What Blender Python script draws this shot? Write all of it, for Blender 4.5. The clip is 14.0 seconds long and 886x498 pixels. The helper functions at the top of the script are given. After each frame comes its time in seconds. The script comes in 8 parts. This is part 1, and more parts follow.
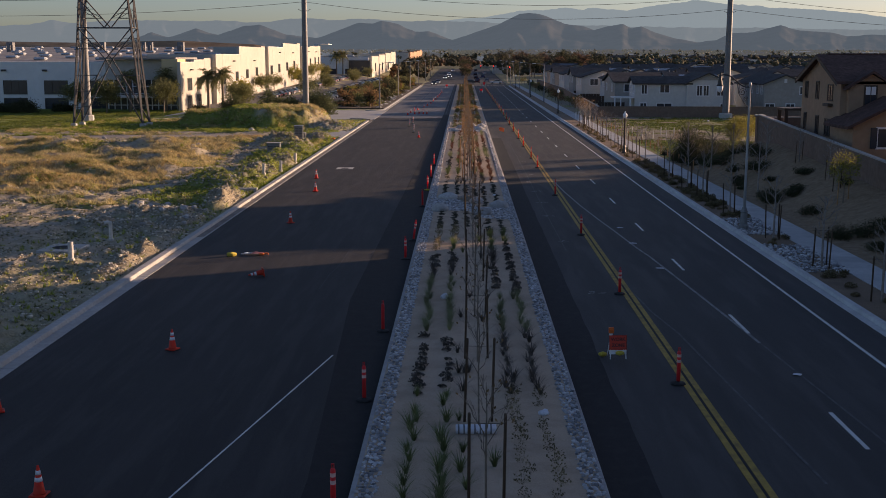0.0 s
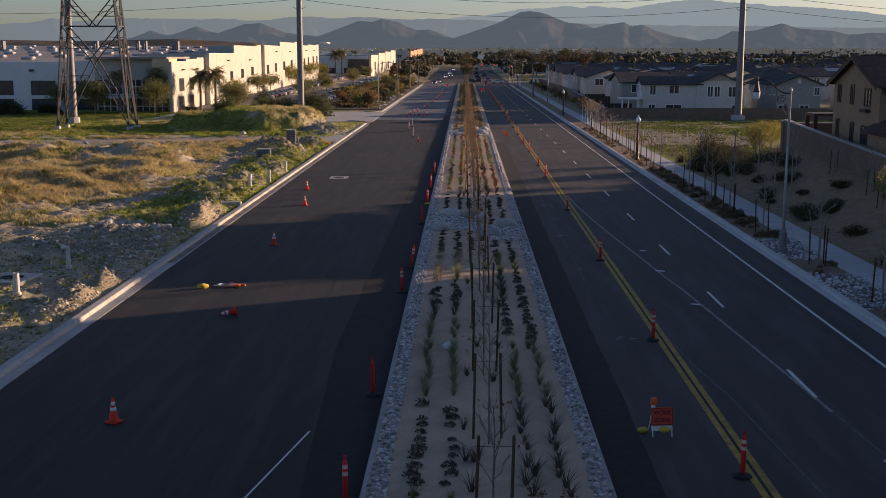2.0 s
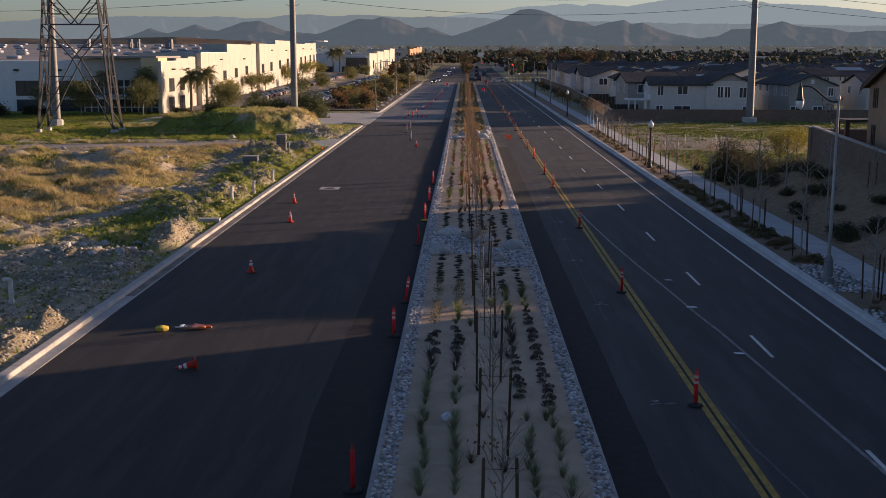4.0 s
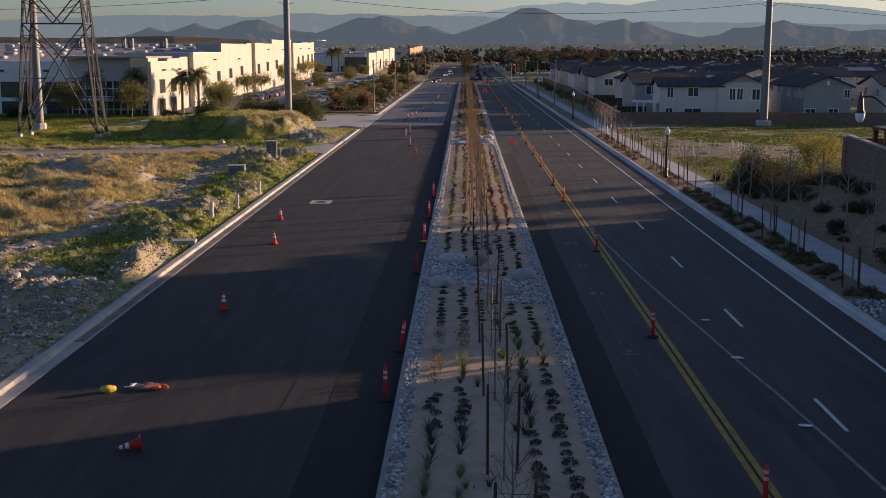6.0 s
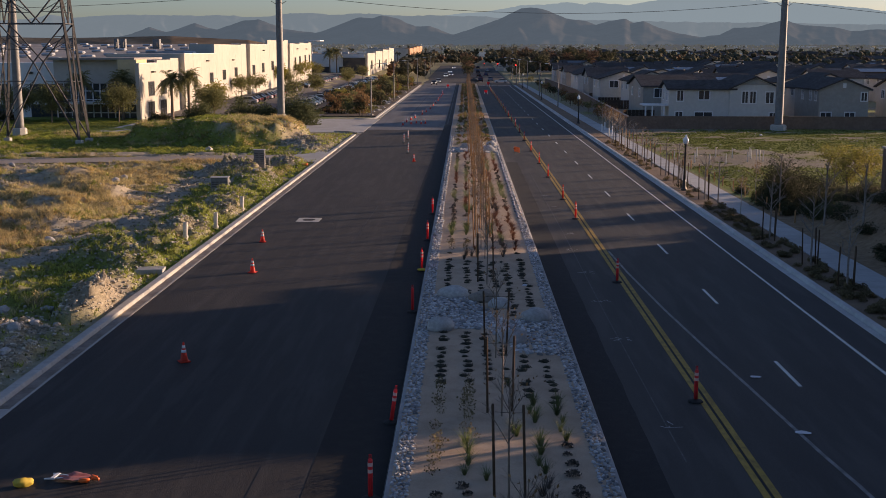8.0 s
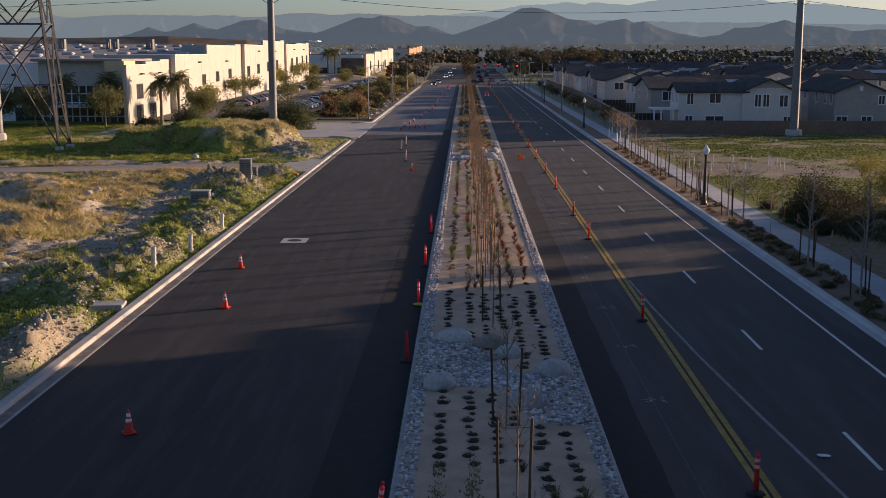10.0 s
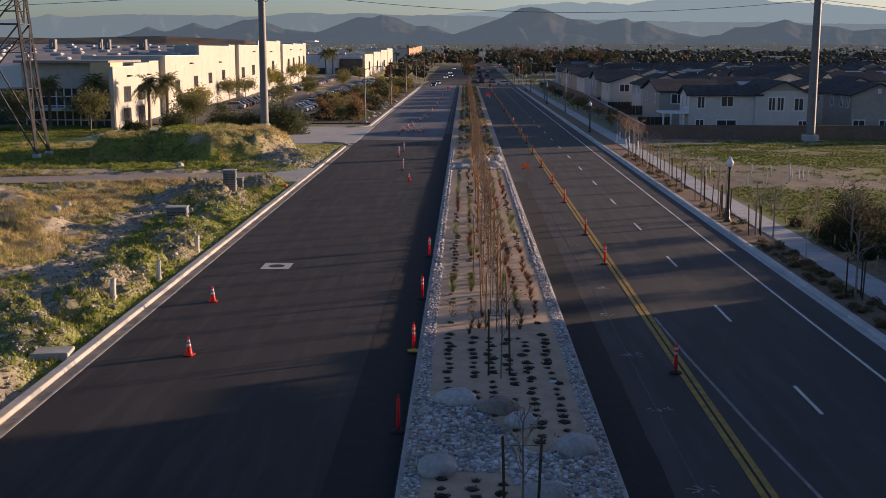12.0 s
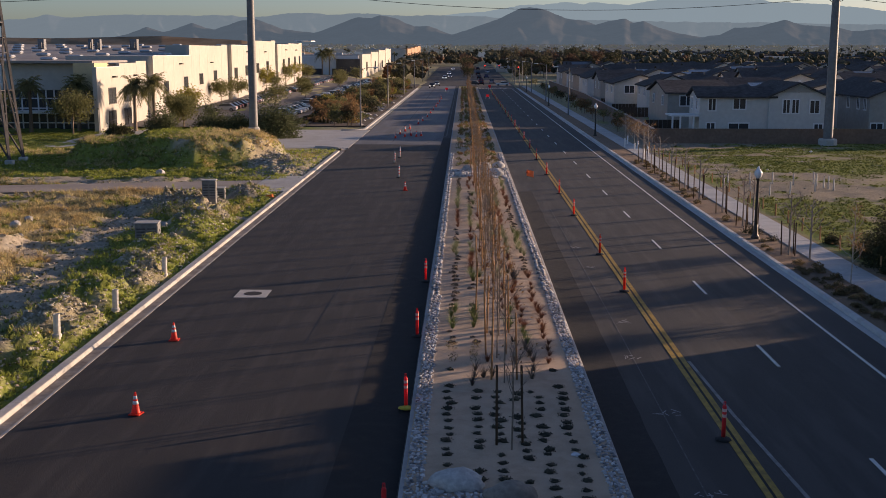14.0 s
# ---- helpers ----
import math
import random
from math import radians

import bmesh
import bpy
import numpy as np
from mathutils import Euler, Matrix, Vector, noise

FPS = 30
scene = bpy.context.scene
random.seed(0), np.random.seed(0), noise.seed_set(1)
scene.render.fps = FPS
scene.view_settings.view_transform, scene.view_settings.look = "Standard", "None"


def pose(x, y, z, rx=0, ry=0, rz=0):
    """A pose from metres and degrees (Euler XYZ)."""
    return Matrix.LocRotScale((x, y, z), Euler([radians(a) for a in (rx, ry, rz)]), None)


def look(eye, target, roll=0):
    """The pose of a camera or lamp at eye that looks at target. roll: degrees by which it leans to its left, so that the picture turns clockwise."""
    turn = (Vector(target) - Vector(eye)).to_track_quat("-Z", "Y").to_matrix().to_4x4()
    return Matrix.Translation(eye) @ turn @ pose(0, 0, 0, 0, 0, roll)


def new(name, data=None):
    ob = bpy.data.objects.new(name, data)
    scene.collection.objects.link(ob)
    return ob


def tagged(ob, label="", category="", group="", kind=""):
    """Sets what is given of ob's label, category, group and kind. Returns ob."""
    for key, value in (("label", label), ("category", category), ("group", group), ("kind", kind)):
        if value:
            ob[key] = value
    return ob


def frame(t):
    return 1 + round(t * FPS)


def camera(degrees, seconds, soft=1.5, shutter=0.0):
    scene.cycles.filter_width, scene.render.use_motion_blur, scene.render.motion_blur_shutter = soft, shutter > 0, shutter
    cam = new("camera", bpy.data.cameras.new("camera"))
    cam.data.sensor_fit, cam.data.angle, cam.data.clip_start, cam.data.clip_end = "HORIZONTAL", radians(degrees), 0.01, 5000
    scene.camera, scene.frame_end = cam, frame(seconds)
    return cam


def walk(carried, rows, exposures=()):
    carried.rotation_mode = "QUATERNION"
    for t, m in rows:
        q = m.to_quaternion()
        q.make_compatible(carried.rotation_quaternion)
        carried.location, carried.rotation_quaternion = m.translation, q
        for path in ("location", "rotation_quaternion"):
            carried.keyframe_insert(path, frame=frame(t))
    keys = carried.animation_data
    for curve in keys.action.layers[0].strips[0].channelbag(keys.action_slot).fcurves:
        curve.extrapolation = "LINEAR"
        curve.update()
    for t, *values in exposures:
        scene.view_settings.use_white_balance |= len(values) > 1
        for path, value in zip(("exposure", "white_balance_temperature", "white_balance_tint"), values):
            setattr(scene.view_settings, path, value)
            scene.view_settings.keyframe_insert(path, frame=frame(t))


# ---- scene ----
cam = camera(43.3, 14.0, soft=0.7)
PATH = [
    (0, (0.63, 0.884, 9.894), (0.593, 2.855, 9.555), 0.1),
    (1.5, (0.459, 6.324, 10.053), (0.421, 8.294, 9.712), 0.1),
    (3, (0.389, 11.695, 10.224), (0.352, 13.665, 9.88), 0.1),
    (6.5, (0.102, 24.155, 10.616), (0.064, 26.124, 10.268), 0.1),
    (7.5, (0.034, 27.808, 10.716), (-0.004, 29.777, 10.368), 0.1),
    (11, (-0.164, 39.969, 11.057), (-0.202, 41.938, 10.709), 0.1),
    (12.5, (-0.238, 45.193, 11.191), (-0.276, 47.162, 10.842), 0.1),
    (14, (-0.322, 50.479, 11.098), (-0.358, 52.448, 10.75), 0.1),
]
walk(cam, [(t, look(eye, aim, roll)) for t, eye, aim, roll in PATH],
     [(0, 0.46, 7750, 28), (14, 0.45, 7250, 26)])

# ---- daylight: low sun from the right and slightly ahead ----
SUN_AZ, SUN_EL = 27.5, 8.0          # degrees from +x towards +y, degrees up
world = bpy.data.worlds.new("sky")
scene.world = world
world.use_nodes = True
wn, wl = world.node_tree.nodes, world.node_tree.links
sky = wn.new("ShaderNodeTexSky")
sky.sky_type = "NISHITA"
sky.sun_disc = False
sky.sun_elevation, sky.sun_rotation = radians(SUN_EL), radians(90 - SUN_AZ)
sky.air_density, sky.dust_density, sky.ozone_density = 0.78, 1.05, 3.4
wl.new(sky.outputs[0], wn["Background"].inputs[0])
wn["Background"].inputs[1].default_value = 0.122

sun = new("sun", bpy.data.lights.new("sun", "SUN"))
sun.data.energy, sun.data.angle, sun.data.color = 5.5, radians(0.53), (1.0, 0.80, 0.57)
sd = Vector((math.cos(radians(SUN_AZ)) * math.cos(radians(SUN_EL)), math.sin(radians(SUN_AZ)) * math.cos(radians(SUN_EL)), math.sin(radians(SUN_EL))))
sun.matrix_world = look((0, 0, 0), -sd)


# ---- materials ----
def surf(name, c1, c2, scale=4.0, rough=0.85, bump=0.0, bscale=40.0, c3=None, s3=0.3, amount3=0.6, metal=0.0, vary=0.0, island=0.0, spec=0.3, obj=True, stretch=None, lo=0.35, hi=0.65, emit=0.0, leafy_=0.0, c4=None, s4=1.0, amount4=0.6):
    """A procedural surface: fine mottling c1-c2, larger patches of c3, variation per object or island, fine relief."""
    m = bpy.data.materials.new(name)
    m.use_nodes = True
    n, l = m.node_tree.nodes, m.node_tree.links
    b = n["Principled BSDF"]
    tc = n.new("ShaderNodeTexCoord")
    src = tc.outputs["Object"]
    if stretch:
        mp = n.new("ShaderNodeMapping")
        mp.inputs["Scale"].default_value = stretch
        l.new(src, mp.inputs[0])
        src = mp.outputs[0]
    if vary:
        oi = n.new("ShaderNodeObjectInfo")
        ad = n.new("ShaderNodeVectorMath")
        ad.operation = "MULTIPLY_ADD"
        l.new(oi.outputs["Random"], ad.inputs[0])
        ad.inputs[1].default_value = (37, 53, 71)
        l.new(src, ad.inputs[2])
        src = ad.outputs[0]

    def noise_at(s, det=5):
        t = n.new("ShaderNodeTexNoise")
        t.inputs["Scale"].default_value = s
        t.inputs["Detail"].default_value = det
        t.inputs["Roughness"].default_value = 0.6
        l.new(src, t.inputs["Vector"])
        return t.outputs[0]

    def mix(f, a, bb):
        x = n.new("ShaderNodeMix")
        x.data_type = "RGBA"
        for s, v in ((x.inputs[0], f), (x.inputs[6], a), (x.inputs[7], bb)):
            if isinstance(v, bpy.types.NodeSocket):
                l.new(v, s)
            else:
                s.default_value = (*v, 1) if isinstance(v, tuple) else v
        return x.outputs[2]

    def step(f, a, bb, lo_, hi_):
        r = n.new("ShaderNodeMapRange")
        r.inputs[1].default_value, r.inputs[2].default_value, r.inputs[3].default_value, r.inputs[4].default_value = lo_, hi_, a, bb
        l.new(f, r.inputs[0])
        return r.outputs[0]

    col = mix(step(noise_at(scale), 0, 1, lo, hi), c1, c2)
    if c3:
        col = mix(step(noise_at(s3, 6), 0, amount3, 0.42, 0.66), col, c3)
    if c4:
        col = mix(step(noise_at(s4, 7), 0, amount4, 0.48, 0.62), col, c4)
    if vary or island:
        if vary:
            rnd = oi.outputs["Random"]
        else:
            g = n.new("ShaderNodeNewGeometry")
            rnd = g.outputs["Random Per Island"]
        k = vary or island
        hs = n.new("ShaderNodeHueSaturation")
        l.new(step(rnd, 1 - k, 1 + k, 0, 1), hs.inputs["Value"])
        l.new(col, hs.inputs["Color"])
        col = hs.outputs[0]
    l.new(col, b.inputs["Base Color"])
    b.inputs["Roughness"].default_value = rough
    b.inputs["Metallic"].default_value = metal
    b.inputs["Specular IOR Level"].default_value = spec
    if bump:
        bp = n.new("ShaderNodeBump")
        bp.inputs["Strength"].default_value = bump
        bp.inputs["Distance"].default_value = 0.02
        l.new(noise_at(bscale, 4), bp.inputs["Height"])
        l.new(bp.outputs[0], b.inputs["Normal"])
    if leafy_:
        tr = n.new("ShaderNodeBsdfTranslucent")
        mx_ = n.new("ShaderNodeMixShader")
        mx_.inputs[0].default_value = leafy_
        l.new(col, tr.inputs[0])
        l.new(b.outputs[0], mx_.inputs[1])
        l.new(tr.outputs[0], mx_.inputs[2])
        l.new(mx_.outputs[0], n["Material Output"].inputs[0])
    if emit:
        b.inputs["Emission Color"].default_value = (*c1, 1)
        b.inputs["Emission Strength"].default_value = emit
    return m


ASPHALT = surf("asphalt", (0.024, 0.0215, 0.0205), (0.043, 0.0385, 0.0365), 70, 0.78, 0.4, 120, (0.023, 0.021, 0.0205), 0.5, 0.9, stretch=(1, 0.1, 1), c4=(0.057, 0.051, 0.047), s4=1.6, amount4=0.55)
ASPHALT_R = surf("older_asphalt", (0.040, 0.0375, 0.036), (0.070, 0.066, 0.062), 70, 0.80, 0.4, 120, (0.040, 0.038, 0.037), 0.5, 0.9, stretch=(1, 0.1, 1), c4=(0.080, 0.075, 0.070), s4=1.3, amount4=0.6)
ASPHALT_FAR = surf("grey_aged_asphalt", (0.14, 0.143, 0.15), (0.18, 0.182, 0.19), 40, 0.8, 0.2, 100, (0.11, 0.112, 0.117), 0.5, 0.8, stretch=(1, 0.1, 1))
ASPHALT_NEW = surf("fresh_asphalt", (0.015, 0.015, 0.016), (0.028, 0.027, 0.028), 60, 0.9, 0.3, 120, (0.02, 0.02, 0.02), 0.3, 0.6, c4=(0.036, 0.034, 0.033), s4=2.5, amount4=0.5)
# Newer asphalt, darkened further for the shade beside the median.
ASPHALT_MID_SHADED = surf("newer_asphalt_shaded", (0.014, 0.0133, 0.0135), (0.025, 0.0235, 0.0235), 60, 0.9, 0.3, 120, (0.019, 0.018, 0.018), 0.3, 0.6, c4=(0.029, 0.027, 0.026), s4=2.0, amount4=0.6)
PATH_ASPHALT = surf("path_asphalt", (0.30, 0.255, 0.215), (0.38, 0.33, 0.28), 8, 0.9, 0.2, 60, (0.25, 0.215, 0.185), 0.3, 0.6)
CONCRETE = surf("concrete", (0.39, 0.382, 0.36), (0.49, 0.482, 0.455), 5, 0.85, 0.15, 60, (0.36, 0.34, 0.305), 0.5, 0.7, vary=0.06)
KERBSTONE = surf("pale_kerb_concrete", (0.50, 0.495, 0.48), (0.60, 0.595, 0.575), 5, 0.85, 0.15, 60, (0.42, 0.41, 0.395), 0.5, 0.7, vary=0.06)
CONCRETE_DK = surf("old_concrete", (0.34, 0.335, 0.325), (0.43, 0.42, 0.41), 5, 0.85, 0.15, 60, (0.28, 0.27, 0.26), 0.6, 0.7, vary=0.08)
WALKSLAB = surf("sidewalk_concrete", (0.45, 0.45, 0.435), (0.54, 0.535, 0.515), 4, 0.85, 0.12, 60, (0.39, 0.385, 0.37), 0.5, 0.6, vary=0.06)
SAND = surf("decomposed_granite", (0.44, 0.325, 0.225), (0.57, 0.43, 0.315), 30, 0.95, 0.35, 90, (0.32, 0.235, 0.165), 0.7, 0.6, c4=(0.50, 0.385, 0.285), s4=2.2, amount4=0.6)
MULCH = surf("brown_gravel", (0.20, 0.13, 0.085), (0.30, 0.20, 0.13), 24, 0.95, 0.35, 70, (0.16, 0.11, 0.075), 0.6, 0.6)
MULCH_DK = surf("dark_mulch", (0.085, 0.062, 0.045), (0.15, 0.11, 0.08), 12, 0.95, 0.4, 50, (0.06, 0.05, 0.035), 0.5, 0.7)
PEBBLE = surf("river_pebble", (0.31, 0.31, 0.315), (0.52, 0.51, 0.50), 6, 0.8, 0.08, 40, island=0.6)
PEBBLE_ONE = surf("river_stone", (0.35, 0.35, 0.35), (0.54, 0.53, 0.52), 6, 0.8, 0.08, 40, vary=0.5)
BOULDER = surf("granite_boulder", (0.38, 0.37, 0.355), (0.54, 0.525, 0.50), 9, 0.85, 0.3, 30, (0.30, 0.28, 0.26), 1.4, 0.7, vary=0.15)
ROCK = surf("field_rock", (0.31, 0.275, 0.215), (0.56, 0.51, 0.42), 6, 0.9, 0.25, 30, island=0.45)
YELLOW = surf("yellow_paint", (0.37, 0.225, 0.035), (0.50, 0.31, 0.055), 14, 0.7, 0.1, 60, (0.17, 0.11, 0.035), 2.5, 0.75)
BLACKPAINT = surf("black_paint", (0.012, 0.012, 0.012), (0.02, 0.02, 0.02), 14, 0.8)
WHITEPAINT = surf("white_road_paint", (0.62, 0.62, 0.60), (0.78, 0.78, 0.75), 18, 0.7, 0.1, 60, (0.36, 0.36, 0.35), 1.6, 0.45)
GHOSTPAINT = surf("ground_off_paint", (0.085, 0.085, 0.085), (0.15, 0.15, 0.147), 9, 0.85, 0.1, 60, (0.06, 0.059, 0.058), 2.2, 0.9)
ORANGE = surf("orange_plastic", (0.92, 0.062, 0.035), (0.96, 0.085, 0.045), 6, 0.45, 0.03, 30, (0.65, 0.07, 0.03), 3, 0.35, vary=0.1, leafy_=0.35)
RED_O = surf("red_orange_plastic", (0.95, 0.055, 0.065), (0.98, 0.08, 0.08), 6, 0.45, 0.03, 30, (0.62, 0.04, 0.03), 3, 0.35, vary=0.1, leafy_=0.35)
# White bands toned down to pink, the shade on them put into the colour.
BAND = surf("shade_toned_pink_band", (0.80, 0.42, 0.36), (0.85, 0.55, 0.48), 8, 0.4)
SIGN_O = surf("orange_sign_sheet", (0.85, 0.14, 0.03), (0.9, 0.18, 0.04), 5, 0.4, 0.0)
SIGN_R = surf("red_sign_vinyl", (0.70, 0.055, 0.03), (0.78, 0.075, 0.04), 5, 0.5)
SIGN_BACK = surf("dull_red_sign_cloth", (0.30, 0.075, 0.07), (0.40, 0.12, 0.11), 5, 0.7, 0.1, 20, (0.45, 0.25, 0.24), 2.0, 0.6)
REFLECT = surf("white_reflective_band", (0.75, 0.75, 0.75), (0.82, 0.82, 0.82), 8, 0.35)
RUBBER = surf("black_rubber", (0.02, 0.02, 0.02), (0.035, 0.034, 0.033), 10, 0.8, 0.1, 40)
SANDBAG = surf("yellow_sandbag", (0.55, 0.40, 0.05), (0.68, 0.50, 0.09), 8, 0.8, 0.2, 30)
STEEL = surf("galvanised_steel", (0.17, 0.174, 0.178), (0.23, 0.234, 0.238), 3, 0.6, 0.03, 30, (0.15, 0.15, 0.154), 0.6, 0.6, metal=0.2)
LAMPSTEEL = surf("pale_lamp_steel", (0.42, 0.42, 0.41), (0.50, 0.50, 0.49), 3, 0.45, 0.03, 30, (0.36, 0.36, 0.355), 0.6, 0.5, metal=0.15)
TOWERSTEEL = surf("weathered_lattice_steel", (0.06, 0.058, 0.06), (0.10, 0.097, 0.10), 2, 0.65, 0.05, 20, metal=0.2)
DARKMETAL = surf("dark_bronze_metal", (0.055, 0.05, 0.045), (0.085, 0.078, 0.07), 5, 0.5, 0.03, 20, metal=0.4)
WHITEMETAL = surf("white_enamel", (0.72, 0.72, 0.70), (0.8, 0.8, 0.78), 5, 0.4)
PVC = surf("dusty_white_pipe", (0.52, 0.50, 0.46), (0.66, 0.64, 0.60), 7, 0.6, 0.05, 20, (0.38, 0.34, 0.28), 2.5, 0.6)
GLOBE = surf("frosted_globe", (0.82, 0.82, 0.80), (0.88, 0.88, 0.86), 3, 0.25)
WOOD = surf("lodgepole_stake", (0.36, 0.185, 0.085), (0.56, 0.31, 0.145), 12, 0.85, 0.15, 30, (0.24, 0.125, 0.06), 2, 0.5, vary=0.2, stretch=(4, 4, 0.6))
# Second tone of the stake wood, with the shade put into its colour.
WOOD_SHADED = surf("shaded_stake", (0.075, 0.047, 0.03), (0.13, 0.083, 0.052), 12, 0.9, 0.15, 30, (0.055, 0.036, 0.025), 2, 0.5, vary=0.2, stretch=(4, 4, 0.6))
GUTTER = surf("gutter_silt", (0.15, 0.125, 0.105), (0.25, 0.215, 0.185), 5, 0.9, 0.2, 60, (0.34, 0.31, 0.275), 0.7, 0.9)
BARK = surf("grey_brown_bark", (0.16, 0.12, 0.09), (0.27, 0.21, 0.16), 14, 0.95, 0.3, 30, vary=0.15)
PALEBARK = surf("pale_bark", (0.34, 0.30, 0.24), (0.48, 0.43, 0.36), 14, 0.95, 0.3, 30, vary=0.1)
LEAF = surf("olive_leaf", (0.12, 0.125, 0.045), (0.21, 0.205, 0.08), 2, 0.7, island=0.4, leafy_=0.4)
LEAF_DK = surf("dark_shrub_leaf", (0.036, 0.041, 0.018), (0.066, 0.068, 0.032), 2, 0.8, island=0.45, leafy_=0.12, spec=0.15)
LEAF_GR = surf("mid_green_leaf", (0.06, 0.075, 0.028), (0.11, 0.125, 0.05), 2, 0.7, island=0.45, leafy_=0.3)
LEAF_YL = surf("yellow_green_leaf", (0.20, 0.19, 0.035), (0.33, 0.29, 0.06), 2, 0.7, island=0.4, leafy_=0.4)
LEAF_RU = surf("russet_leaf", (0.19, 0.105, 0.045), (0.28, 0.17, 0.075), 2, 0.75, island=0.4, leafy_=0.35)
LEAF_PALM = surf("palm_frond", (0.15, 0.15, 0.06), (0.25, 0.23, 0.10), 2, 0.65, island=0.35, leafy_=0.35)
BLADE = surf("green_grass_blade", (0.18, 0.235, 0.042), (0.40, 0.44, 0.09), 0.6, 0.8, island=0.5, leafy_=0.5, c3=(0.48, 0.44, 0.15), s3=0.25, amount3=0.4)
BLADE_DRY = surf("dry_grass_blade", (0.54, 0.43, 0.195), (0.82, 0.70, 0.41), 0.5, 0.9, island=0.5, leafy_=0.45, c3=(0.48, 0.30, 0.13), s3=0.07, amount3=0.6, c4=(0.26, 0.225, 0.09), s4=0.5, amount4=0.7)
BLADE_LOW = surf("short_grass_blade", (0.085, 0.125, 0.02), (0.22, 0.26, 0.05), 0.6, 0.8, island=0.45, leafy_=0.4, c3=(0.29, 0.29, 0.08), s3=0.12, amount3=0.5)
WORNPAINT = surf("worn_white_paint", (0.22, 0.22, 0.22), (0.34, 0.34, 0.33), 9, 0.85, 0.1, 60, (0.12, 0.12, 0.118), 2.2, 0.8)
WEED = surf("dull_weed", (0.085, 0.095, 0.032), (0.20, 0.19, 0.075), 0.6, 0.85, island=0.5, leafy_=0.35)
CLODSOIL = surf("soil_clod", (0.32, 0.26, 0.19), (0.56, 0.47, 0.36), 6, 0.95, 0.3, 30, island=0.3)
# Darkened short grass: the part shade on this lot is put into the colour.
BLADE_LOT = surf("shaded_lot_grass_blade", (0.055, 0.085, 0.014), (0.155, 0.185, 0.036), 0.6, 0.8, island=0.5, leafy_=0.35, c3=(0.21, 0.20, 0.06), s3=0.12, amount3=0.5)
CHALK = surf("survey_chalk", (0.24, 0.24, 0.25), (0.36, 0.36, 0.37), 12, 0.85)
STRAP = surf("strap_leaf", (0.085, 0.115, 0.045), (0.16, 0.19, 0.075), 2, 0.6, vary=0.3, leafy_=0.35)
SUCCULENT = surf("dark_purple_leaf", (0.065, 0.056, 0.046), (0.125, 0.10, 0.08), 3, 0.65, vary=0.3)
GROUNDCOVER = surf("low_groundcover_leaf", (0.13, 0.105, 0.055), (0.23, 0.18, 0.095), 6, 0.8, vary=0.3, leafy_=0.3)
SHRUB_RU = surf("rusty_shrub_leaf", (0.125, 0.055, 0.036), (0.21, 0.098, 0.06), 3, 0.75, vary=0.4, leafy_=0.3)
LEAF_SAGE = surf("sage_leaf", (0.155, 0.17, 0.09), (0.26, 0.27, 0.155), 2, 0.7, vary=0.3, leafy_=0.35)
BOULDER_BR = surf("brown_boulder", (0.24, 0.20, 0.165), (0.34, 0.29, 0.24), 9, 0.85, 0.3, 30, (0.18, 0.15, 0.125), 1.4, 0.7)
TWIG = surf("pale_twig", (0.22, 0.18, 0.15), (0.34, 0.29, 0.25), 9, 0.9, 0.2, 30, vary=0.15)
WHITEWALL = surf("cream_tilt_up_concrete", (0.46, 0.43, 0.375), (0.51, 0.48, 0.42), 0.8, 0.85, 0.05, 30, (0.43, 0.40, 0.35), 0.15, 0.5)
PALEWALL = surf("white_tilt_up_concrete", (0.74, 0.74, 0.73), (0.80, 0.80, 0.79), 0.8, 0.85, 0.05, 30, (0.69, 0.69, 0.68), 0.12, 0.6)
TERRACOTTA = surf("terracotta_panel", (0.40, 0.24, 0.15), (0.47, 0.29, 0.185), 0.8, 0.85)
YELLOWWALL = surf("ochre_panel", (0.62, 0.48, 0.28), (0.70, 0.55, 0.33), 0.8, 0.85)
DARKWALL = surf("taupe_panel", (0.47, 0.44, 0.40), (0.54, 0.505, 0.46), 0.8, 0.85)
FLATROOF = surf("grey_flat_roof", (0.31, 0.295, 0.28), (0.38, 0.36, 0.345), 0.7, 0.95, 0.05, 20, (0.24, 0.225, 0.215), 0.06, 0.8, spec=0.1)
STUCCO_G = surf("grey_stucco", (0.56, 0.545, 0.52), (0.63, 0.615, 0.585), 2, 0.9, 0.1, 50, (0.52, 0.505, 0.48), 0.3, 0.5)
STUCCO_T = surf("taupe_stucco", (0.36, 0.335, 0.30), (0.42, 0.39, 0.35), 2, 0.9, 0.1, 50, (0.33, 0.305, 0.275), 0.3, 0.5)
STUCCO_B = surf("beige_stucco", (0.58, 0.54, 0.48), (0.65, 0.61, 0.55), 2, 0.9, 0.1, 50, (0.53, 0.49, 0.44), 0.3, 0.5)
STUCCO_TAN = surf("tan_stucco", (0.36, 0.228, 0.145), (0.43, 0.275, 0.178), 2, 0.9, 0.12, 50, (0.31, 0.195, 0.122), 0.4, 0.5)
# Kept dark on the unseen houses, so that little light bounces off them.
STUCCO_BR = surf("brown_stucco", (0.16, 0.125, 0.10), (0.21, 0.165, 0.13), 2, 0.9, 0.12, 50, (0.14, 0.11, 0.09), 0.4, 0.5)
ROOF_G = surf("dark_grey_roof_tile", (0.062, 0.060, 0.060), (0.115, 0.110, 0.108), 1.6, 0.95, 0.6, 9, (0.05, 0.048, 0.048), 0.25, 0.6, island=0.2, spec=0.08, stretch=(1, 1, 3))
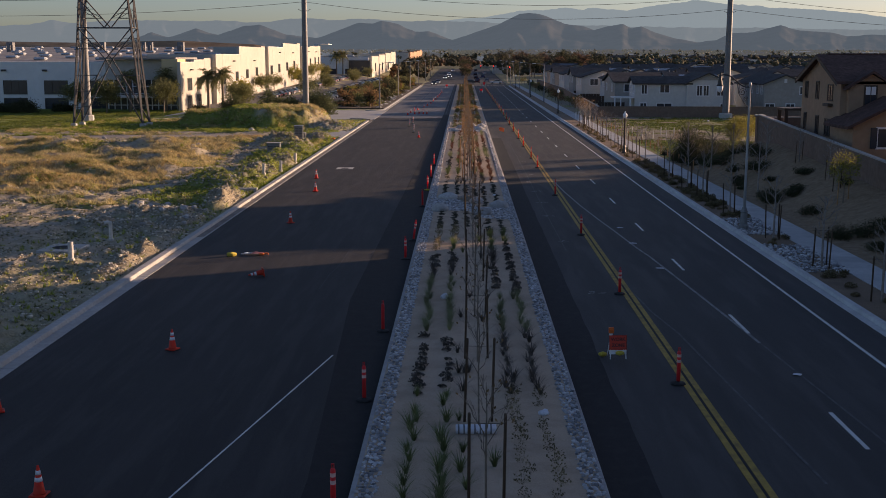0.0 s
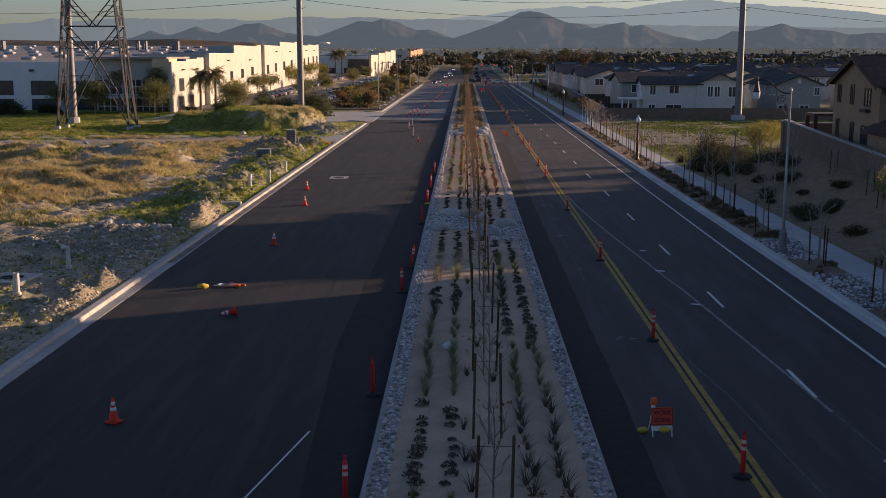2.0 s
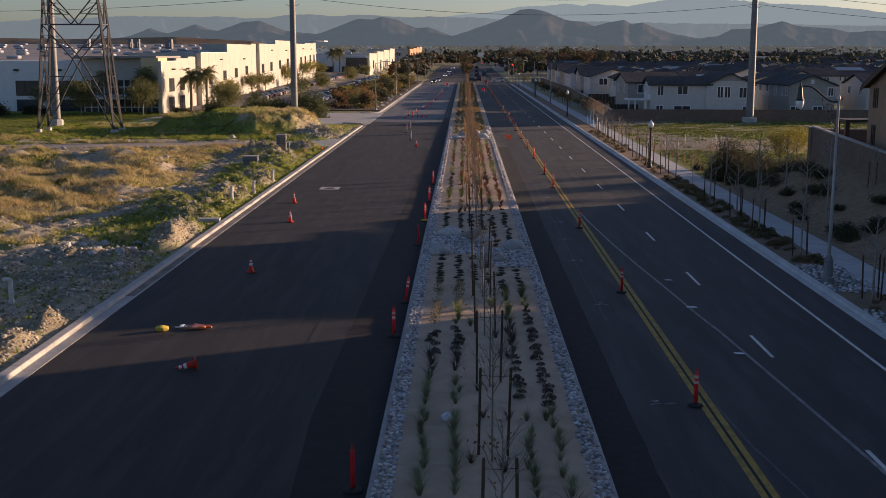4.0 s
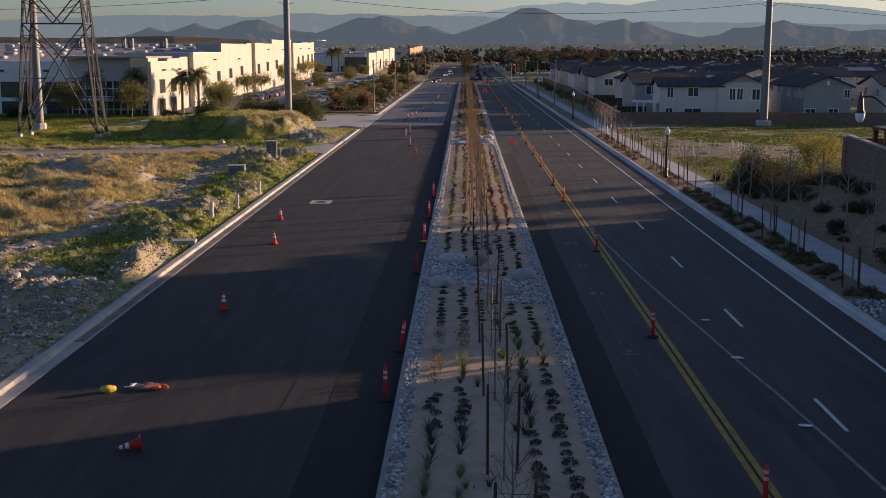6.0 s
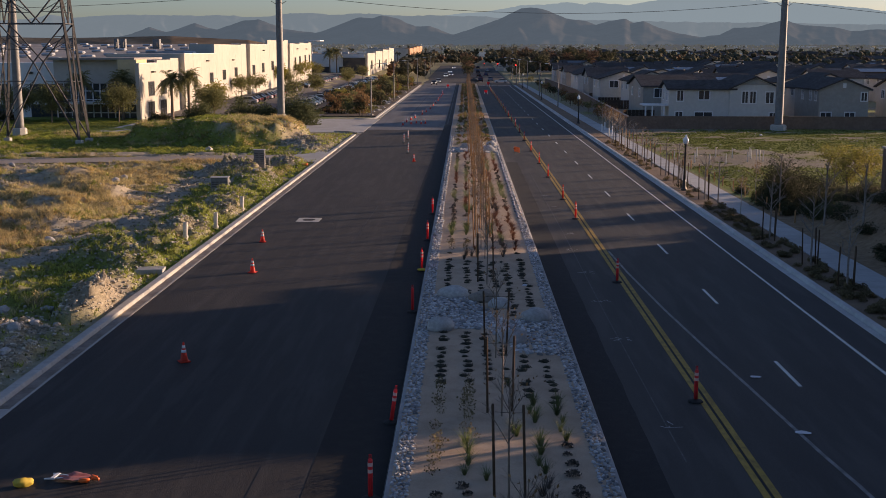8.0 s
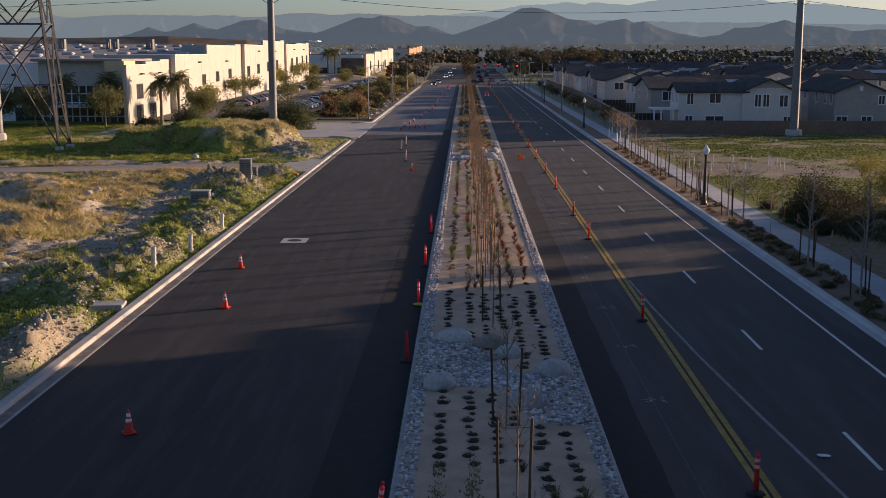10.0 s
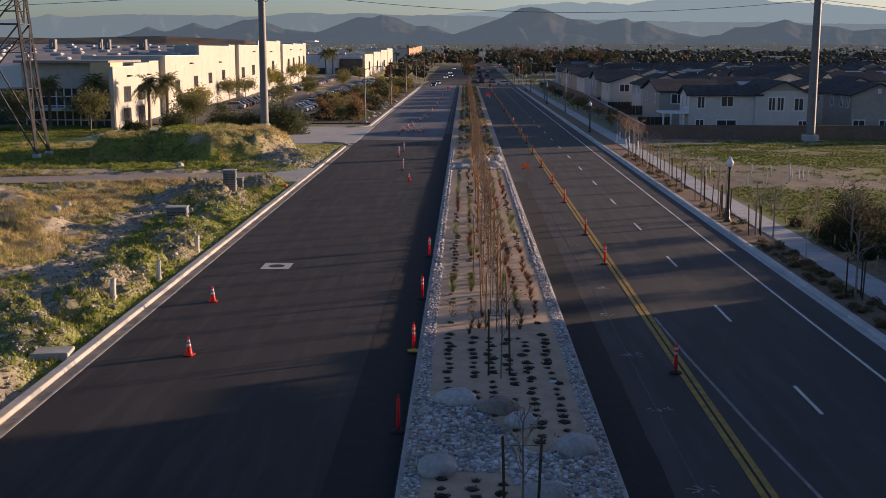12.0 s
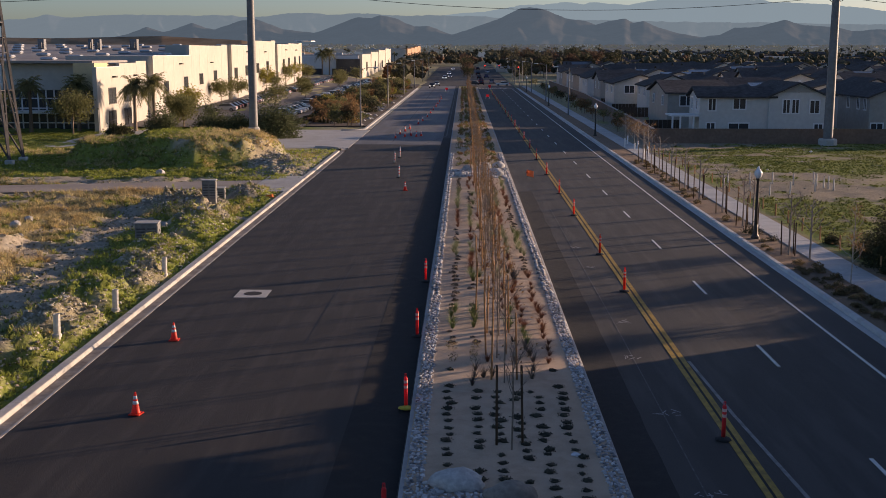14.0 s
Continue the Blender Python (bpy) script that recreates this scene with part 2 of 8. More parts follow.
ROOF_B = surf("brown_roof_tile", (0.085, 0.05, 0.042), (0.155, 0.09, 0.075), 3, 0.92, 0.5, 9, (0.07, 0.045, 0.04), 0.6, 0.6, island=0.3, spec=0.1)
BLOCKWALL = surf("brown_block_wall", (0.185, 0.125, 0.095), (0.245, 0.17, 0.13), 3, 0.92, 0.2, 40, (0.15, 0.105, 0.08), 0.5, 0.5)
BLOCKCAP = surf("pale_wall_cap", (0.40, 0.37, 0.33), (0.48, 0.45, 0.41), 4, 0.9)
TRIM = surf("white_trim", (0.70, 0.70, 0.70), (0.76, 0.76, 0.76), 3, 0.6)
TRIM_DK = surf("dark_brown_trim", (0.06, 0.04, 0.03), (0.08, 0.055, 0.04), 3, 0.6)
GLASS = surf("dark_window_glass", (0.036, 0.042, 0.05), (0.05, 0.057, 0.066), 0.4, 0.2, spec=0.5)
SKYLIGHT = surf("milky_skylight", (0.42, 0.44, 0.46), (0.50, 0.52, 0.54), 1, 0.35)
CARPARK = surf("car_park_asphalt", (0.12, 0.11, 0.105), (0.16, 0.15, 0.14), 3, 0.9, 0.2, 60)
BOXGREY = surf("grey_utility_metal", (0.17, 0.17, 0.165), (0.24, 0.24, 0.23), 4, 0.6, 0.05, 20)
WIRE = surf("power_cable", (0.10, 0.09, 0.08), (0.13, 0.12, 0.11), 2, 0.6)
REDLIGHT = surf("red_signal_lens", (1.0, 0.03, 0.02), (1.0, 0.03, 0.02), 1, 0.4, emit=4.0)
TEXTBAR = surf("dark_lettering", (0.03, 0.02, 0.02), (0.04, 0.03, 0.03), 3, 0.6)
LITTER = surf("pale_wrapper", (0.62, 0.62, 0.68), (0.75, 0.75, 0.78), 6, 0.6, 0.1, 30)


# ---- mesh helpers ----
class Geo:
    """Vertices and faces gathered for one mesh."""

    def __init__(self):
        self.v, self.f = [], []

    def box(self, x0, y0, z0, x1, y1, z1):
        k = len(self.v)
        self.v += [(x0, y0, z0), (x1, y0, z0), (x1, y1, z0), (x0, y1, z0), (x0, y0, z1), (x1, y0, z1), (x1, y1, z1), (x0, y1, z1)]
        self.f += [(k + a, k + b, k + c, k + d) for a, b, c, d in ((3, 2, 1, 0), (4, 5, 6, 7), (0, 1, 5, 4), (1, 2, 6, 5), (2, 3, 7, 6), (3, 0, 4, 7))]
        return self

    def quad(self, a, b, c, d):
        k = len(self.v)
        self.v += [a, b, c, d]
        self.f.append((k, k + 1, k + 2, k + 3))
        return self

    def tube(self, pts, radii, n=6, cap=True):
        rings = []
        pts = [Vector(p) for p in pts]
        for i, p in enumerate(pts):
            d = (pts[min(i + 1, len(pts) - 1)] - pts[max(i - 1, 0)]).normalized()
            u = d.orthogonal().normalized() if abs(d.z) < 0.9 else Vector((1, 0, 0)).cross(d).normalized()
            w = d.cross(u)
            k = len(self.v)
            r = radii[i] if isinstance(radii, (list, tuple)) else radii
            for j in range(n):
                a = 2 * math.pi * j / n
                self.v.append(tuple(p + (u * math.cos(a) + w * math.sin(a)) * r))
            rings.append(k)
        for a, b in zip(rings, rings[1:]):
            for j in range(n):
                self.f.append((a + j, a + (j + 1) % n, b + (j + 1) % n, b + j))
        if cap:
            self.f.append(tuple(rings[0] + j for j in reversed(range(n))))
            self.f.append(tuple(rings[-1] + j for j in range(n)))
        return self

    def lathe(self, profile, n=12, x=0, y=0, z=0):
        rings = []
        for r, h in profile:
            rings.append(len(self.v))
            for j in range(n):
                a = 2 * math.pi * (j + 0.5) / n
                self.v.append((x + r * math.cos(a), y + r * math.sin(a), z + h))
        for a, b in zip(rings, rings[1:]):
            for j in range(n):
                self.f.append((a + j, a + (j + 1) % n, b + (j + 1) % n, b + j))
        self.f.append(tuple(rings[0] + j for j in reversed(range(n))))
        self.f.append(tuple(rings[-1] + j for j in range(n)))
        return self

    def add(self, verts, faces, m=None):
        k = len(self.v)
        self.v += [tuple(m @ Vector(p)) for p in verts] if m else list(verts)
        self.f += [tuple(k + i for i in f) for f in faces]
        return self

    def mesh(self, name, material, smooth=False):
        me = bpy.data.meshes.new(name)
        me.from_pydata(self.v, [], self.f)
        me.materials.append(material)
        if smooth:
            me.polygons.foreach_set("use_smooth", [True] * len(me.polygons))
        me.update()
        return me


def bevelled(x0, y0, z0, x1, y1, z1, b=0.02, segs=1):
    """A box with rounded edges, as a Geo."""
    bm = bmesh.new()
    bmesh.ops.create_cube(bm, size=1)
    for v in bm.verts:
        v.co = Vector(((x0 + x1) / 2 + v.co.x * (x1 - x0), (y0 + y1) / 2 + v.co.y * (y1 - y0), (z0 + z1) / 2 + v.co.z * (z1 - z0)))
    bmesh.ops.bevel(bm, geom=list(bm.edges), offset=b, segments=segs, affect="EDGES")
    g = Geo()
    bm.verts.index_update()
    g.v = [tuple(v.co) for v in bm.verts]
    g.f = [tuple(v.index for v in f.verts) for f in bm.faces]
    bm.free()
    return g


def part(name, geo, material, parent, label="", smooth=False, at=None):
    me = geo if isinstance(geo, bpy.types.Mesh) else geo.mesh(name, material, smooth)
    ob = new(name, me)
    ob.parent = parent
    if at is not None:
        ob.matrix_basis = at
    if label:
        ob["label"] = label
    return ob


def thing(name, label, category, group="", at=(0, 0, 0), turn=0.0):
    ob = new(name)
    ob.empty_display_size = 0.2
    ob.matrix_basis = pose(*at, 0, 0, turn)
    return tagged(ob, label, category, group)


def setting(name, geo, material, label, category, smooth=False):
    return tagged(new(name, geo.mesh(name, material, smooth)), label, category, kind="structure")


def ico(sub=1):
    bm = bmesh.new()
    bmesh.ops.create_icosphere(bm, subdivisions=sub, radius=1)
    v = [tuple(p.co) for p in bm.verts]
    f = [tuple(p.index for p in q.verts) for q in bm.faces]
    bm.free()
    return v, f


ICO1, ICO2, ICO3 = ico(1), ico(2), ico(3)


def lump(base, rng, sx, sy, sz, rough=0.18):
    """An uneven stone from a sphere mesh."""
    v, f = base
    s = Vector((rng.random() * 90, rng.random() * 90, rng.random() * 90))
    out = []
    for p in v:
        k = 1 + rough * noise.noise(Vector(p) * 1.3 + s) + rough * 0.6 * noise.noise(Vector(p) * 3 + s)
        out.append((p[0] * sx * k, p[1] * sy * k, p[2] * sz * k))
    return out, f


def smooth01(a, b, x):
    t = min(1.0, max(0.0, (x - a) / (b - a)))
    return t * t * (3 - 2 * t)


# ---- the lie of the land ----
def wall_top(y):
    return 5.05 - (99.9 - y) * 0.046


MOUNDS = (  # x, y, radius x, radius y, height
    (-29.0, 106.0, 4.5, 3.4, 0.9), (-36.0, 98.0, 5.5, 3.2, 0.8), (-31.5, 120.0, 5.0, 2.6, 1.15), (-40.0, 117.0, 6.0, 2.8, 1.0),
    (-27.0, 112.0, 2.6, 2.0, 0.9), (-45.0, 128.0, 6.0, 3.0, 0.7), (-25.5, 98.5, 2.4, 2.0, 0.5), (-33.0, 89.0, 4.0, 2.0, 0.5), (-17.0, 161.0, 1.8, 7.0, 0.5),
)
KERB_PILES = (  # tipped rubble: x, y, radius x, radius y, height, roughness, 1 where weeds have grown over it
    (-15.75, 75.6, 1.35, 2.9, 1.45, 0.5, 0.0), (-16.4, 79.6, 1.5, 2.4, 0.74, 0.6, 0.5), (-16.9, 85.2, 1.7, 2.2, 0.87, 0.6, 0.5), (-18.9, 87.6, 2.0, 2.8, 1.05, 0.6, 0.7), (-16.5, 90.2, 1.7, 1.9, 0.69, 0.6, 0.9), (-16.6, 94.2, 1.9, 2.6, 1.05, 0.6, 0.1), (-17.3, 100.2, 2.1, 2.9, 0.92, 0.4, 1.0), (-15.9, 103.6, 1.3, 2.6, 0.74, 0.6, 0.15),
    (-17.0, 108.6, 1.9, 2.4, 0.78, 0.5, 0.3), (-17.6, 113.4, 2.0, 2.4, 0.74, 0.4, 0.9), (-17.0, 119.0, 1.9, 2.8, 0.87, 0.4, 0.9), (-17.9, 124.2, 2.1, 2.6, 0.87, 0.5, 0.4), (-20.4, 129.2, 3.2, 3.6, 1.29, 0.5, 0.2), (-17.3, 136.8, 1.7, 2.6, 0.92, 0.45, 0.2),
)
OTHER_PILES = (
    (-15.75, 53.6, 0.95, 1.3, 0.62, 0.5, 0.0), (-15.35, 56.1, 0.75, 1.0, 0.7, 0.5, 0.0), (-15.9, 51.4, 1.0, 1.4, 0.35, 0.5, 0.3), (-17.2, 71.2, 1.8, 1.6, 0.45, 0.7, 0.0), (-19.6, 70.2, 2.2, 1.7, 0.5, 0.8, 0.0), (-16.6, 67.4, 1.5, 2.0, 0.5, 0.8, 0.0), (-18.6, 65.6, 1.9, 1.7, 0.42, 0.8, 0.1), (-16.2, 62.6, 1.2, 1.9, 0.35, 0.8, 0.2), (-21.8, 67.0, 1.8, 1.4, 0.35, 0.8, 0.1),
    (-19.6, 161.5, 2.6, 5.0, 0.7, 0.5, 0.1), (-17.2, 153.5, 1.6, 2.6, 0.5, 0.5, 0.2),
)
PILES = KERB_PILES + OTHER_PILES
PLATEAUS = ((-28.0, 167.5, 9.0, 11.0, 2.55), (-35.5, 168.0, 6.5, 9.0, 1.9))
TRACK = ((70, 27.0), (80, 24.5), (87, 22.6), (92, 20.0), (98, 20.2), (105, 21.2), (120, 22.9), (128, 23.4), (142, 22.0))


def track_x(y):
    return -float(np.interp(y, [p[0] for p in TRACK], [p[1] for p in TRACK]))


def pile(x, y):
    """Height of tipped rubble, and how bare it is."""
    z = bare = 0.0
    for mx, my, rx, ry, h, rough, weedy in PILES:
        d = ((x - mx) / rx) ** 2 + ((y - my) / ry) ** 2
        if d < 1.4:
            d += 0.30 * noise.noise(Vector((x * 0.8, y * 0.8, mx))) + 0.15 * noise.noise(Vector((x * 2.1, y * 2.1, my)))
            if d < 1:
                k = 0.85 * (1 - max(0.0, d)) ** 0.85
                z = max(z, h * k * (1 + rough * noise.noise(Vector((x * 1.1, y * 0.8, 5))) + 0.35 * noise.noise(Vector((x * 1.9, y * 1.9, 6))) + 0.4 * noise.noise(Vector((x * 4.3, y * 4.3, 5)))))
                bare = max(bare, min(1, 2 * k) * (1 - weedy))
    return z, bare


def rise(x, y):
    """The plain climbs gently towards the hills."""
    k = smooth01(-150, -46, x)
    return max(0.0, y - 470) * 0.0098 * (k + (1 - k) * smooth01(1160, 1600, y))


def land(x, y):
    """Height of the ground."""
    return verge(x, y) + rise(x, y)


def verge(x, y):
    """Height of the ground beside the road."""
    if -14.9 < x < 16.3:
        return -0.12
    if x <= -14.9:
        e = smooth01(14.75, 15.5, -x)
        z = 0.02 + e * (0.18 * noise.noise(Vector((x * 0.22, y * 0.22, 3))) + 0.17 * noise.noise(Vector((x * 0.75, y * 0.75, 9))))
        if -60 < x and 25 < y < 190:
            z += e * pile(x, y)[0]
            z += 0.55 * smooth01(22, 27, -x) * smooth01(76, 86, y) * smooth01(142, 132, y) * (noise.noise(Vector((x * 0.33, y * 0.33, 14))) + 0.5 * noise.noise(Vector((x * 0.8, y * 0.8, 15))))
            for mx, my, rx, ry, h in PLATEAUS:
                d = ((x - mx) / rx) ** 2 + ((y - my) / ry) ** 2 + 0.35 * noise.noise(Vector((x * 0.22, y * 0.22, 8))) + 0.1 * noise.noise(Vector((x * 0.8, y * 0.8, 8)))
                if d < 1:
                    z = max(z, h * smooth01(1.0, 0.45, d) * (1 + 0.12 * noise.noise(Vector((x * 0.5, y * 0.5, 5)))))
            z += e * (0.20 * noise.noise(Vector((x * 1.5, y * 1.5, 1))) + 0.12 * noise.noise(Vector((x * 3.4, y * 3.4, 6)))) * (0.75 if y < 70 else 1.0)
            for mx, my, rx, ry, h in MOUNDS:
                d = ((x - mx) / rx) ** 2 + ((y - my) / ry) ** 2
                if d < 6:
                    z += e * h * math.exp(-d * 1.1) * (1 + 0.25 * noise.noise(Vector((x * 0.7, y * 0.7, 5))))
        road = smooth01(3.6, 2.2, abs(y - (147.3 + 0.21 * x)))
        z = z * (1 - road) + 0.05 * road
        z *= smooth01(177, 172, y) if x > -28 else 1
        z += max(0.0, y - 210) * 0.014 * smooth01(22, 45, -x) * smooth01(900, 500, y)
        return z
    # right: planting strip, walk, then the bank below the houses
    if x < 20.9:
        return 0.07
    k = smooth01(112, 92, y) if y > 92 else 1.0
    toe = 21.0
    top = wall_top(min(y, 99.9)) - 1.85
    bank = smooth01(toe, 26.6, x) * 0.55 + 0.45 * min(1.0, max(0.0, (x - toe) / 5.6))
    z = 0.1 + max(0.0, top) * bank * k
    z += 0.10 * noise.noise(Vector((x * 0.5, y * 0.5, 2))) * min(1.0, (x - 20.9) / 1.5)
    if x > 26.7 and y < 100:
        z = max(z, top) * smooth01(112, 98, y)
    return z


def spaced(stops):
    out = [stops[0][0]]
    for (a, _), (b, s) in zip(stops, stops[1:]):
        n = max(1, round((b - a) / s))
        out += [a + (b - a) * (i + 1) / n for i in range(n)]
    return out


gx = spaced([(-3200, 0), (-900, 500), (-200, 100), (-60, 7), (-30, 0.4), (-23, 0.3), (-14.9, 0.18), (-13.0, 1.9), (16.2, 14.6), (16.5, 0.3), (20.9, 1.1), (34, 0.6), (70, 3), (300, 40), (900, 150), (3200, 600)])
gy = spaced([(-300, 0), (0, 50), (26, 5), (62, 0.6), (140, 0.28), (190, 0.6), (420, 8), (1000, 60), (4990, 700)])
gverts = [(x, y, land(x, y)) for y in gy for x in gx]
nx = len(gx)
gfaces = [(j * nx + i, j * nx + i + 1, (j + 1) * nx + i + 1, (j + 1) * nx + i) for j in range(len(gy) - 1) for i in range(nx - 1)]
gm = bpy.data.meshes.new("ground")
gm.from_pydata(gverts, [], gfaces)
gm.polygons.foreach_set("use_smooth", [True] * len(gm.polygons))


def cover(x, y):
    """What grows at a place: green grass, dry grass, gravel and bank soil, each 0 to 1."""
    n1 = noise.noise(Vector((x * 0.09, y * 0.09, 0)))
    n2 = noise.noise(Vector((x * 0.3, y * 0.3, 7)))
    n3 = noise.noise(Vector((x * 0.9, y * 0.9, 4)))
    if x < -14.5:
        green = smooth01(-0.2, 0.25, n2 + 0.4 * n3 + 0.45 * smooth01(24, 18, -x) - 0.12)
        dry = smooth01(0.0, 0.3, 0.55 * n1 + 0.4 * n2 + 0.35 * smooth01(21, 28, -x) * smooth01(74, 84, y) * smooth01(134, 124, y) - 0.05 + 0.2 * n3)
        if y < 76:
            bare = smooth01(78, 66, y)
            green *= 1 - 0.78 * bare
            dry *= 1 - bare
        if y > 149:
            green = max(green, smooth01(-0.55, -0.05, n2 + 0.6 * smooth01(-26, -34, x)))
            dry *= 0.6
        track = smooth01(1.5, 0.7, abs(x - track_x(y)) + 0.5 * n3) * smooth01(74, 84, y) * smooth01(142, 134, y)
        green *= 1 - 0.9 * track
        dry *= 1 - track
        ph, bare = pile(x, y)
        if ph > 0.05 and bare < 0.5:
            green = max(green, (1 - bare) * smooth01(-0.25, 0.1, n3 + n2))
        green *= 1 - 0.92 * bare
        dry *= 1 - bare
        if y > 149:
            corner = smooth01(24, 20, -x)
            green *= 1 - 0.65 * corner
            dry *= 1 - 0.5 * corner
        if y > 155:
            top = smooth01(0.9, 2.0, land(x, y))
            tan = top * smooth01(31, 25, -x)
            green *= 1 - 0.5 * tan
            dry = max(dry, 0.9 * tan * smooth01(-0.4, 0.1, n3))
        gravel = max(bare, smooth01(0.05, 0.45, n3 + 0.5 * n2 + 0.2 * smooth01(20, 16, -x)) * (1 - 0.6 * track))
        return green, dry, gravel, 0.0
    if x > 20.4:
        bank = smooth01(113, 101, y)
        green = (1 - bank) * smooth01(-0.1, 0.25, n2 * 0.8 + 0.5 * n3 + 0.5 * n1 + 0.55 * smooth01(149, 158, y) * smooth01(20.5, 28, x + 6 * n1) + 0.6 * smooth01(140, 128, y) - 0.1 - 0.35 * smooth01(174, 183, y))
        return green, (1 - bank) * 0.25 * smooth01(0, 0.4, n1), 1 - bank, bank
    return 0, 0, 0, 1


at = gm.attributes.new("cover", "FLOAT_COLOR", "POINT")
cov = np.zeros((len(gverts), 4), dtype=np.float32)
for i, (x, y, z) in enumerate(gverts):
    if -200 < x < 130 and 20 < y < 260:
        cov[i] = cover(x, y)
    else:
        cov[i] = (0.35, 0.25, 0.2, 0)
at.data.foreach_set("color", cov.ravel())


def ground_material():
    m = bpy.data.materials.new("rough_ground")
    m.use_nodes = True
    n, l = m.node_tree.nodes, m.node_tree.links
    b = n["Principled BSDF"]
    b.inputs["Roughness"].default_value = 0.95
    b.inputs["Specular IOR Level"].default_value = 0.15
    tc = n.new("ShaderNodeTexCoord")
    a = n.new("ShaderNodeAttribute")
    a.attribute_name = "cover"
    sp = n.new("ShaderNodeSeparateColor")
    l.new(a.outputs["Color"], sp.inputs[0])

    def nz(s, det=6):
        t = n.new("ShaderNodeTexNoise")
        t.inputs["Scale"].default_value, t.inputs["Detail"].default_value, t.inputs["Roughness"].default_value = s, det, 0.65
        l.new(tc.outputs["Object"], t.inputs["Vector"])
        return t.outputs[0]

    def blend(f, c1, c2):
        x = n.new("ShaderNodeMix")
        x.data_type = "RGBA"
        l.new(f, x.inputs[0])
        for s, c in ((x.inputs[6], c1), (x.inputs[7], c2)):
            if isinstance(c, tuple):
                s.default_value = (*c, 1)
            else:
                l.new(c, s)
        return x.outputs[2]

    def rng(f, lo, hi, o=1.0):
        r = n.new("ShaderNodeMapRange")
        r.inputs[1].default_value, r.inputs[2].default_value, r.inputs[4].default_value = lo, hi, o
        l.new(f, r.inputs[0])
        return r.outputs[0]

    def times(p, q):
        r = n.new("ShaderNodeMath")
        r.operation = "MULTIPLY"
        l.new(p, r.inputs[0])
        l.new(q, r.inputs[1])
        return r.outputs[0]

    fine, mid, big = nz(14), nz(2.2), nz(0.35)
    soil = blend(rng(mid, 0.35, 0.65), (0.305, 0.258, 0.19), (0.51, 0.445, 0.34))
    soil = blend(rng(big, 0.4, 0.7, 0.6), soil, (0.36, 0.315, 0.255))
    grey = blend(rng(fine, 0.4, 0.62), (0.14, 0.115, 0.08), (0.42, 0.35, 0.25))
    col = blend(times(sp.outputs[2], rng(mid, 0.3, 0.55)), soil, grey)
    dry = blend(rng(fine, 0.35, 0.65), (0.37, 0.285, 0.14), (0.64, 0.52, 0.29))
    col = blend(times(sp.outputs[1], rng(mid, 0.32, 0.5)), col, dry)
    grass = blend(rng(fine, 0.35, 0.65), (0.115, 0.15, 0.03), (0.30, 0.33, 0.07))
    col = blend(times(sp.outputs[0], rng(mid, 0.28, 0.45)), col, grass)
    speck = nz(7.0, 8)
    col = blend(rng(speck, 0.58, 0.68, 0.5), col, (0.07, 0.062, 0.038))
    col = blend(rng(nz(11.0, 8), 0.62, 0.68, 0.8), col, (0.50, 0.46, 0.40))
    bank = blend(rng(mid, 0.35, 0.65), (0.25, 0.165, 0.10), (0.36, 0.245, 0.155))
    al = rng(a.outputs["Alpha"], 0.2, 0.8)
    col = blend(al, col, bank)
    l.new(col, b.inputs["Base Color"])
    bp = n.new("ShaderNodeBump")
    bp.inputs["Strength"].default_value, bp.inputs["Distance"].default_value = 0.6, 0.12
    l.new(nz(5, 8), bp.inputs["Height"])
    l.new(bp.outputs[0], b.inputs["Normal"])
    return m


gm.materials.append(ground_material())
ground = tagged(new("ground", gm), "rough vacant land with dirt, weeds and dry grass", "ground", kind="structure")

# ---- carriageways ----
X_LIP_L, X_FACE_L, X_BACK_L = -13.75, -14.25, -14.62
X_ML0, X_ML1, X_MR0, X_MR1 = -1.95, -1.80, 3.83, 3.98
X_LIP_R, X_FACE_R, X_BACK_R = 15.82, 16.18, 16.46
Y_END = 720


def slab(name, x0, x1, y0, y1, z, mat, label, category="road", depth=0.1):
    return setting(name, Geo().box(x0, y0, z - depth, x1, y1, z), mat, label, category)


road_l = slab("road", X_LIP_L, X_ML0, -60, 420, 0.0, ASPHALT, "wide newly laid dark asphalt carriageway without lane lines")
road_r = slab("road", X_MR1, X_LIP_R, -60, 420, 0.0, ASPHALT_R, "older asphalt carriageway with yellow and white lane lines")
pg = Geo().quad((-15.5, 420, 0), (17.5, 420, 0), (17.5, 470, 0), (-15.5, 470, 0)).quad((-15.5, 470, 0), (17.5, 470, 0), (17.5, Y_END, rise(0, Y_END)), (-15.5, Y_END, rise(0, Y_END)))
setting("road", pg, ASPHALT_R, "distant boulevard running on towards the hills", "road")
slab("road", -34, -15.5, 424, 440, 0.03, ASPHALT_R, "side street at the junction")
slab("road", 17.5, 160, 424, 440, 0.03, ASPHALT_R, "side street at the junction")
# Fresh strip, with shade of the median planting put into its width and colour.
setting("road_patch", Geo().quad((-3.0, -60, 0.006), (X_ML0, -60, 0.006), (X_ML0, 26, 0.006), (-3.05, 26, 0.006)).quad((-3.05, 26, 0.006), (X_ML0, 26, 0.006), (X_ML0, 46, 0.006), (-4.05, 46, 0.006))
        .quad((-4.05, 46, 0.006), (X_ML0, 46, 0.006), (X_ML0, 196, 0.006), (-3.0, 196, 0.006)), ASPHALT_MID_SHADED, "strip of fresh black asphalt along the median kerb", "road")
pg = Geo()
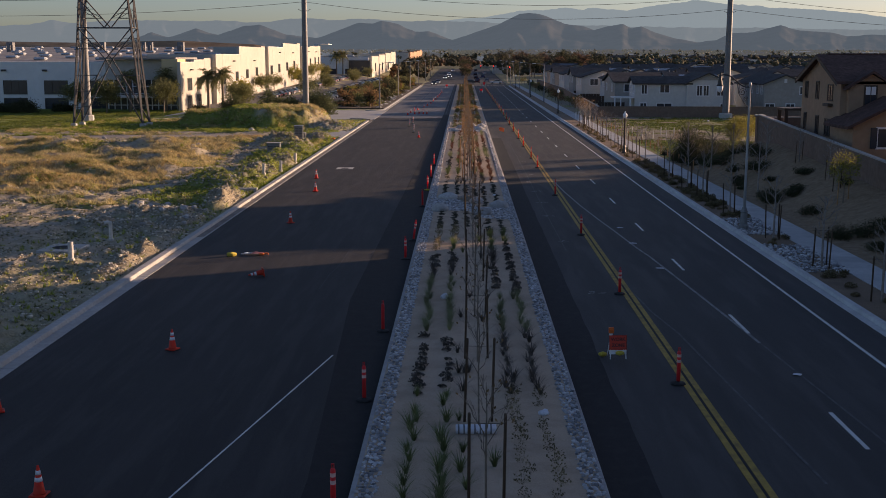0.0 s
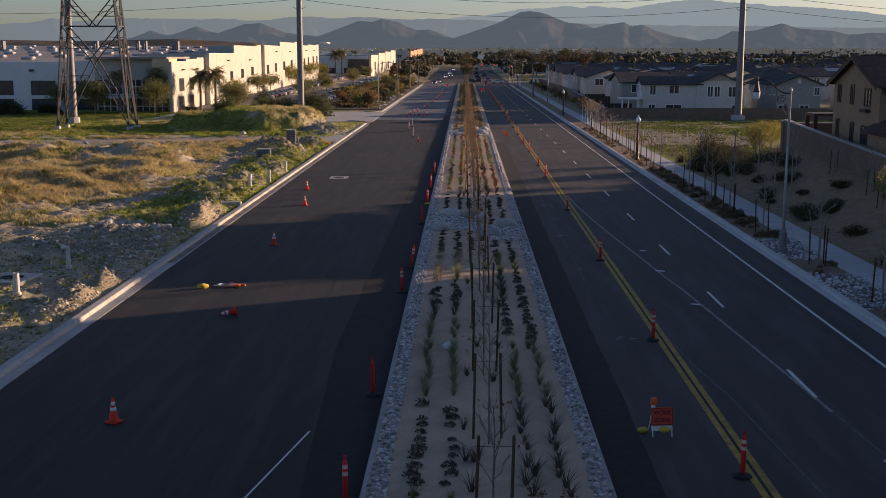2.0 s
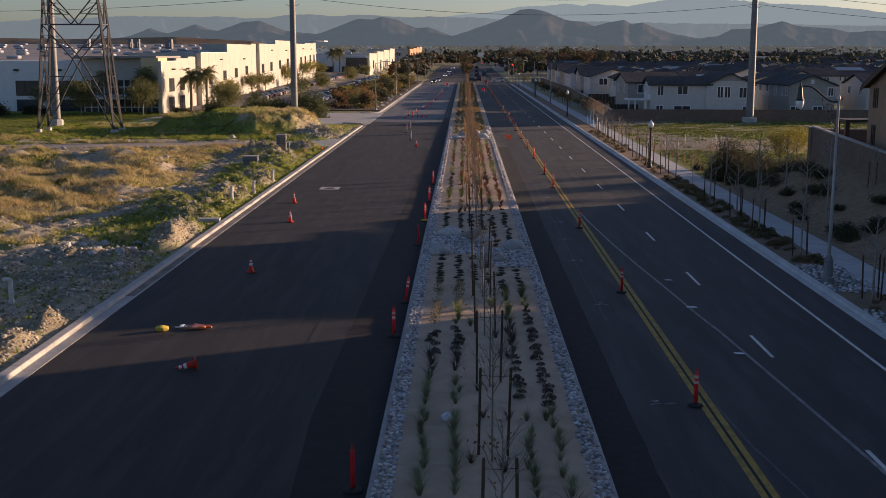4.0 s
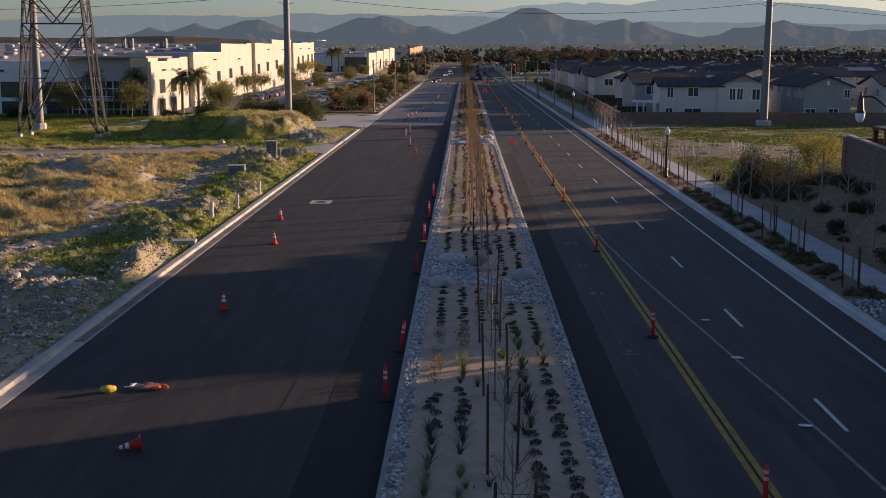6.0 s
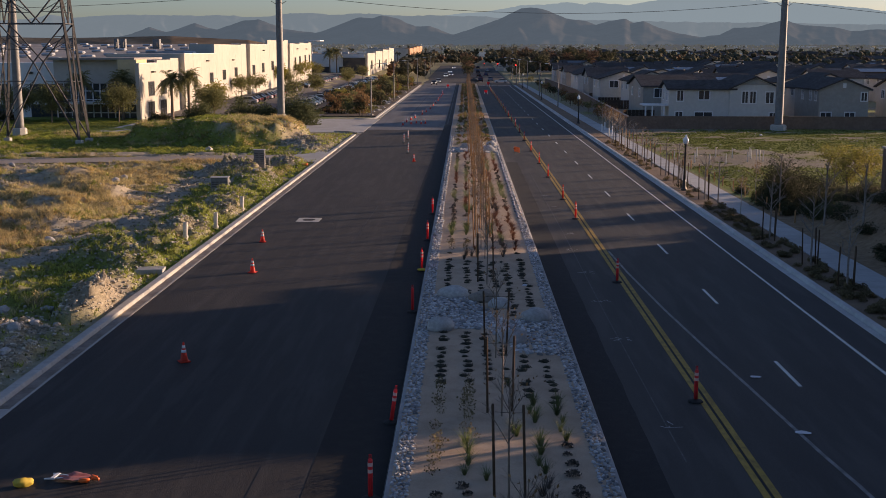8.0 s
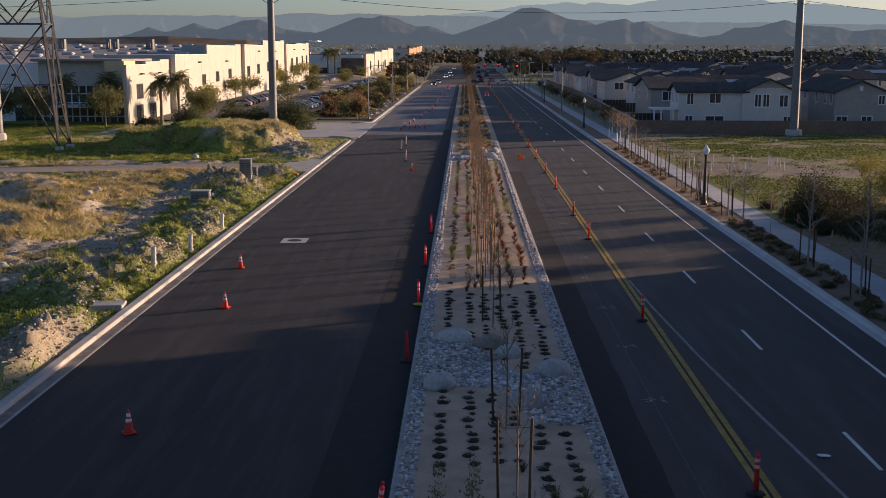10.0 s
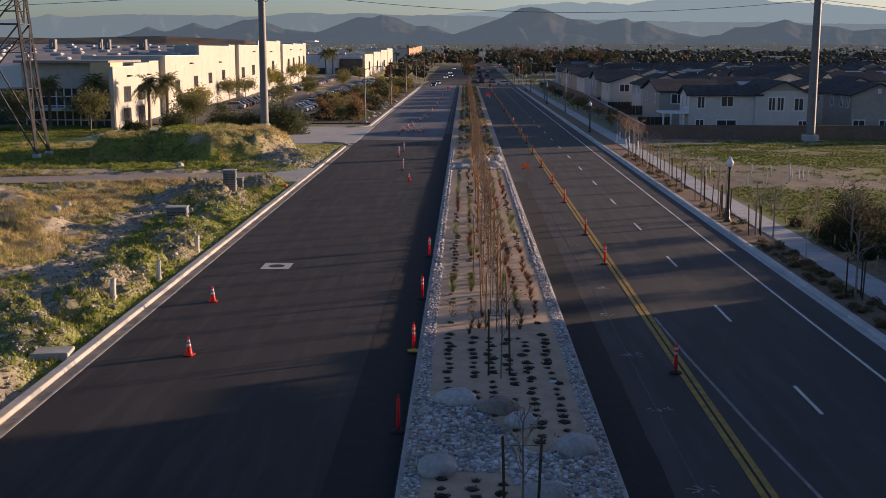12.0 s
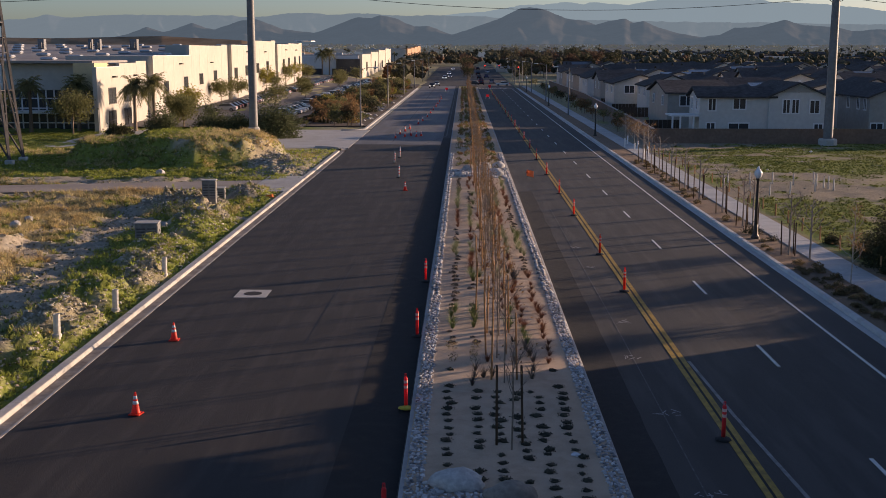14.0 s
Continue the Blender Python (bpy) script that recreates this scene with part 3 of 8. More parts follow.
for k in range(200):
    ya, yb = -60 + k, -59 + k
    xa, xb = (5.2 + 0.09 * noise.noise(Vector((0.31 * q, 3, 0))) + 0.04 * noise.noise(Vector((1.7 * q, 5, 0))) for q in (ya, yb))
    pg.quad((X_MR1, ya, 0.006), (xa, ya, 0.006), (xb, yb, 0.006), (X_MR1, yb, 0.006))
setting("road_patch", pg, ASPHALT_NEW, "strip of fresh black asphalt along the median kerb", "road")
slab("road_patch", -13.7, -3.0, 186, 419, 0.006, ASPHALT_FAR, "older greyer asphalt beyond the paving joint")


def marking(name, x0, x1, y0, y1, mat, parent, label="", z=0.012):
    return part(name, Geo().box(x0, y0, 0.001, x1, y1, z), mat, parent, label)


for y0, y1 in ((-60, 60), (60, 200), (200, 396)):
    marking("yellow_line", 7.385, 7.565, y0, y1, YELLOW, road_r)
    marking("yellow_line", 7.655, 7.835, y0, y1, YELLOW, road_r)
    marking("black_gap", 7.57, 7.65, y0, y1, BLACKPAINT, road_r, z=0.009)
    marking("edge_line", 14.30, 14.42, y0, y1, WHITEPAINT, road_r)
for k in range(-2, 29):
    y = 54.29 + 12.19 * k
    marking("lane_dash", 10.96, 11.08, y - 1.5, y + 1.5, WHITEPAINT, road_r)


def stroke(name, pts, w, mat, parent, label="", z=0.010):
    """A painted line along points on the road."""
    g = Geo()
    for (xa, ya), (xb, yb) in zip(pts, pts[1:]):
        d = Vector((xb - xa, yb - ya)).normalized()
        o = Vector((-d.y, d.x)) * w / 2
        g.quad((xa - o.x, ya - o.y, z), (xa + o.x, ya + o.y, z), (xb + o.x, yb + o.y, z), (xb - o.x, yb - o.y, z))
    return part(name, g, mat, parent, label)


stroke("removed_line", [(11.05, 39.2), (10.87, 42.5), (10.6, 47), (10.0, 56.4), (9.76, 58.8), (9.35, 64.5), (8.96, 69.4), (8.5, 76), (8.1, 84), (7.92, 90)], 0.12, WORNPAINT, road_r, "faint scoured line where paint was removed")
stroke("removed_line", [(9.2, 26), (8.9, 32), (8.62, 37.3), (8.45, 40.6), (8.05, 44), (7.86, 47.6)], 0.08, GHOSTPAINT, road_r, "faint scoured line where paint was removed")
stroke("scrape", [(5.95, 58), (5.9, 75), (5.98, 96), (5.92, 130)], 0.045, GHOSTPAINT, road_r, "thin pale scrape along the paving joint", 0.009)
stroke("removed_line", [(12.0, 22), (11.6, 30), (11.08, 39)], 0.08, GHOSTPAINT, road_r, "faint scoured line where paint was removed")
stroke("chalk_line", [(-6.9, 20), (-6.03, 24.8), (-3.75, 37.2)], 0.055, WHITEPAINT, road_l, "thin pale diagonal line on the new asphalt")
stroke("edge_line", [(-5.2, 186.3), (-2.6, 200), (-2.6, 300), (-2.7, 395)], 0.14, GHOSTPAINT, road_l)
stroke("lane_line", [(-9.2, 190), (-9.3, 390)], 0.12, GHOSTPAINT, road_l)
stroke("turn_line", [(-10.8, 205), (-4.4, 222)], 0.14, GHOSTPAINT, road_l)
for x0, x1 in ((-13, -2.4), (4.4, 15)):
    marking("stop_line", x0, x1, 396, 396.6, GHOSTPAINT if x0 < 0 else WHITEPAINT, road_l if x0 < 0 else road_r)
TAR = surf("tar_seam", (0.016, 0.016, 0.016), (0.026, 0.025, 0.025), 20, 0.6)
stroke("crack", [(-5.6, 48.0), (-5.55, 51.2), (-5.35, 53.6), (-5.3, 57.5)], 0.03, TAR, road_l, "thin dark crack in the new asphalt", 0.005)
stroke("crack", [(-6.4, 92.0), (-6.3, 99.0), (-6.1, 108.0)], 0.035, TAR, road_l, "thin dark crack in the new asphalt", 0.005)
# scribbled survey marks on the worn lane
rm = random.Random(4)
for x, y in ((6.05, 71), (6.0, 77.5), (6.1, 84), (6.15, 61), (6.3, 47.5), (6.2, 96), (6.2, 108), (6.25, 114), (5.9, 90.5)):
    g = Geo()
    for _ in range(7):
        a, b = x + rm.uniform(-0.35, 0.35), y + rm.uniform(-0.25, 0.25)
        d = rm.uniform(0, 3.1)
        u = Vector((math.cos(d), math.sin(d))) * rm.uniform(0.06, 0.2)
        o = Vector((-u.y, u.x)).normalized() * 0.022
        g.quad((a - u.x - o.x, b - u.y - o.y, 0.012), (a + u.x - o.x, b + u.y - o.y, 0.012), (a + u.x + o.x, b + u.y + o.y, 0.012), (a - u.x + o.x, b - u.y + o.y, 0.012))
    part("survey_mark", g, CHALK, road_r, "scribbled pale survey paint")

# ---- median: bed of sand between two bands of cobbles ----
bed = Geo()
mx = [X_ML1 + (X_MR0 - X_ML1) * i / 24 for i in range(25)]
my = spaced([(-30, 0), (20, 2), (120, 0.16), (160, 0.4), (400, 4)])
for y in my:
    for x in mx:
        u = (x - X_ML1) / (X_MR0 - X_ML1)
        bed.v.append((x, y, 0.205 + 0.05 * math.sin(math.pi * u) + (0.022 * noise.noise(Vector((x * 1.2, y * 1.2, 0))) + 0.016 * noise.noise(Vector((x * 0.9, y * 4.5, 8)))) * min(1, 6 * u * (1 - u))))
for j in range(len(my) - 1):
    for i in range(24):
        bed.f.append((j * 25 + i, j * 25 + i + 1, (j + 1) * 25 + i + 1, (j + 1) * 25 + i))
median = setting("median_bed", bed, SAND, "raised median bed of tan decomposed granite", "median", True)


def bed_z(x, y):
    u = (x - X_ML1) / (X_MR0 - X_ML1)
    return 0.205 + 0.05 * math.sin(math.pi * u) + (0.022 * noise.noise(Vector((x * 1.2, y * 1.2, 0))) + 0.016 * noise.noise(Vector((x * 0.9, y * 4.5, 8)))) * min(1, 6 * u * (1 - u))


strip = slab("planting_strip", X_BACK_R, 18.42, -60, 420, 0.10, MULCH, "planting strip of brown gravel beside the pavement", "planting strip")
walk_base = slab("pavement", 18.42, 20.26, -60, 420, 0.085, CONCRETE_DK, "pale concrete pavement with sawn joints", "pavement", 0.2)

# asphalt service path and its apron, crossing the vacant lot
pg = Geo()
for k in range(40):
    x0, x1 = -95 + k * 2.0, -93 + k * 2.0
    if x1 > -16:
        continue
    c0, c1 = 147.3 + 0.21 * x0, 147.3 + 0.21 * x1
    pg.quad((x0, c0 - 2.6, 0.14), (x1, c1 - 2.6, 0.14), (x1, c1 + 2.6, 0.14), (x0, c0 + 2.6, 0.14))
setting("service_path", pg, PATH_ASPHALT, "narrow grey asphalt service path over the vacant lot", "path")
slab("apron", -17.6, X_BACK_L, 138.5, 149.5, 0.155, CONCRETE, "concrete driveway apron at the kerb", "apron", 0.25)
slab("driveway", -50, X_LIP_L, 180.5, 211.0, 0.04, CONCRETE, "wide pale concrete driveway into the business park", "driveway", 0.15)
def park_z(x, y):
    u, w = (x + 49.5) / 25.5, (y - 214) / 216
    return (0.22 * (1 - u) + 0.2 * u) * (1 - w) + (2.6 * (1 - u) + 0.9 * u) * w


pk = Geo()
for i in range(7):
    for j in range(27):
        xs, ys = (-52.3 + 28.3 * i / 7, -52.3 + 28.3 * (i + 1) / 7), (214 + 8.0 * j, 222 + 8.0 * j)
        pk.quad(*[(x, y, max(park_z(x, y), land(x, y) + 0.06)) for x, y in ((xs[0], ys[0]), (xs[1], ys[0]), (xs[1], ys[1]), (xs[0], ys[1]))])
setting("car_park", pk, CARPARK, "grey asphalt car park beside the warehouse", "car park")

slab("planting_bed", -23.9, X_BACK_L - 0.25, 217.5, 423, 0.16, MULCH_DK, "dark mulched planting bed along the car park", "planting bed", 0.3)
# ---- kerbs, cast in lengths ----
def kerb_piece(x_lip, x_face, x_back, length, top=0.15):
    s = 1 if x_back > x_face else -1
    prof = [(x_lip, 0.012), (x_face, -0.005), (x_face + s * 0.03, top - 0.02), (x_face + s * 0.06, top), (x_back, top), (x_back, -0.15), (x_lip, -0.15)]
    g = Geo()
    for y in (0.0, length):
        g.v += [(p - x_lip, y, z) for p, z in prof]
    n = len(prof)
    g.f += [(i, (i + 1) % n, n + (i + 1) % n, n + i) for i in range(n)] + [tuple(range(n))[::-1], tuple(range(n, 2 * n))]
    return g


def kerb(name, x_lip, x_face, x_back, y0, y1, label, mat, piece=3.05, top=0.15):
    root = setting(name, kerb_piece(x_lip, x_face, x_back, 0.02, top), mat, label, "kerb")
    root.location = (x_lip, y0 - 0.03, 0)
    me = kerb_piece(x_lip, x_face, x_back, piece - 0.018, top).mesh("kerb_stone", mat)
    n = int((y1 - y0) / piece)
    for k in range(n):
        part("kerb_stone", me, mat, root, at=pose(0, 0.03 + k * piece, rm.uniform(-0.003, 0.003)))
    return root


kerb("kerb_1", X_LIP_L, X_FACE_L, X_BACK_L, 14, 178, "pale new concrete kerb and gutter beside the vacant lot", CONCRETE)
kerb("kerb_1", X_LIP_L - 0.2, X_FACE_L - 0.2, X_BACK_L - 0.2, 213, 400, "pale concrete kerb and gutter along the business park", CONCRETE, 6.1)
kerb("kerb_2", X_ML0 - 0.02, X_ML0, X_ML1, 14, 402, "concrete median kerb edging the cobble band", CONCRETE_DK, 3.05, top=0.2)
kerb("kerb_2", X_MR1 + 0.02, X_MR1, X_MR0, 14, 402, "concrete median kerb edging the cobble band", CONCRETE_DK, 3.05, top=0.2)
kerb("kerb_3", X_LIP_R, X_FACE_R, X_BACK_R, 14, 400, "concrete kerb and gutter beside the planting strip", KERBSTONE, 3.05)
g = Geo()
for k in range(120):
    ya, yb = 62 + k, 63 + k
    if yb > 178:
        continue
    xa, xb = (-13.84 - 0.05 * noise.noise(Vector((0.6 * q, 1, 0))) for q in (ya, yb))
    za, zb = (0.014 - 0.034 * (-13.75 - q) / 0.5 * 0.5 + 0.004 for q in (xa, xb))
    g.quad((xa, ya, za), (xb, yb, zb), (-14.245, yb, 0.003), (-14.245, ya, 0.003))
tagged(new("gutter_silt", g.mesh("gutter_silt", GUTTER)), "brown silt lying along the concrete gutter", "silt", kind="stuff")
# curved returns into the driveway
for yc, sgn in ((178, 1), (213, -1)):
    g = Geo()
    prof = [(0.0, 0.012), (-0.5, -0.005), (-0.53, 0.13), (-0.56, 0.15), (-0.87, 0.15), (-0.87, -0.1)]
    ring = []
    R = 4.0
    for i in range(9):
        a = math.pi / 2 * i / 8
        ring.append(len(g.v))
        for p, z in prof:
            r = R + p + 0.0
            g.v.append((X_LIP_L - R + r * math.cos(a), yc + sgn * r * math.sin(a), z + 0.04))
    for a, b in zip(ring, ring[1:]):
        for i in range(5):
            g.f.append((a + i, a + i + 1, b + i + 1, b + i) if sgn > 0 else (b + i, b + i + 1, a + i + 1, a + i))
    setting("kerb_return", g, CONCRETE, "curved concrete kerb turning into the driveway", "kerb")

# pavement slabs
me = bevelled(-0.905, 0.01, 0.0, 0.905, 1.49, 0.06, 0.012).mesh("paving_slab", WALKSLAB)
for k in range(250):
    part("paving_slab", me, WALKSLAB, walk_base, at=pose(19.34, 20 + 1.5 * k, 0.075 + rm.uniform(-0.002, 0.002)))


# ---- hills and the far edge of the plain ----
def range_mesh(name, pts, y, depth, mat, label, seed, amp, base=-5, jag=0.0):
    """A mountain range: a ridge with spurs running down towards the plain."""
    rows, cols = 34, 640
    xs = [p[0] for p in pts]
    zs = [p[1] for p in pts]
    g = Geo()
    for j in range(rows):
        v = j / (rows - 1)
        for i in range(cols):
            x = xs[0] + (xs[-1] - xs[0]) * i / (cols - 1)
            crest = float(np.interp(x, xs, zs)) + jag * sum(noise.noise(Vector((x * f, seed + 2, 0))) / w for f, w in ((0.008, 1.0), (0.021, 1.4), (0.05, 2.2), (0.12, 4.0)))
            r = amp * noise.noise(Vector((x * 0.012, seed, v * 1.5))) + amp * 0.6 * noise.noise(Vector((x * 0.035, seed + 4, v * 3))) + amp * 0.9 * (0.5 - abs(noise.noise(Vector((x * 0.022 + v * 1.2, seed + 6, v * 2.5)))))
            ridge = 1 - abs(noise.noise(Vector((x * 0.009 + v * 0.8, seed + 9, v * 2.2))))
            fall = v ** 1.25
            z = base + (crest - base) * fall * (1 - 0.42 * (1 - v) * (1 - ridge) * 2) + r * (0.25 + 0.75 * (1 - abs(2 * v - 1)))* (0.5 if v > 0.97 else 1)
            g.v.append((x * (y - depth * (1 - v)) / y, y - depth * (1 - v), z))
    for j in range(rows - 1):
        for i in range(cols - 1):
            g.f.append((j * cols + i, j * cols + i + 1, (j + 1) * cols + i + 1, (j + 1) * cols + i))
    return tagged(new(name, g.mesh(name, mat, True)), label, "mountains", kind="structure")


def distant(name, c1, c2, haze_glow, strength, scale):
    """Far terrain: a diffuse surface with the haze put in as even emission."""
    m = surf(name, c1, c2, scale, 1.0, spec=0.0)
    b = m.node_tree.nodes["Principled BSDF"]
    b.inputs["Emission Color"].default_value = (*haze_glow, 1)
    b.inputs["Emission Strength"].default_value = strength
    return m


# Bluish emission painted in for the haze; the hills give no light themselves.
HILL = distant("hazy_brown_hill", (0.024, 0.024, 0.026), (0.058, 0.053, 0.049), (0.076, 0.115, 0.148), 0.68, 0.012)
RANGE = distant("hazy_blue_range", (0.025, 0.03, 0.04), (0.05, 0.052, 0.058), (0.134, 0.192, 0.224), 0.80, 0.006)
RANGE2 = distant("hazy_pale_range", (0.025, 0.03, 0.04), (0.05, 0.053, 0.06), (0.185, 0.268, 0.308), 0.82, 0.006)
far_pts = [(-2600, 128), (-1870, 134), (-1755, 139), (-1674, 153), (-1595, 144), (-1412, 155), (-1297, 157), (-1184, 151), (-1001, 155), (-888, 147), (-797, 149), (-700, 161), (-615, 163), (-540, 156), (-416, 163), (-279, 154), (-210, 150), (-142, 156), (-5, 152), (260, 140), (700, 132), (1200, 126), (1900, 118), (2600, 105)]
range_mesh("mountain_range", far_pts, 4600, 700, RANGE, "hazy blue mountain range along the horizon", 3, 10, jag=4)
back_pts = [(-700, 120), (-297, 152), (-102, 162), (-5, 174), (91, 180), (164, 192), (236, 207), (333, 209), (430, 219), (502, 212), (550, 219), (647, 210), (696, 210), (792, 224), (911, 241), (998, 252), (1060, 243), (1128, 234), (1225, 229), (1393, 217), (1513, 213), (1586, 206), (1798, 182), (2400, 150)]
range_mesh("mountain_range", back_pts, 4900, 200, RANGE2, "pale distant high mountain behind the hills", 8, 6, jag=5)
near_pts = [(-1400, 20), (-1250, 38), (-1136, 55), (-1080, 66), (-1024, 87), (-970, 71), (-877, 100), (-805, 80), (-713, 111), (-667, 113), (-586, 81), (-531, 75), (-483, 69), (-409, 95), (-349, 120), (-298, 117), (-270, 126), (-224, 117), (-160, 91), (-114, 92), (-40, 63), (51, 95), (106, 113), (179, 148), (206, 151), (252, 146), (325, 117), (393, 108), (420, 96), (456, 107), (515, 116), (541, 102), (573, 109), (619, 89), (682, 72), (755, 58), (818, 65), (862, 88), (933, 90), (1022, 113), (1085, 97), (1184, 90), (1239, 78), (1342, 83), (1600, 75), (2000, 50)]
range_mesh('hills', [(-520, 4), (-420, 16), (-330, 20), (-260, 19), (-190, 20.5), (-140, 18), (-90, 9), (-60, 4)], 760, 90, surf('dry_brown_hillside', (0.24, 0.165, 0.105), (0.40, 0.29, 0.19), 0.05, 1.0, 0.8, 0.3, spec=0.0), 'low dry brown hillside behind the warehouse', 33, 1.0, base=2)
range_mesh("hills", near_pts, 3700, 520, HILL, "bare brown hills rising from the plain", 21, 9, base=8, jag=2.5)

# ---- lattice tower and steel poles of the power line ----
def lattice_tower(cx, cy):
    root = thing("lattice_tower", "dark weathered steel lattice pylon on four legs in the grass", "pylon", at=(cx, cy, 0.5))

    def half(z):
        return (4.93 - 0.086 * z, 1.75 - 0.02 * z) if z < 18 else (3.38 - 0.07 * (z - 18), 1.39 - 0.02 * (z - 18))

    levels = [0, 9.0, 13.4, 17.4, 22, 27, 33]
    corners = ((-1, -1), (1, -1), (1, 1), (-1, 1))

    def at_(c, z):
        hx, hy = half(z)
        return (c[0] * hx, c[1] * hy, z)

    mid = lambda u, v: tuple((m + n) / 2 for m, n in zip(u, v))
    for c in corners:
        leg = part("leg", Geo().tube([at_(c, z) for z in levels], 0.17, 4), TOWERSTEEL, root)
        x_, y_, _ = at_(c, 0)
        part("footing", bevelled(x_ - 0.38, y_ - 0.38, -0.9, x_ + 0.38, y_ + 0.38, 0.0, 0.06), CONCRETE, leg, "pale concrete footing")
    for ca, cb in zip(corners, corners[1:] + corners[:1]):
        for i, (a, b) in enumerate(zip(levels, levels[1:])):
            p, q, r, s_ = at_(ca, a), at_(cb, a), at_(ca, b), at_(cb, b)
            hub = mid(r, s_) if i in (0, 3, 5) else mid(p, q)
            lo, hi = (p, q) if i in (0, 3, 5) else (r, s_)
            for end, c in ((lo, ca), (hi, cb)):
                part("brace", Geo().tube([end, hub], 0.095, 4), TOWERSTEEL, root)
                n = 4 if i == 0 else 3
                for k in range(1, n):
                    u = k / n
                    on = tuple(e + (h - e) * u for e, h in zip(end, hub))
                    up = at_(c, on[2])
                    part("lacing", Geo().tube([on, up], 0.05, 4), TOWERSTEEL, root)
                    nxt = at_(c, end[2] + (hub[2] - end[2]) * (k - 1 + 0.02) / n if i else end[2] + (hub[2] - end[2]) * (k - 0.98) / n)
                    part("lacing", Geo().tube([on, nxt], 0.05, 4), TOWERSTEEL, root)
            if i:
                part("girt", Geo().tube([r, s_], 0.09, 4), TOWERSTEEL, root)
    for z in (22, 27, 33):
        part("cross_arm", Geo().tube([(-9, 0, z), (9, 0, z)], 0.2, 4), TOWERSTEEL, root)
    return root


lattice_tower(-50.05, 161.4)


def steel_pole(x, y, z, r0, r1, h, plinth, lit):
    root = thing("power_pole", lit, "power pole", "power poles", (x, y, z))
    prof = [(r0, 0.0), (r0 * 0.98, 1.0), (r0 + (r1 - r0) * 0.2, h * 0.2), (r0 + (r1 - r0) * 0.6, h * 0.6), (r1, h)]
    part("shaft", Geo().lathe(prof, 14), STEEL, root, smooth=True)
    part("plinth", Geo().lathe([(plinth, -1.2), (plinth, 0.45), (plinth - 0.12, 0.6), (r0 * 1.2, 0.62)], 8), CONCRETE, root, "pale concrete plinth")
    for zz in (h * 0.62, h * 0.78, h * 0.94):
        part("davit_arm", Geo().tube([(0, 0, zz), (0, -2.2, zz + 0.5)], [0.16, 0.07], 8), STEEL, root)
    part("line_bracket", Geo().tube([(-1.0, 0, 17.3 - z), (-0.5, 0, 17.0 - z), (0.5, 0, 17.0 - z), (1.0, 0, 17.3 - z)], 0.035, 6), DARKMETAL, root)
    return root


steel_pole(43.4, 185.6, 0.3, 0.58, 0.27, 40, 1.1, "tall tapered grey steel power pole by the block wall")
steel_pole(-24.6, 179.6, 1.9, 0.50, 0.28, 40, 0.7, "tall tapered grey steel power pole behind the weedy mound")
steel_pole(-57.4, 173.0, 0.4, 0.58, 0.28, 40, 0.9, "tall tapered grey steel power pole beside the pylon")


def cable(a, b, sag, r=0.03, label="sagging power cable between the poles"):
    g = Geo()
    pts = []
    for i in range(25):
        u = i / 24
        p = Vector(a).lerp(Vector(b), u)
        pts.append((p.x, p.y, p.z - 4 * sag * u * (1 - u)))
    g.tube(pts, r, 5)
    return tagged(new("power_cable", g.mesh("power_cable", WIRE)), label, "cable", "power cables")


cable((-24.6, 179.6, 18.4), (43.6, 186.0, 17.6), 2.1)
cable((-24.6, 179.6, 18.4), (-130, 170.0, 18.8), 2.6)
cable((43.6, 186.0, 17.6), (150, 196.0, 17.9), 3.4)
cable((-24.6, 179.4, 20.7), (43.6, 185.8, 19.8), 2.2)
cable((-24.6, 179.4, 20.7), (-130, 170.0, 21.2), 2.6)
cable((43.6, 185.8, 19.8), (150, 196.0, 20.1), 3.7)

# ---- business park ----
def window(parent, axis, c, z0, z1, w, face, frame_mat, rows=1, cols=2, deep=0.12):
    """A framed window on a wall. axis 'x': the wall faces along x at x=face, c is y; 'y': it faces along y, c is x."""
    def bx(u0, u1, d0, d1, a, b):
        return Geo().box(face + d0, u0, a, face + d1, u1, b) if axis == "x" else Geo().box(u0, face + d0, a, u1, face + d1, b)

    s = 1 if axis == "x" else -1
    if axis == "X":
        axis, s = "x", -1
    lo, hi = sorted((-0.02 * s, 0.03 * s))
    wn_ = part("window", bx(c - w / 2, c + w / 2, lo, hi, z0, z1), GLASS, parent, "dark glass window")
    fr = Geo()
    t = (0.15 if frame_mat is TRIM else 0.09) if w < 3 else 0.12
    lo, hi = sorted((-0.02 * s, 0.07 * s))

    def bar(u0, u1, a, b):
        g = bx(u0, u1, lo, hi, a, b)
        fr.add(g.v, g.f)

    bar(c - w / 2 - t, c - w / 2, z0 - t, z1 + t)
    bar(c + w / 2, c + w / 2 + t, z0 - t, z1 + t)
    bar(c - w / 2, c + w / 2, z0 - t, z0)
    bar(c - w / 2, c + w / 2, z1, z1 + t)
    for i in range(1, cols):
        u = c - w / 2 + w * i / cols
        bar(u - t / 3, u + t / 3, z0, z1)
    for i in range(1, rows):
        z = z0 + (z1 - z0) * i / rows
        bar(c - w / 2, c + w / 2, z - t / 3, z + t / 3)
    part("frame", fr, frame_mat, wn_)
    return wn_


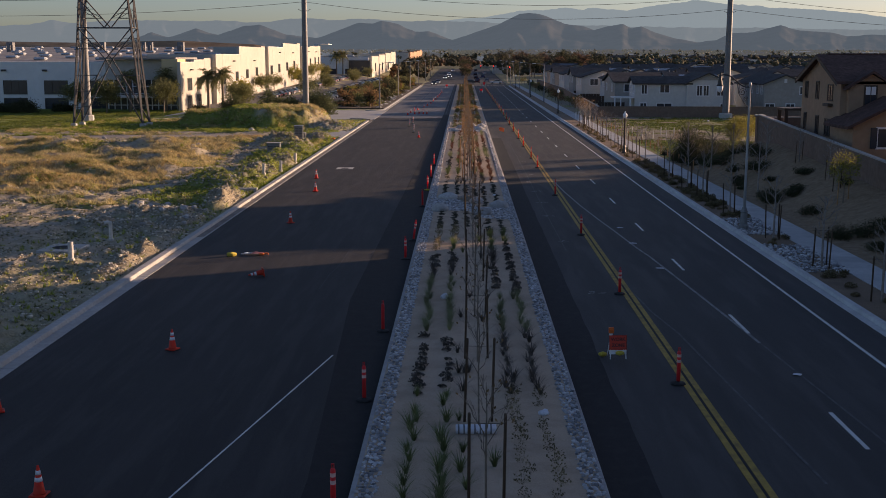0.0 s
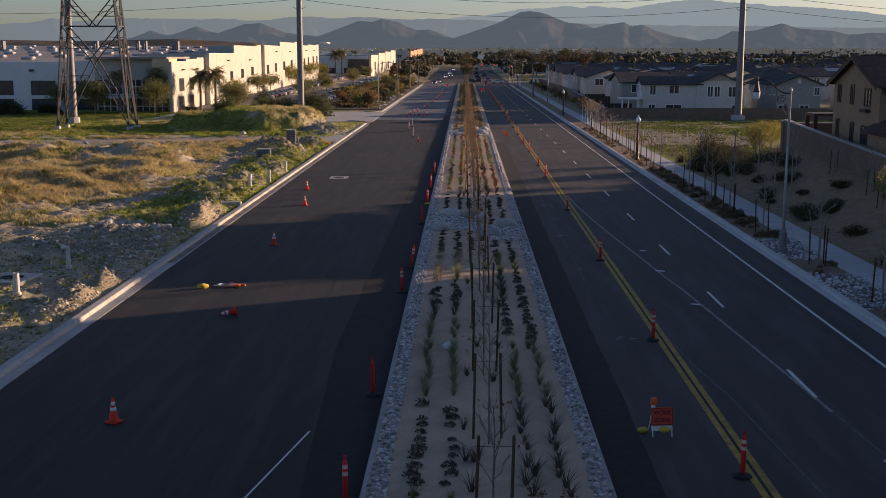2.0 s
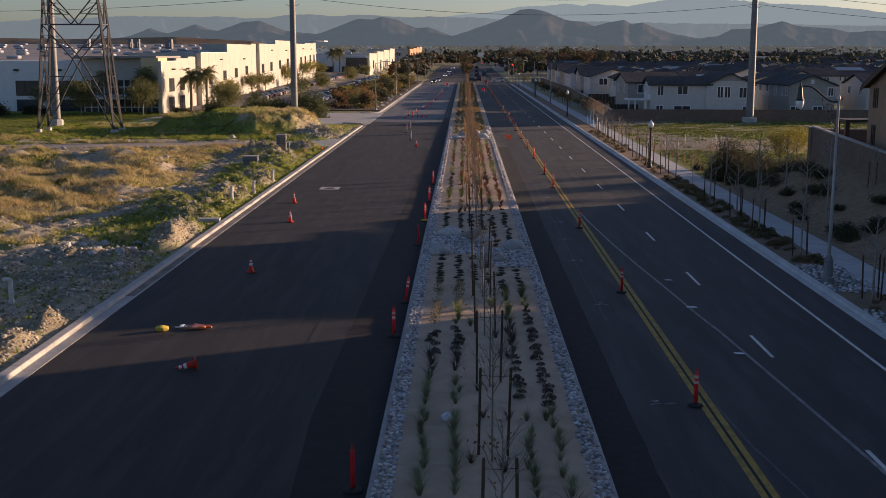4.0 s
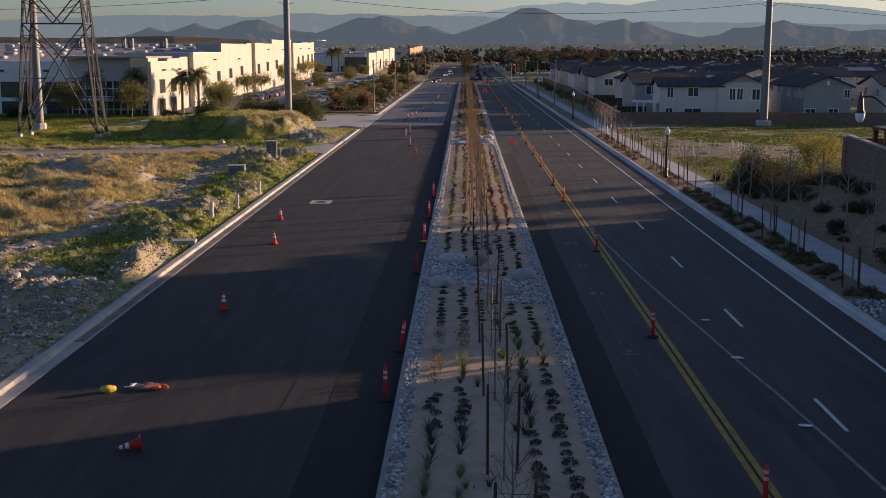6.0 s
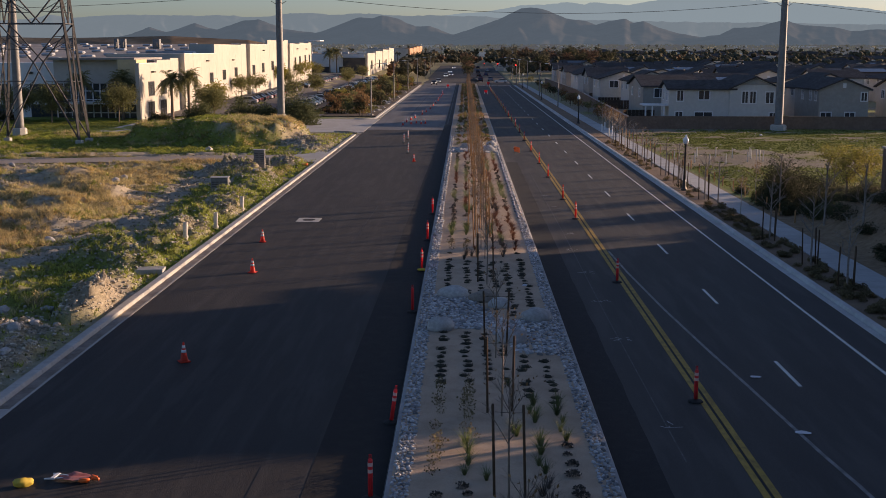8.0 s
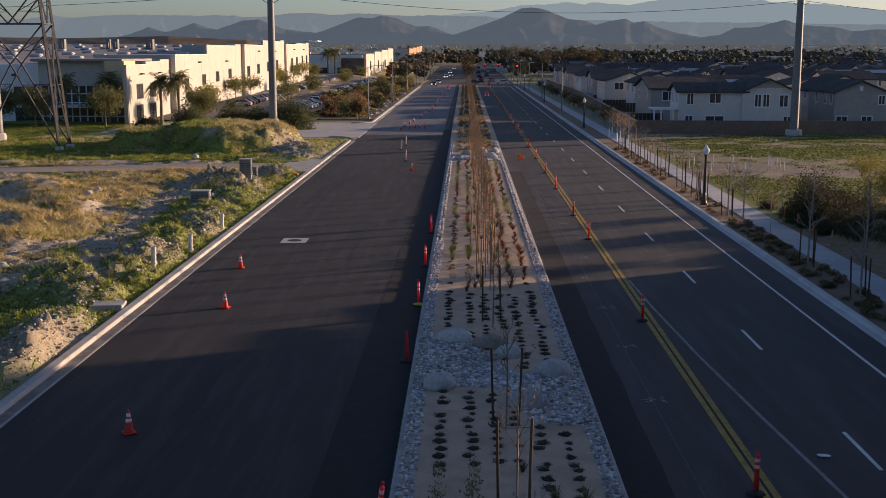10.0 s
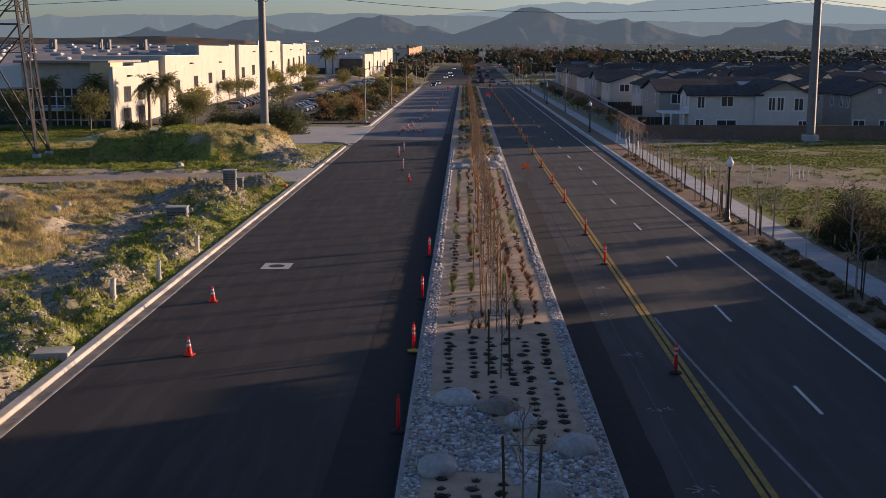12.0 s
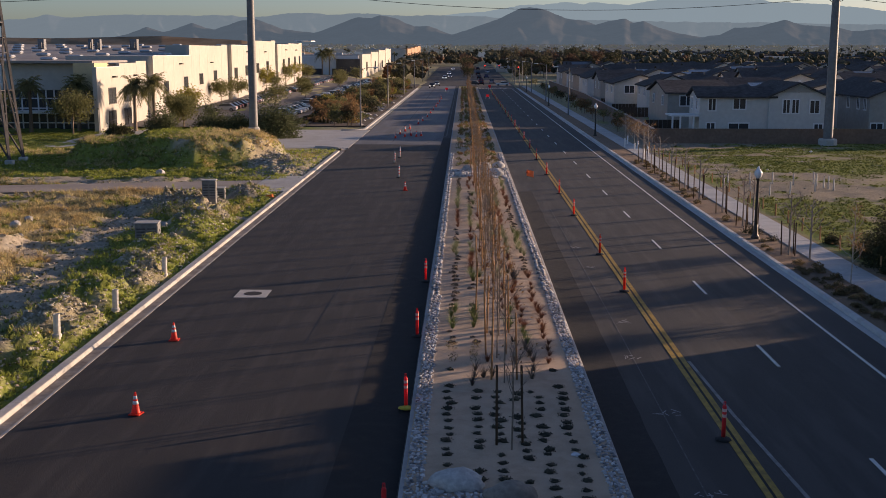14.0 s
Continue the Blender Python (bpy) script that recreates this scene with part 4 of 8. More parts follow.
def warehouse():
    root = thing("warehouse", "long cream two-storey tilt-up warehouse with flat grey roof", "warehouse", at=(0, 0, 0))
    blocks = ((205.0, 229.9, -50.9, 8.85, 9.35, -1.0), (229.9, 287.3, -49.9, 10.35, 12.2, -1.0), (287.3, 342.5, -49.1, 12.4, 13.6, 0.0), (342.5, 386.0, -48.5, 12.9, 13.3, 0.0))
    for y0, y1, xf, za, zb, zbase in blocks:
        g = Geo().box(xf - 14, max(y0, 214.2), zbase, xf, y1, za)
        if y0 < 210:
            g.box(xf - 0.6, y0, zbase, xf, 214.2, za)
        g.box(xf - 0.5, y0 + (y1 - y0) * 0.42, za - 0.1, xf + 0.004, y1 - 0.4, zb)
        g.box(xf - 0.5, y1 - 6, za - 0.1, xf + 0.008, y1, zb + 0.25)
        w = part("wall", g, WHITEWALL, root)
        part("parapet_cap", Geo().box(xf - 0.42, y0 - 0.02, za, xf + 0.05, y0 + (y1 - y0) * 0.42, za + 0.08), PALEWALL, w)
        g2 = Geo()
        for k in range(int((y1 - y0) // 6.4)):
            g2.box(xf + 0.0, y0 + 6.4 * (k + 1) - 0.02, zbase, xf + 0.012, y0 + 6.4 * (k + 1) + 0.02, za)
        part("panel_joint", g2, DARKWALL, w)
        for k in range(2):
            yy = y0 + (y1 - y0) * (0.3 + 0.42 * k)
            part("wall_light", Geo().box(xf, yy - 0.5, za - 1.5, xf + 0.5, yy + 0.5, za - 1.25), DARKMETAL, w)
    for c in (211.6, 219.0):
        window(root, "x", c, 3.72, 5.85, 3.2, -50.9, DARKMETAL, 1, 2)
        window(root, "x", c - 0.3, -0.05, 2.62, 3.2, -50.9, DARKMETAL, 2, 2)
    for c, z in ((237.5, 5.2), (250.9, 5.65), (262.7, 6.0), (274.8, 6.35)):
        window(root, "x", c, z - 0.95, z + 0.95, 2.8, -49.9, DARKMETAL)
    for c, z in ((291.4, 6.55), (303.5, 6.9), (317.0, 7.25), (330.4, 7.6)):
        window(root, "x", c, z - 1.05, z + 1.05, 3.0, -49.1, DARKMETAL)
    for c, z in ((352, 7.9), (361, 8.2), (372, 8.5), (381, 8.6)):
        window(root, "x", c, z - 1.15, z + 1.15, 2.6, -48.5, DARKMETAL)
    part("corner_canopy", Geo().box(-50.5, 384.5, 14.0, -45.5, 394, 14.3), PALEWALL, root, "thin white canopy plate at the far corner")
    part("corner_glazing", Geo().box(-58.0, 386.0, 0.0, -49.4, 393, 13.4), GLASS, root, "dark glazed corner")
    # front wing, facing the lot
    part("wall", Geo().box(-170, 213.0, -1, -66.5, 222, 8.9), PALEWALL, root, "white front wing")
    part("wall", Geo().box(-66.5, 211.0, 5.6, -54.5, 222, 9.35), DARKWALL, root, "taupe panel above the glazed entrance")
    part("wall", Geo().box(-55.2, 208.2, 5.6, -52.2, 214.1, 9.45), YELLOWWALL, root, "ochre corner panel")
    part("entrance_roof", Geo().box(-67.0, 209.2, 9.4, -52.8, 226, 9.75), FLATROOF, root)
    part("canopy", Geo().box(-67.0, 208.8, 2.35, -52.2, 212, 2.75), PALEWALL, root)
    gl = part("curtain_wall", Geo().box(-66.3, 211.4, -1, -52.3, 211.8, 5.6), GLASS, root, "dark glazed entrance")
    g = Geo()
    for i in range(12):
        x = -66.3 + 1.18 * i
        g.box(x - 0.09, 211.25, -1, x + 0.09, 211.42, 5.6)
    for z in (0.9, 3.0, 4.4):
        g.box(-66.3, 211.26, z - 0.08, -52.3, 211.41, z + 0.08)
    part("mullion", g, TRIM, gl)
    for i, c in enumerate((-69.0, -76.7, -84.5, -92.3, -100, -108, -116)):
        window(root, "y", c, 2.9, 5.3, 4.3, 213.0, DARKMETAL, 1, 3)
        window(root, "y", c, -0.6, 2.0, 4.3, 213.0, DARKMETAL, 2, 3)
        part("wall_light", Geo().box(c - 2.4, 212.6, 7.1, c - 1.6, 213, 7.45), DARKMETAL, root)
    # the roof, rising with the site
    roof = part("roof", Geo().add([(-170, 221, 8.8), (-52, 212, 8.8), (-52, 400, 13.0), (-170, 400, 13.2), (-170, 221, 7.8), (-52, 212, 7.8), (-52, 400, 12.0), (-170, 400, 12.2)],
                                  [(0, 1, 2, 3), (7, 6, 5, 4), (0, 4, 5, 1), (1, 5, 6, 2), (2, 6, 7, 3), (3, 7, 4, 0)]), FLATROOF, root)
    rr = random.Random(9)
    me = bevelled(-1.3, -1.0, 0, 1.3, 1.0, 0.55, 0.3).mesh("skylight", SKYLIGHT)
    for j in range(11):
        for i in range(9):
            x, y = -60 - 12 * i + rr.uniform(-1, 1), 228 + 15.5 * j + rr.uniform(-1, 1)
            part("skylight", me, SKYLIGHT, roof, at=pose(x, y, 8.8 + (y - 212) * 0.0223 + 0.02, 1.3, 0, 0))
    for x, y, s in ((-105, 330, 0.8), (-91, 330, 0.7), (-93.2, 331, 0.5), (-82.3, 331, 0.9), (-128, 320, 0.9), (-150, 290, 0.9)):
        u = part("roof_unit", bevelled(x - s, y - s, 8.7 + (y - 212) * 0.0223, x + s, y + s, 8.8 + (y - 212) * 0.0223 + 2.6, 0.08), STEEL, roof)
        part("duct", Geo().box(x - s * 0.4, y - s - 0.4, 9.2 + (y - 212) * 0.0223, x + s * 0.4, y - s, 10.6 + (y - 212) * 0.0223), STEEL, u)


warehouse()


def office(x0, y0, x1, y1, zt, wall, accent, label):
    root = thing("office_building", label, "office building", at=((x0 + x1) / 2, (y0 + y1) / 2, 0))
    ox, oy = (x0 + x1) / 2, (y0 + y1) / 2
    X0, Y0, X1, Y1 = x0 - ox, y0 - oy, x1 - ox, y1 - oy
    part("wall", Geo().box(X0, Y0, -1, X1, Y1, zt), wall, root)
    n = 4
    for k in range(n):
        a = Y0 + (Y1 - Y0) * k / n
        part("wall", Geo().box(X1 - 2, a + 1.0, -1, X1 + 1.2, a + (Y1 - Y0) / n - 2, zt + 0.4 + 0.75 * k), accent, root, "stepped facade panel")
        window(root, "x", a + (Y1 - Y0) / n / 2, zt * 0.45, zt * 0.45 + 3, 5, X1 + 1.2, DARKMETAL, 1, 3)
    for k in range(4):
        c = X0 + (X1 - X0) * (k + 0.5) / 4
        window(root, "y", c, 1.0, 5.2, (X1 - X0) / 6, Y0, DARKMETAL, 2, 3)
    roof = part("roof", Geo().box(X0 + 0.4, Y0 + 0.4, zt, X1 - 2.2, Y1 - 0.4, zt + 0.25), FLATROOF, root)
    rr = random.Random(int(x0 * 7))
    for k in range(10):
        u, v = rr.uniform(X0 + 4, X1 - 6), rr.uniform(Y0 + 5, Y1 - 5)
        part("skylight", Geo().box(u - 1.2, v - 1, zt + 0.25, u + 1.2, v + 1, zt + 0.9), SKYLIGHT, roof)
    return root


main_office = office(-80, 440, -36.7, 595, 9.8, PALEWALL, WHITEWALL, "white stepped office building with dark glass front")
part("curtain_wall", Geo().box(14.0, -78.0, -1, 22.2, -77.4, 8.6), GLASS, main_office, "tall dark glass corner")
office(-62, 740, -36, 950, 12.6, DARKWALL, TERRACOTTA, "terracotta and taupe office building far along the boulevard")
office(-230, 560, -150, 680, 11.0, PALEWALL, PALEWALL, "white warehouse far behind the business park")


# ---- homes ----
def roof_gable(x0, x1, y0, y1, ze, zr, axis, over=0.45, th=0.22):
    """Two sloping slabs with thickness over a box; the ridge runs along axis."""
    g = Geo()
    if axis == "x":
        m = (y0 + y1) / 2
        sl = (zr - ze) / (m - y0)
        a, b = x0 - over, x1 + over
        for s, e in ((-1, y0 - over), (1, y1 + over)):
            z = ze - over * sl
            g.add([(a, e, z), (b, e, z), (b, m, zr), (a, m, zr), (a, e, z + th), (b, e, z + th), (b, m, zr + th), (a, m, zr + th)],
                  [(0, 1, 2, 3), (7, 6, 5, 4), (0, 4, 5, 1), (1, 5, 6, 2), (2, 6, 7, 3), (3, 7, 4, 0)])
    else:
        m = (x0 + x1) / 2
        sl = (zr - ze) / (m - x0)
        a, b = y0 - over, y1 + over
        for s, e in ((-1, x0 - over), (1, x1 + over)):
            z = ze - over * sl
            g.add([(e, a, z), (e, b, z), (m, b, zr), (m, a, zr), (e, a, z + th), (e, b, z + th), (m, b, zr + th), (m, a, zr + th)],
                  [(0, 1, 2, 3), (7, 6, 5, 4), (0, 4, 5, 1), (1, 5, 6, 2), (2, 6, 7, 3), (3, 7, 4, 0)])
    return g


def roof_hip(x0, x1, y0, y1, ze, zr, over=0.45, th=0.2):
    g = Geo()
    a, b, c, d = x0 - over, x1 + over, y0 - over, y1 + over
    if b - a > d - c:
        h = (d - c) / 2
        r0, r1 = (a + h, (c + d) / 2, zr), (b - h, (c + d) / 2, zr)
        g.add([(a, c, ze), (b, c, ze), (b, d, ze), (a, d, ze), r0, r1], [(0, 1, 5, 4), (1, 2, 5), (2, 3, 4, 5), (3, 0, 4)])
    else:
        h = (b - a) / 2
        r0, r1 = ((a + b) / 2, c + h, zr), ((a + b) / 2, d - h, zr)
        g.add([(a, c, ze), (b, c, ze), (b, d, ze), (a, d, ze), r0, r1], [(0, 1, 4), (1, 2, 5, 4), (2, 3, 5), (3, 0, 4, 5)])
    g.box(a, c, ze - th, b, d, ze - 0.002)
    return g


def gable_body(x0, x1, y0, y1, z0, ze, zr, axis):
    g = Geo()
    if axis == "x":
        m = (y0 + y1) / 2
        v = [(x0, y0, z0), (x1, y0, z0), (x1, y1, z0), (x0, y1, z0), (x0, y0, ze), (x1, y0, ze), (x1, y1, ze), (x0, y1, ze), (x0, m, zr), (x1, m, zr)]
        f = [(3, 2, 1, 0), (0, 1, 5, 4), (2, 3, 7, 6), (3, 0, 4, 8, 7), (1, 2, 6, 9, 5), (4, 5, 9, 8), (6, 7, 8, 9)]
    else:
        m = (x0 + x1) / 2
        v = [(x0, y0, z0), (x1, y0, z0), (x1, y1, z0), (x0, y1, z0), (x0, y0, ze), (x1, y0, ze), (x1, y1, ze), (x0, y1, ze), (m, y0, zr), (m, y1, zr)]
        f = [(3, 2, 1, 0), (0, 1, 5, 8, 4), (2, 3, 7, 9, 6), (3, 0, 4, 7), (1, 2, 6, 5), (4, 8, 9, 7), (8, 5, 6, 9)]
    return g.add(v, f)


def home(x, y, w, d, ze, zr, axis, wall, roofmat, label, wins=2, hip=False, base=0.0, solar=False, trim=TRIM, group="tract homes"):
    """A two-storey house centred on x, y."""
    root = thing("house", label, "house", group, (x, y, base))
    x0, x1, y0, y1 = -w / 2, w / 2, -d / 2, d / 2
    if hip:
        part("wall", Geo().box(x0, y0, -0.6, x1, y1, ze), wall, root)
        roof = part("roof", roof_hip(x0, x1, y0, y1, ze + 0.1, zr), roofmat, root)
    else:
        part("wall", gable_body(x0, x1, y0, y1, -0.6, ze, zr - 0.03, axis), wall, root)
        roof = part("roof", roof_gable(x0, x1, y0, y1, ze, zr, axis), roofmat, root)
        if axis == "y":
            part("gable_vent", Geo().box(-0.25, y0 - 0.03, ze + 0.2, 0.25, y0 + 0.02, ze + 0.9), trim, root)
    for i in range(wins):
        c = x0 + w * (i + 0.7) / (wins + 0.4)
        for z in (0.95, 3.7) if wins > 2 else (3.7,):
            window(root, "y", c, z, z + 1.3, 1.15 if i % 2 else 1.7, y0, trim)
    for i in range(2 if wins > 1 else 0):
        c = y0 + d * (0.25 + 0.5 * i)
        window(root, "X", c, 3.7, 4.9, 1.1, x0, trim)
    if solar:
        part("solar_panel", Geo().quad((x0 * 0.7, y0 * 0.75, ze + 0.55 * (zr - ze) * 0.6 + 0.35), (x1 * 0.7, y0 * 0.75, ze + 0.55 * (zr - ze) * 0.6 + 0.35), (x1 * 0.7, y0 * 0.2, zr - 0.25 * (zr - ze) + 0.4), (x0 * 0.7, y0 * 0.2, zr - 0.25 * (zr - ze) + 0.4)), GLASS, roof)
    part("vent_pipe", Geo().lathe([(0.09, 0), (0.09, 0.5), (0.13, 0.5), (0.13, 0.6)], 8, w * 0.2, d * 0.1, (ze + zr) / 2 + 0.2), STEEL, roof)
    return root


# the grey house facing the lot
root = thing("house", "grey stucco two-storey house with white window trim", "house", "tract homes", (38.2, 195.6, 0))
part("wall", gable_body(-8.2, 1.2, 0, 6.5, -0.5, 5.45, 6.5, "x"), STUCCO_G, root)
part("wall", gable_body(0.6, 8.0, -0.35, 13, -0.5, 5.5, 7.15, "y"), STUCCO_G, root)
part("roof", roof_gable(-8.2, 1.2, 0, 6.5, 5.45, 6.5, "x"), ROOF_G, root)
part("roof", roof_gable(0.6, 8.0, -0.35, 13, 5.5, 7.15, "y"), ROOF_G, root)
part("gable_panel", Geo().add([(2.0, -0.39, 6.05), (6.6, -0.39, 6.05), (4.3, -0.39, 7.0)], [(0, 1, 2)]).box(4.2, -0.42, 6.0, 4.4, -0.36, 7.0), STUCCO_T, root)
for c, z0, z1, w in ((-6.6, 3.75, 5.2, 0.85), (-3.1, 3.95, 5.2, 1.5), (-6.7, 0.7, 2.1, 1.0), (-3.1, 0.6, 2.05, 2.5)):
    window(root, "y", c, z0, z1, w, 0, TRIM)
for c, z0, z1, w in ((2.8, 3.45, 5.1, 0.8), (3.95, 3.45, 5.1, 0.8), (6.4, 3.45, 5.0, 1.1), (7.0, 0.7, 2.0, 1.0)):
    window(root, "y", c, z0, z1, w, -0.35, TRIM)
for c in (1.6, 4.6):
    window(root, "X", c, 3.8, 5.2, 0.8, -8.2, TRIM)
pc = part("patio_cover", Geo().box(-11.8, -0.2, 2.95, -8.25, 4.5, 3.15), TRIM, root, "white patio cover")
for px, py in ((-11.6, 0), (-10.6, 0), (-8.9, 0)):
    part("patio_post", Geo().box(px - 0.1, py - 0.1, 0, px + 0.1, py + 0.1, 2.95), TRIM, pc)

second = home(57.1, 206.6, 7.4, 12.6, 5.3, 6.8, "y", STUCCO_T, ROOF_G, "slate grey house with a dark gabled tile roof", 0)
for c, z0, w in ((-2.6, 0.6, 1.5), (1.0, 0.6, 1.4), (3.0, 3.6, 0.8)):
    window(second, "y", c, z0, z0 + 1.2, w, -6.3, TRIM)
for c in (-4.6, -2.0, 2.0):
    window(second, "X", c, 3.6, 5.0, 0.9, -3.7, TRIM)
home(71, 206, 10, 11, 5.4, 6.9, "x", STUCCO_B, ROOF_G, "beige house with a dark tile roof", 3)
home(84, 205, 9.5, 11, 5.4, 7.0, "y", STUCCO_G, ROOF_G, "grey house with a dark gabled roof", 3)
home(97.5, 206, 10, 11, 5.4, 6.9, "x", STUCCO_T, ROOF_G, "taupe house with a dark tile roof", 3)
home(109, 204, 10, 11, 5.4, 7.0, "y", STUCCO_B, ROOF_G, "beige house with a dark tile roof", 3)
rh = random.Random(31)
walls = ((STUCCO_G, "grey"), (STUCCO_T, "taupe"), (STUCCO_B, "beige"))
# first column, ends on to the boulevard: front, west side, width, depth, roof line, wall
for k, (yf, x0, w, d, ax, wi) in enumerate(((209.6, 28.4, 9.0, 15.5, "x", 1), (245, 31.2, 8.6, 11, "y", 0), (259, 27.4, 9.6, 13, "y", 2), (283, 27.8, 9.0, 12, "x", 1), (302, 27.2, 9.0, 12, "y", 0), (321, 28.4, 9.0, 12, "y", 2),
                                              (339, 27.6, 9.0, 12, "x", 1), (357, 28.6, 9.0, 12, "y", 0), (375, 28.0, 9.0, 12, "y", 1), (394, 28.8, 9.0, 12, "x", 2))):
    wm, wnm = walls[wi]
    home(x0 + w / 2, yf + d / 2, w, d, 5.4, 6.9 + 0.2 * (k % 2), ax, wm, ROOF_G, f"{wnm} stucco end house with dark grey roof", 2)
    if k < 5:
        yd = thing("garden_fence", "dark timber fence between neighbouring gardens", "fence", "garden fences", (0, 0, 0))
        for q in range(8):
            part("fence_panel", bevelled(24.6 + 0.035 * (yf - 188) + q * 0.62, yf - 0.05, 0.0, 25.18 + 0.035 * (yf - 188) + q * 0.62, yf + 0.02, 1.7, 0.01), TRIM_DK, yd)
for row in range(16):
    yy = 222 + row * 17.5 + (row // 2) * 7
    for col in range(8):
        xx = 46.5 + col * 14.6 + (col // 2) * 6 + rh.uniform(-1.2, 1.2)
        wm, wnm = walls[rh.randrange(3)]
        if rh.random() < (0.05 if row < 5 else 0.12):
            continue
        ax = "y" if rh.random() < 0.55 else "x"
        home(xx, yy + rh.uniform(-2.5, 2.5), rh.uniform(8.5, 10.5), rh.uniform(9.5, 12), 5.2 + rh.uniform(-0.2, 0.2), rh.uniform(6.5, 7.3), ax, wm, ROOF_G,
             f"{wnm} stucco tract house with dark grey tile roof", 2 if row < 5 else 1, hip=rh.random() < 0.3, solar=rh.random() < 0.15)

# block wall round the estate
def block_wall(name, a, b, z0, z1, t, label, cap=BLOCKCAP, coursing=True):
    """A straight masonry wall from a to b; z0, z1 are (start, end) heights of foot and top."""
    root = thing(name, label, "wall")
    d = Vector((b[0] - a[0], b[1] - a[1]))
    n = max(1, int(d.length / 6))
    o = Vector((-d.y, d.x)).normalized() * t / 2
    for k in range(n):
        u, v = k / n, (k + 1) / n
        p, q = Vector(a) + d * u, Vector(a) + d * v
        pz, qz = z0[0] + (z0[1] - z0[0]) * u, z0[0] + (z0[1] - z0[0]) * v
        pt, qt = z1[0] + (z1[1] - z1[0]) * u, z1[0] + (z1[1] - z1[0]) * v
        vs = [(p.x - o.x, p.y - o.y, pz), (p.x + o.x, p.y + o.y, pz), (q.x + o.x, q.y + o.y, qz), (q.x - o.x, q.y - o.y, qz),
              (p.x - o.x, p.y - o.y, pt), (p.x + o.x, p.y + o.y, pt), (q.x + o.x, q.y + o.y, qt), (q.x - o.x, q.y - o.y, qt)]
        fs = [(3, 2, 1, 0), (4, 5, 6, 7), (0, 1, 5, 4), (1, 2, 6, 5), (2, 3, 7, 6), (3, 0, 4, 7)]
        w = part("wall_panel", Geo().add(vs, fs), BLOCKWALL, root)
        e = o * 1.35
        vs = [(p.x - e.x, p.y - e.y, pt), (p.x + e.x, p.y + e.y, pt), (q.x + e.x, q.y + e.y, qt), (q.x - e.x, q.y - e.y, qt),
              (p.x - e.x, p.y - e.y, pt + 0.09), (p.x + e.x, p.y + e.y, pt + 0.09), (q.x + e.x, q.y + e.y, qt + 0.09), (q.x - e.x, q.y - e.y, qt + 0.09)]
        part("wall_cap", Geo().add(vs, fs), cap, w)
    return root


block_wall("block_wall", (23.1, 188.2), (130, 188.2), (-0.3, -0.3), (1.8, 1.8), 0.25, "brown block wall along the edge of the vacant lot", BLOCKWALL)
block_wall("block_wall", (23.0, 188.35), (27.2, 305), (-0.3, -0.3), (1.8, 1.8), 0.25, "brown block wall behind the pavement planting", BLOCKCAP)
block_wall("block_wall", (27.2, 305.1), (27.6, 420), (-0.3, -0.3), (1.8, 1.9), 0.25, "brown block wall behind the pavement planting", BLOCKCAP)
block_wall("block_wall", (26.5, 14), (26.5, 99.6), (wall_top(14) - 2.6, wall_top(99.6) - 2.6), (wall_top(14) - 0.09, wall_top(99.6) - 0.09), 0.25, "tall brown block wall with pale cap above the planted bank")
block_wall("block_wall", (26.8, 99.9), (48, 99.9), (0.3, 1.5), (4.7, 4.7), 0.25, "brown block wall returning behind the bank", BLOCKCAP)
pil = thing("wall_pillar", "stout block pillar at the corner of the garden wall", "pillar", at=(26.6, 99.9, 2.1))
part("shaft", bevelled(-0.32, -0.32, -0.5, 0.32, 0.32, 2.75, 0.03), BLOCKWALL, pil)
part("cap", bevelled(-0.4, -0.4, 2.75, 0.4, 0.4, 2.87, 0.02), BLOCKCAP, pil)


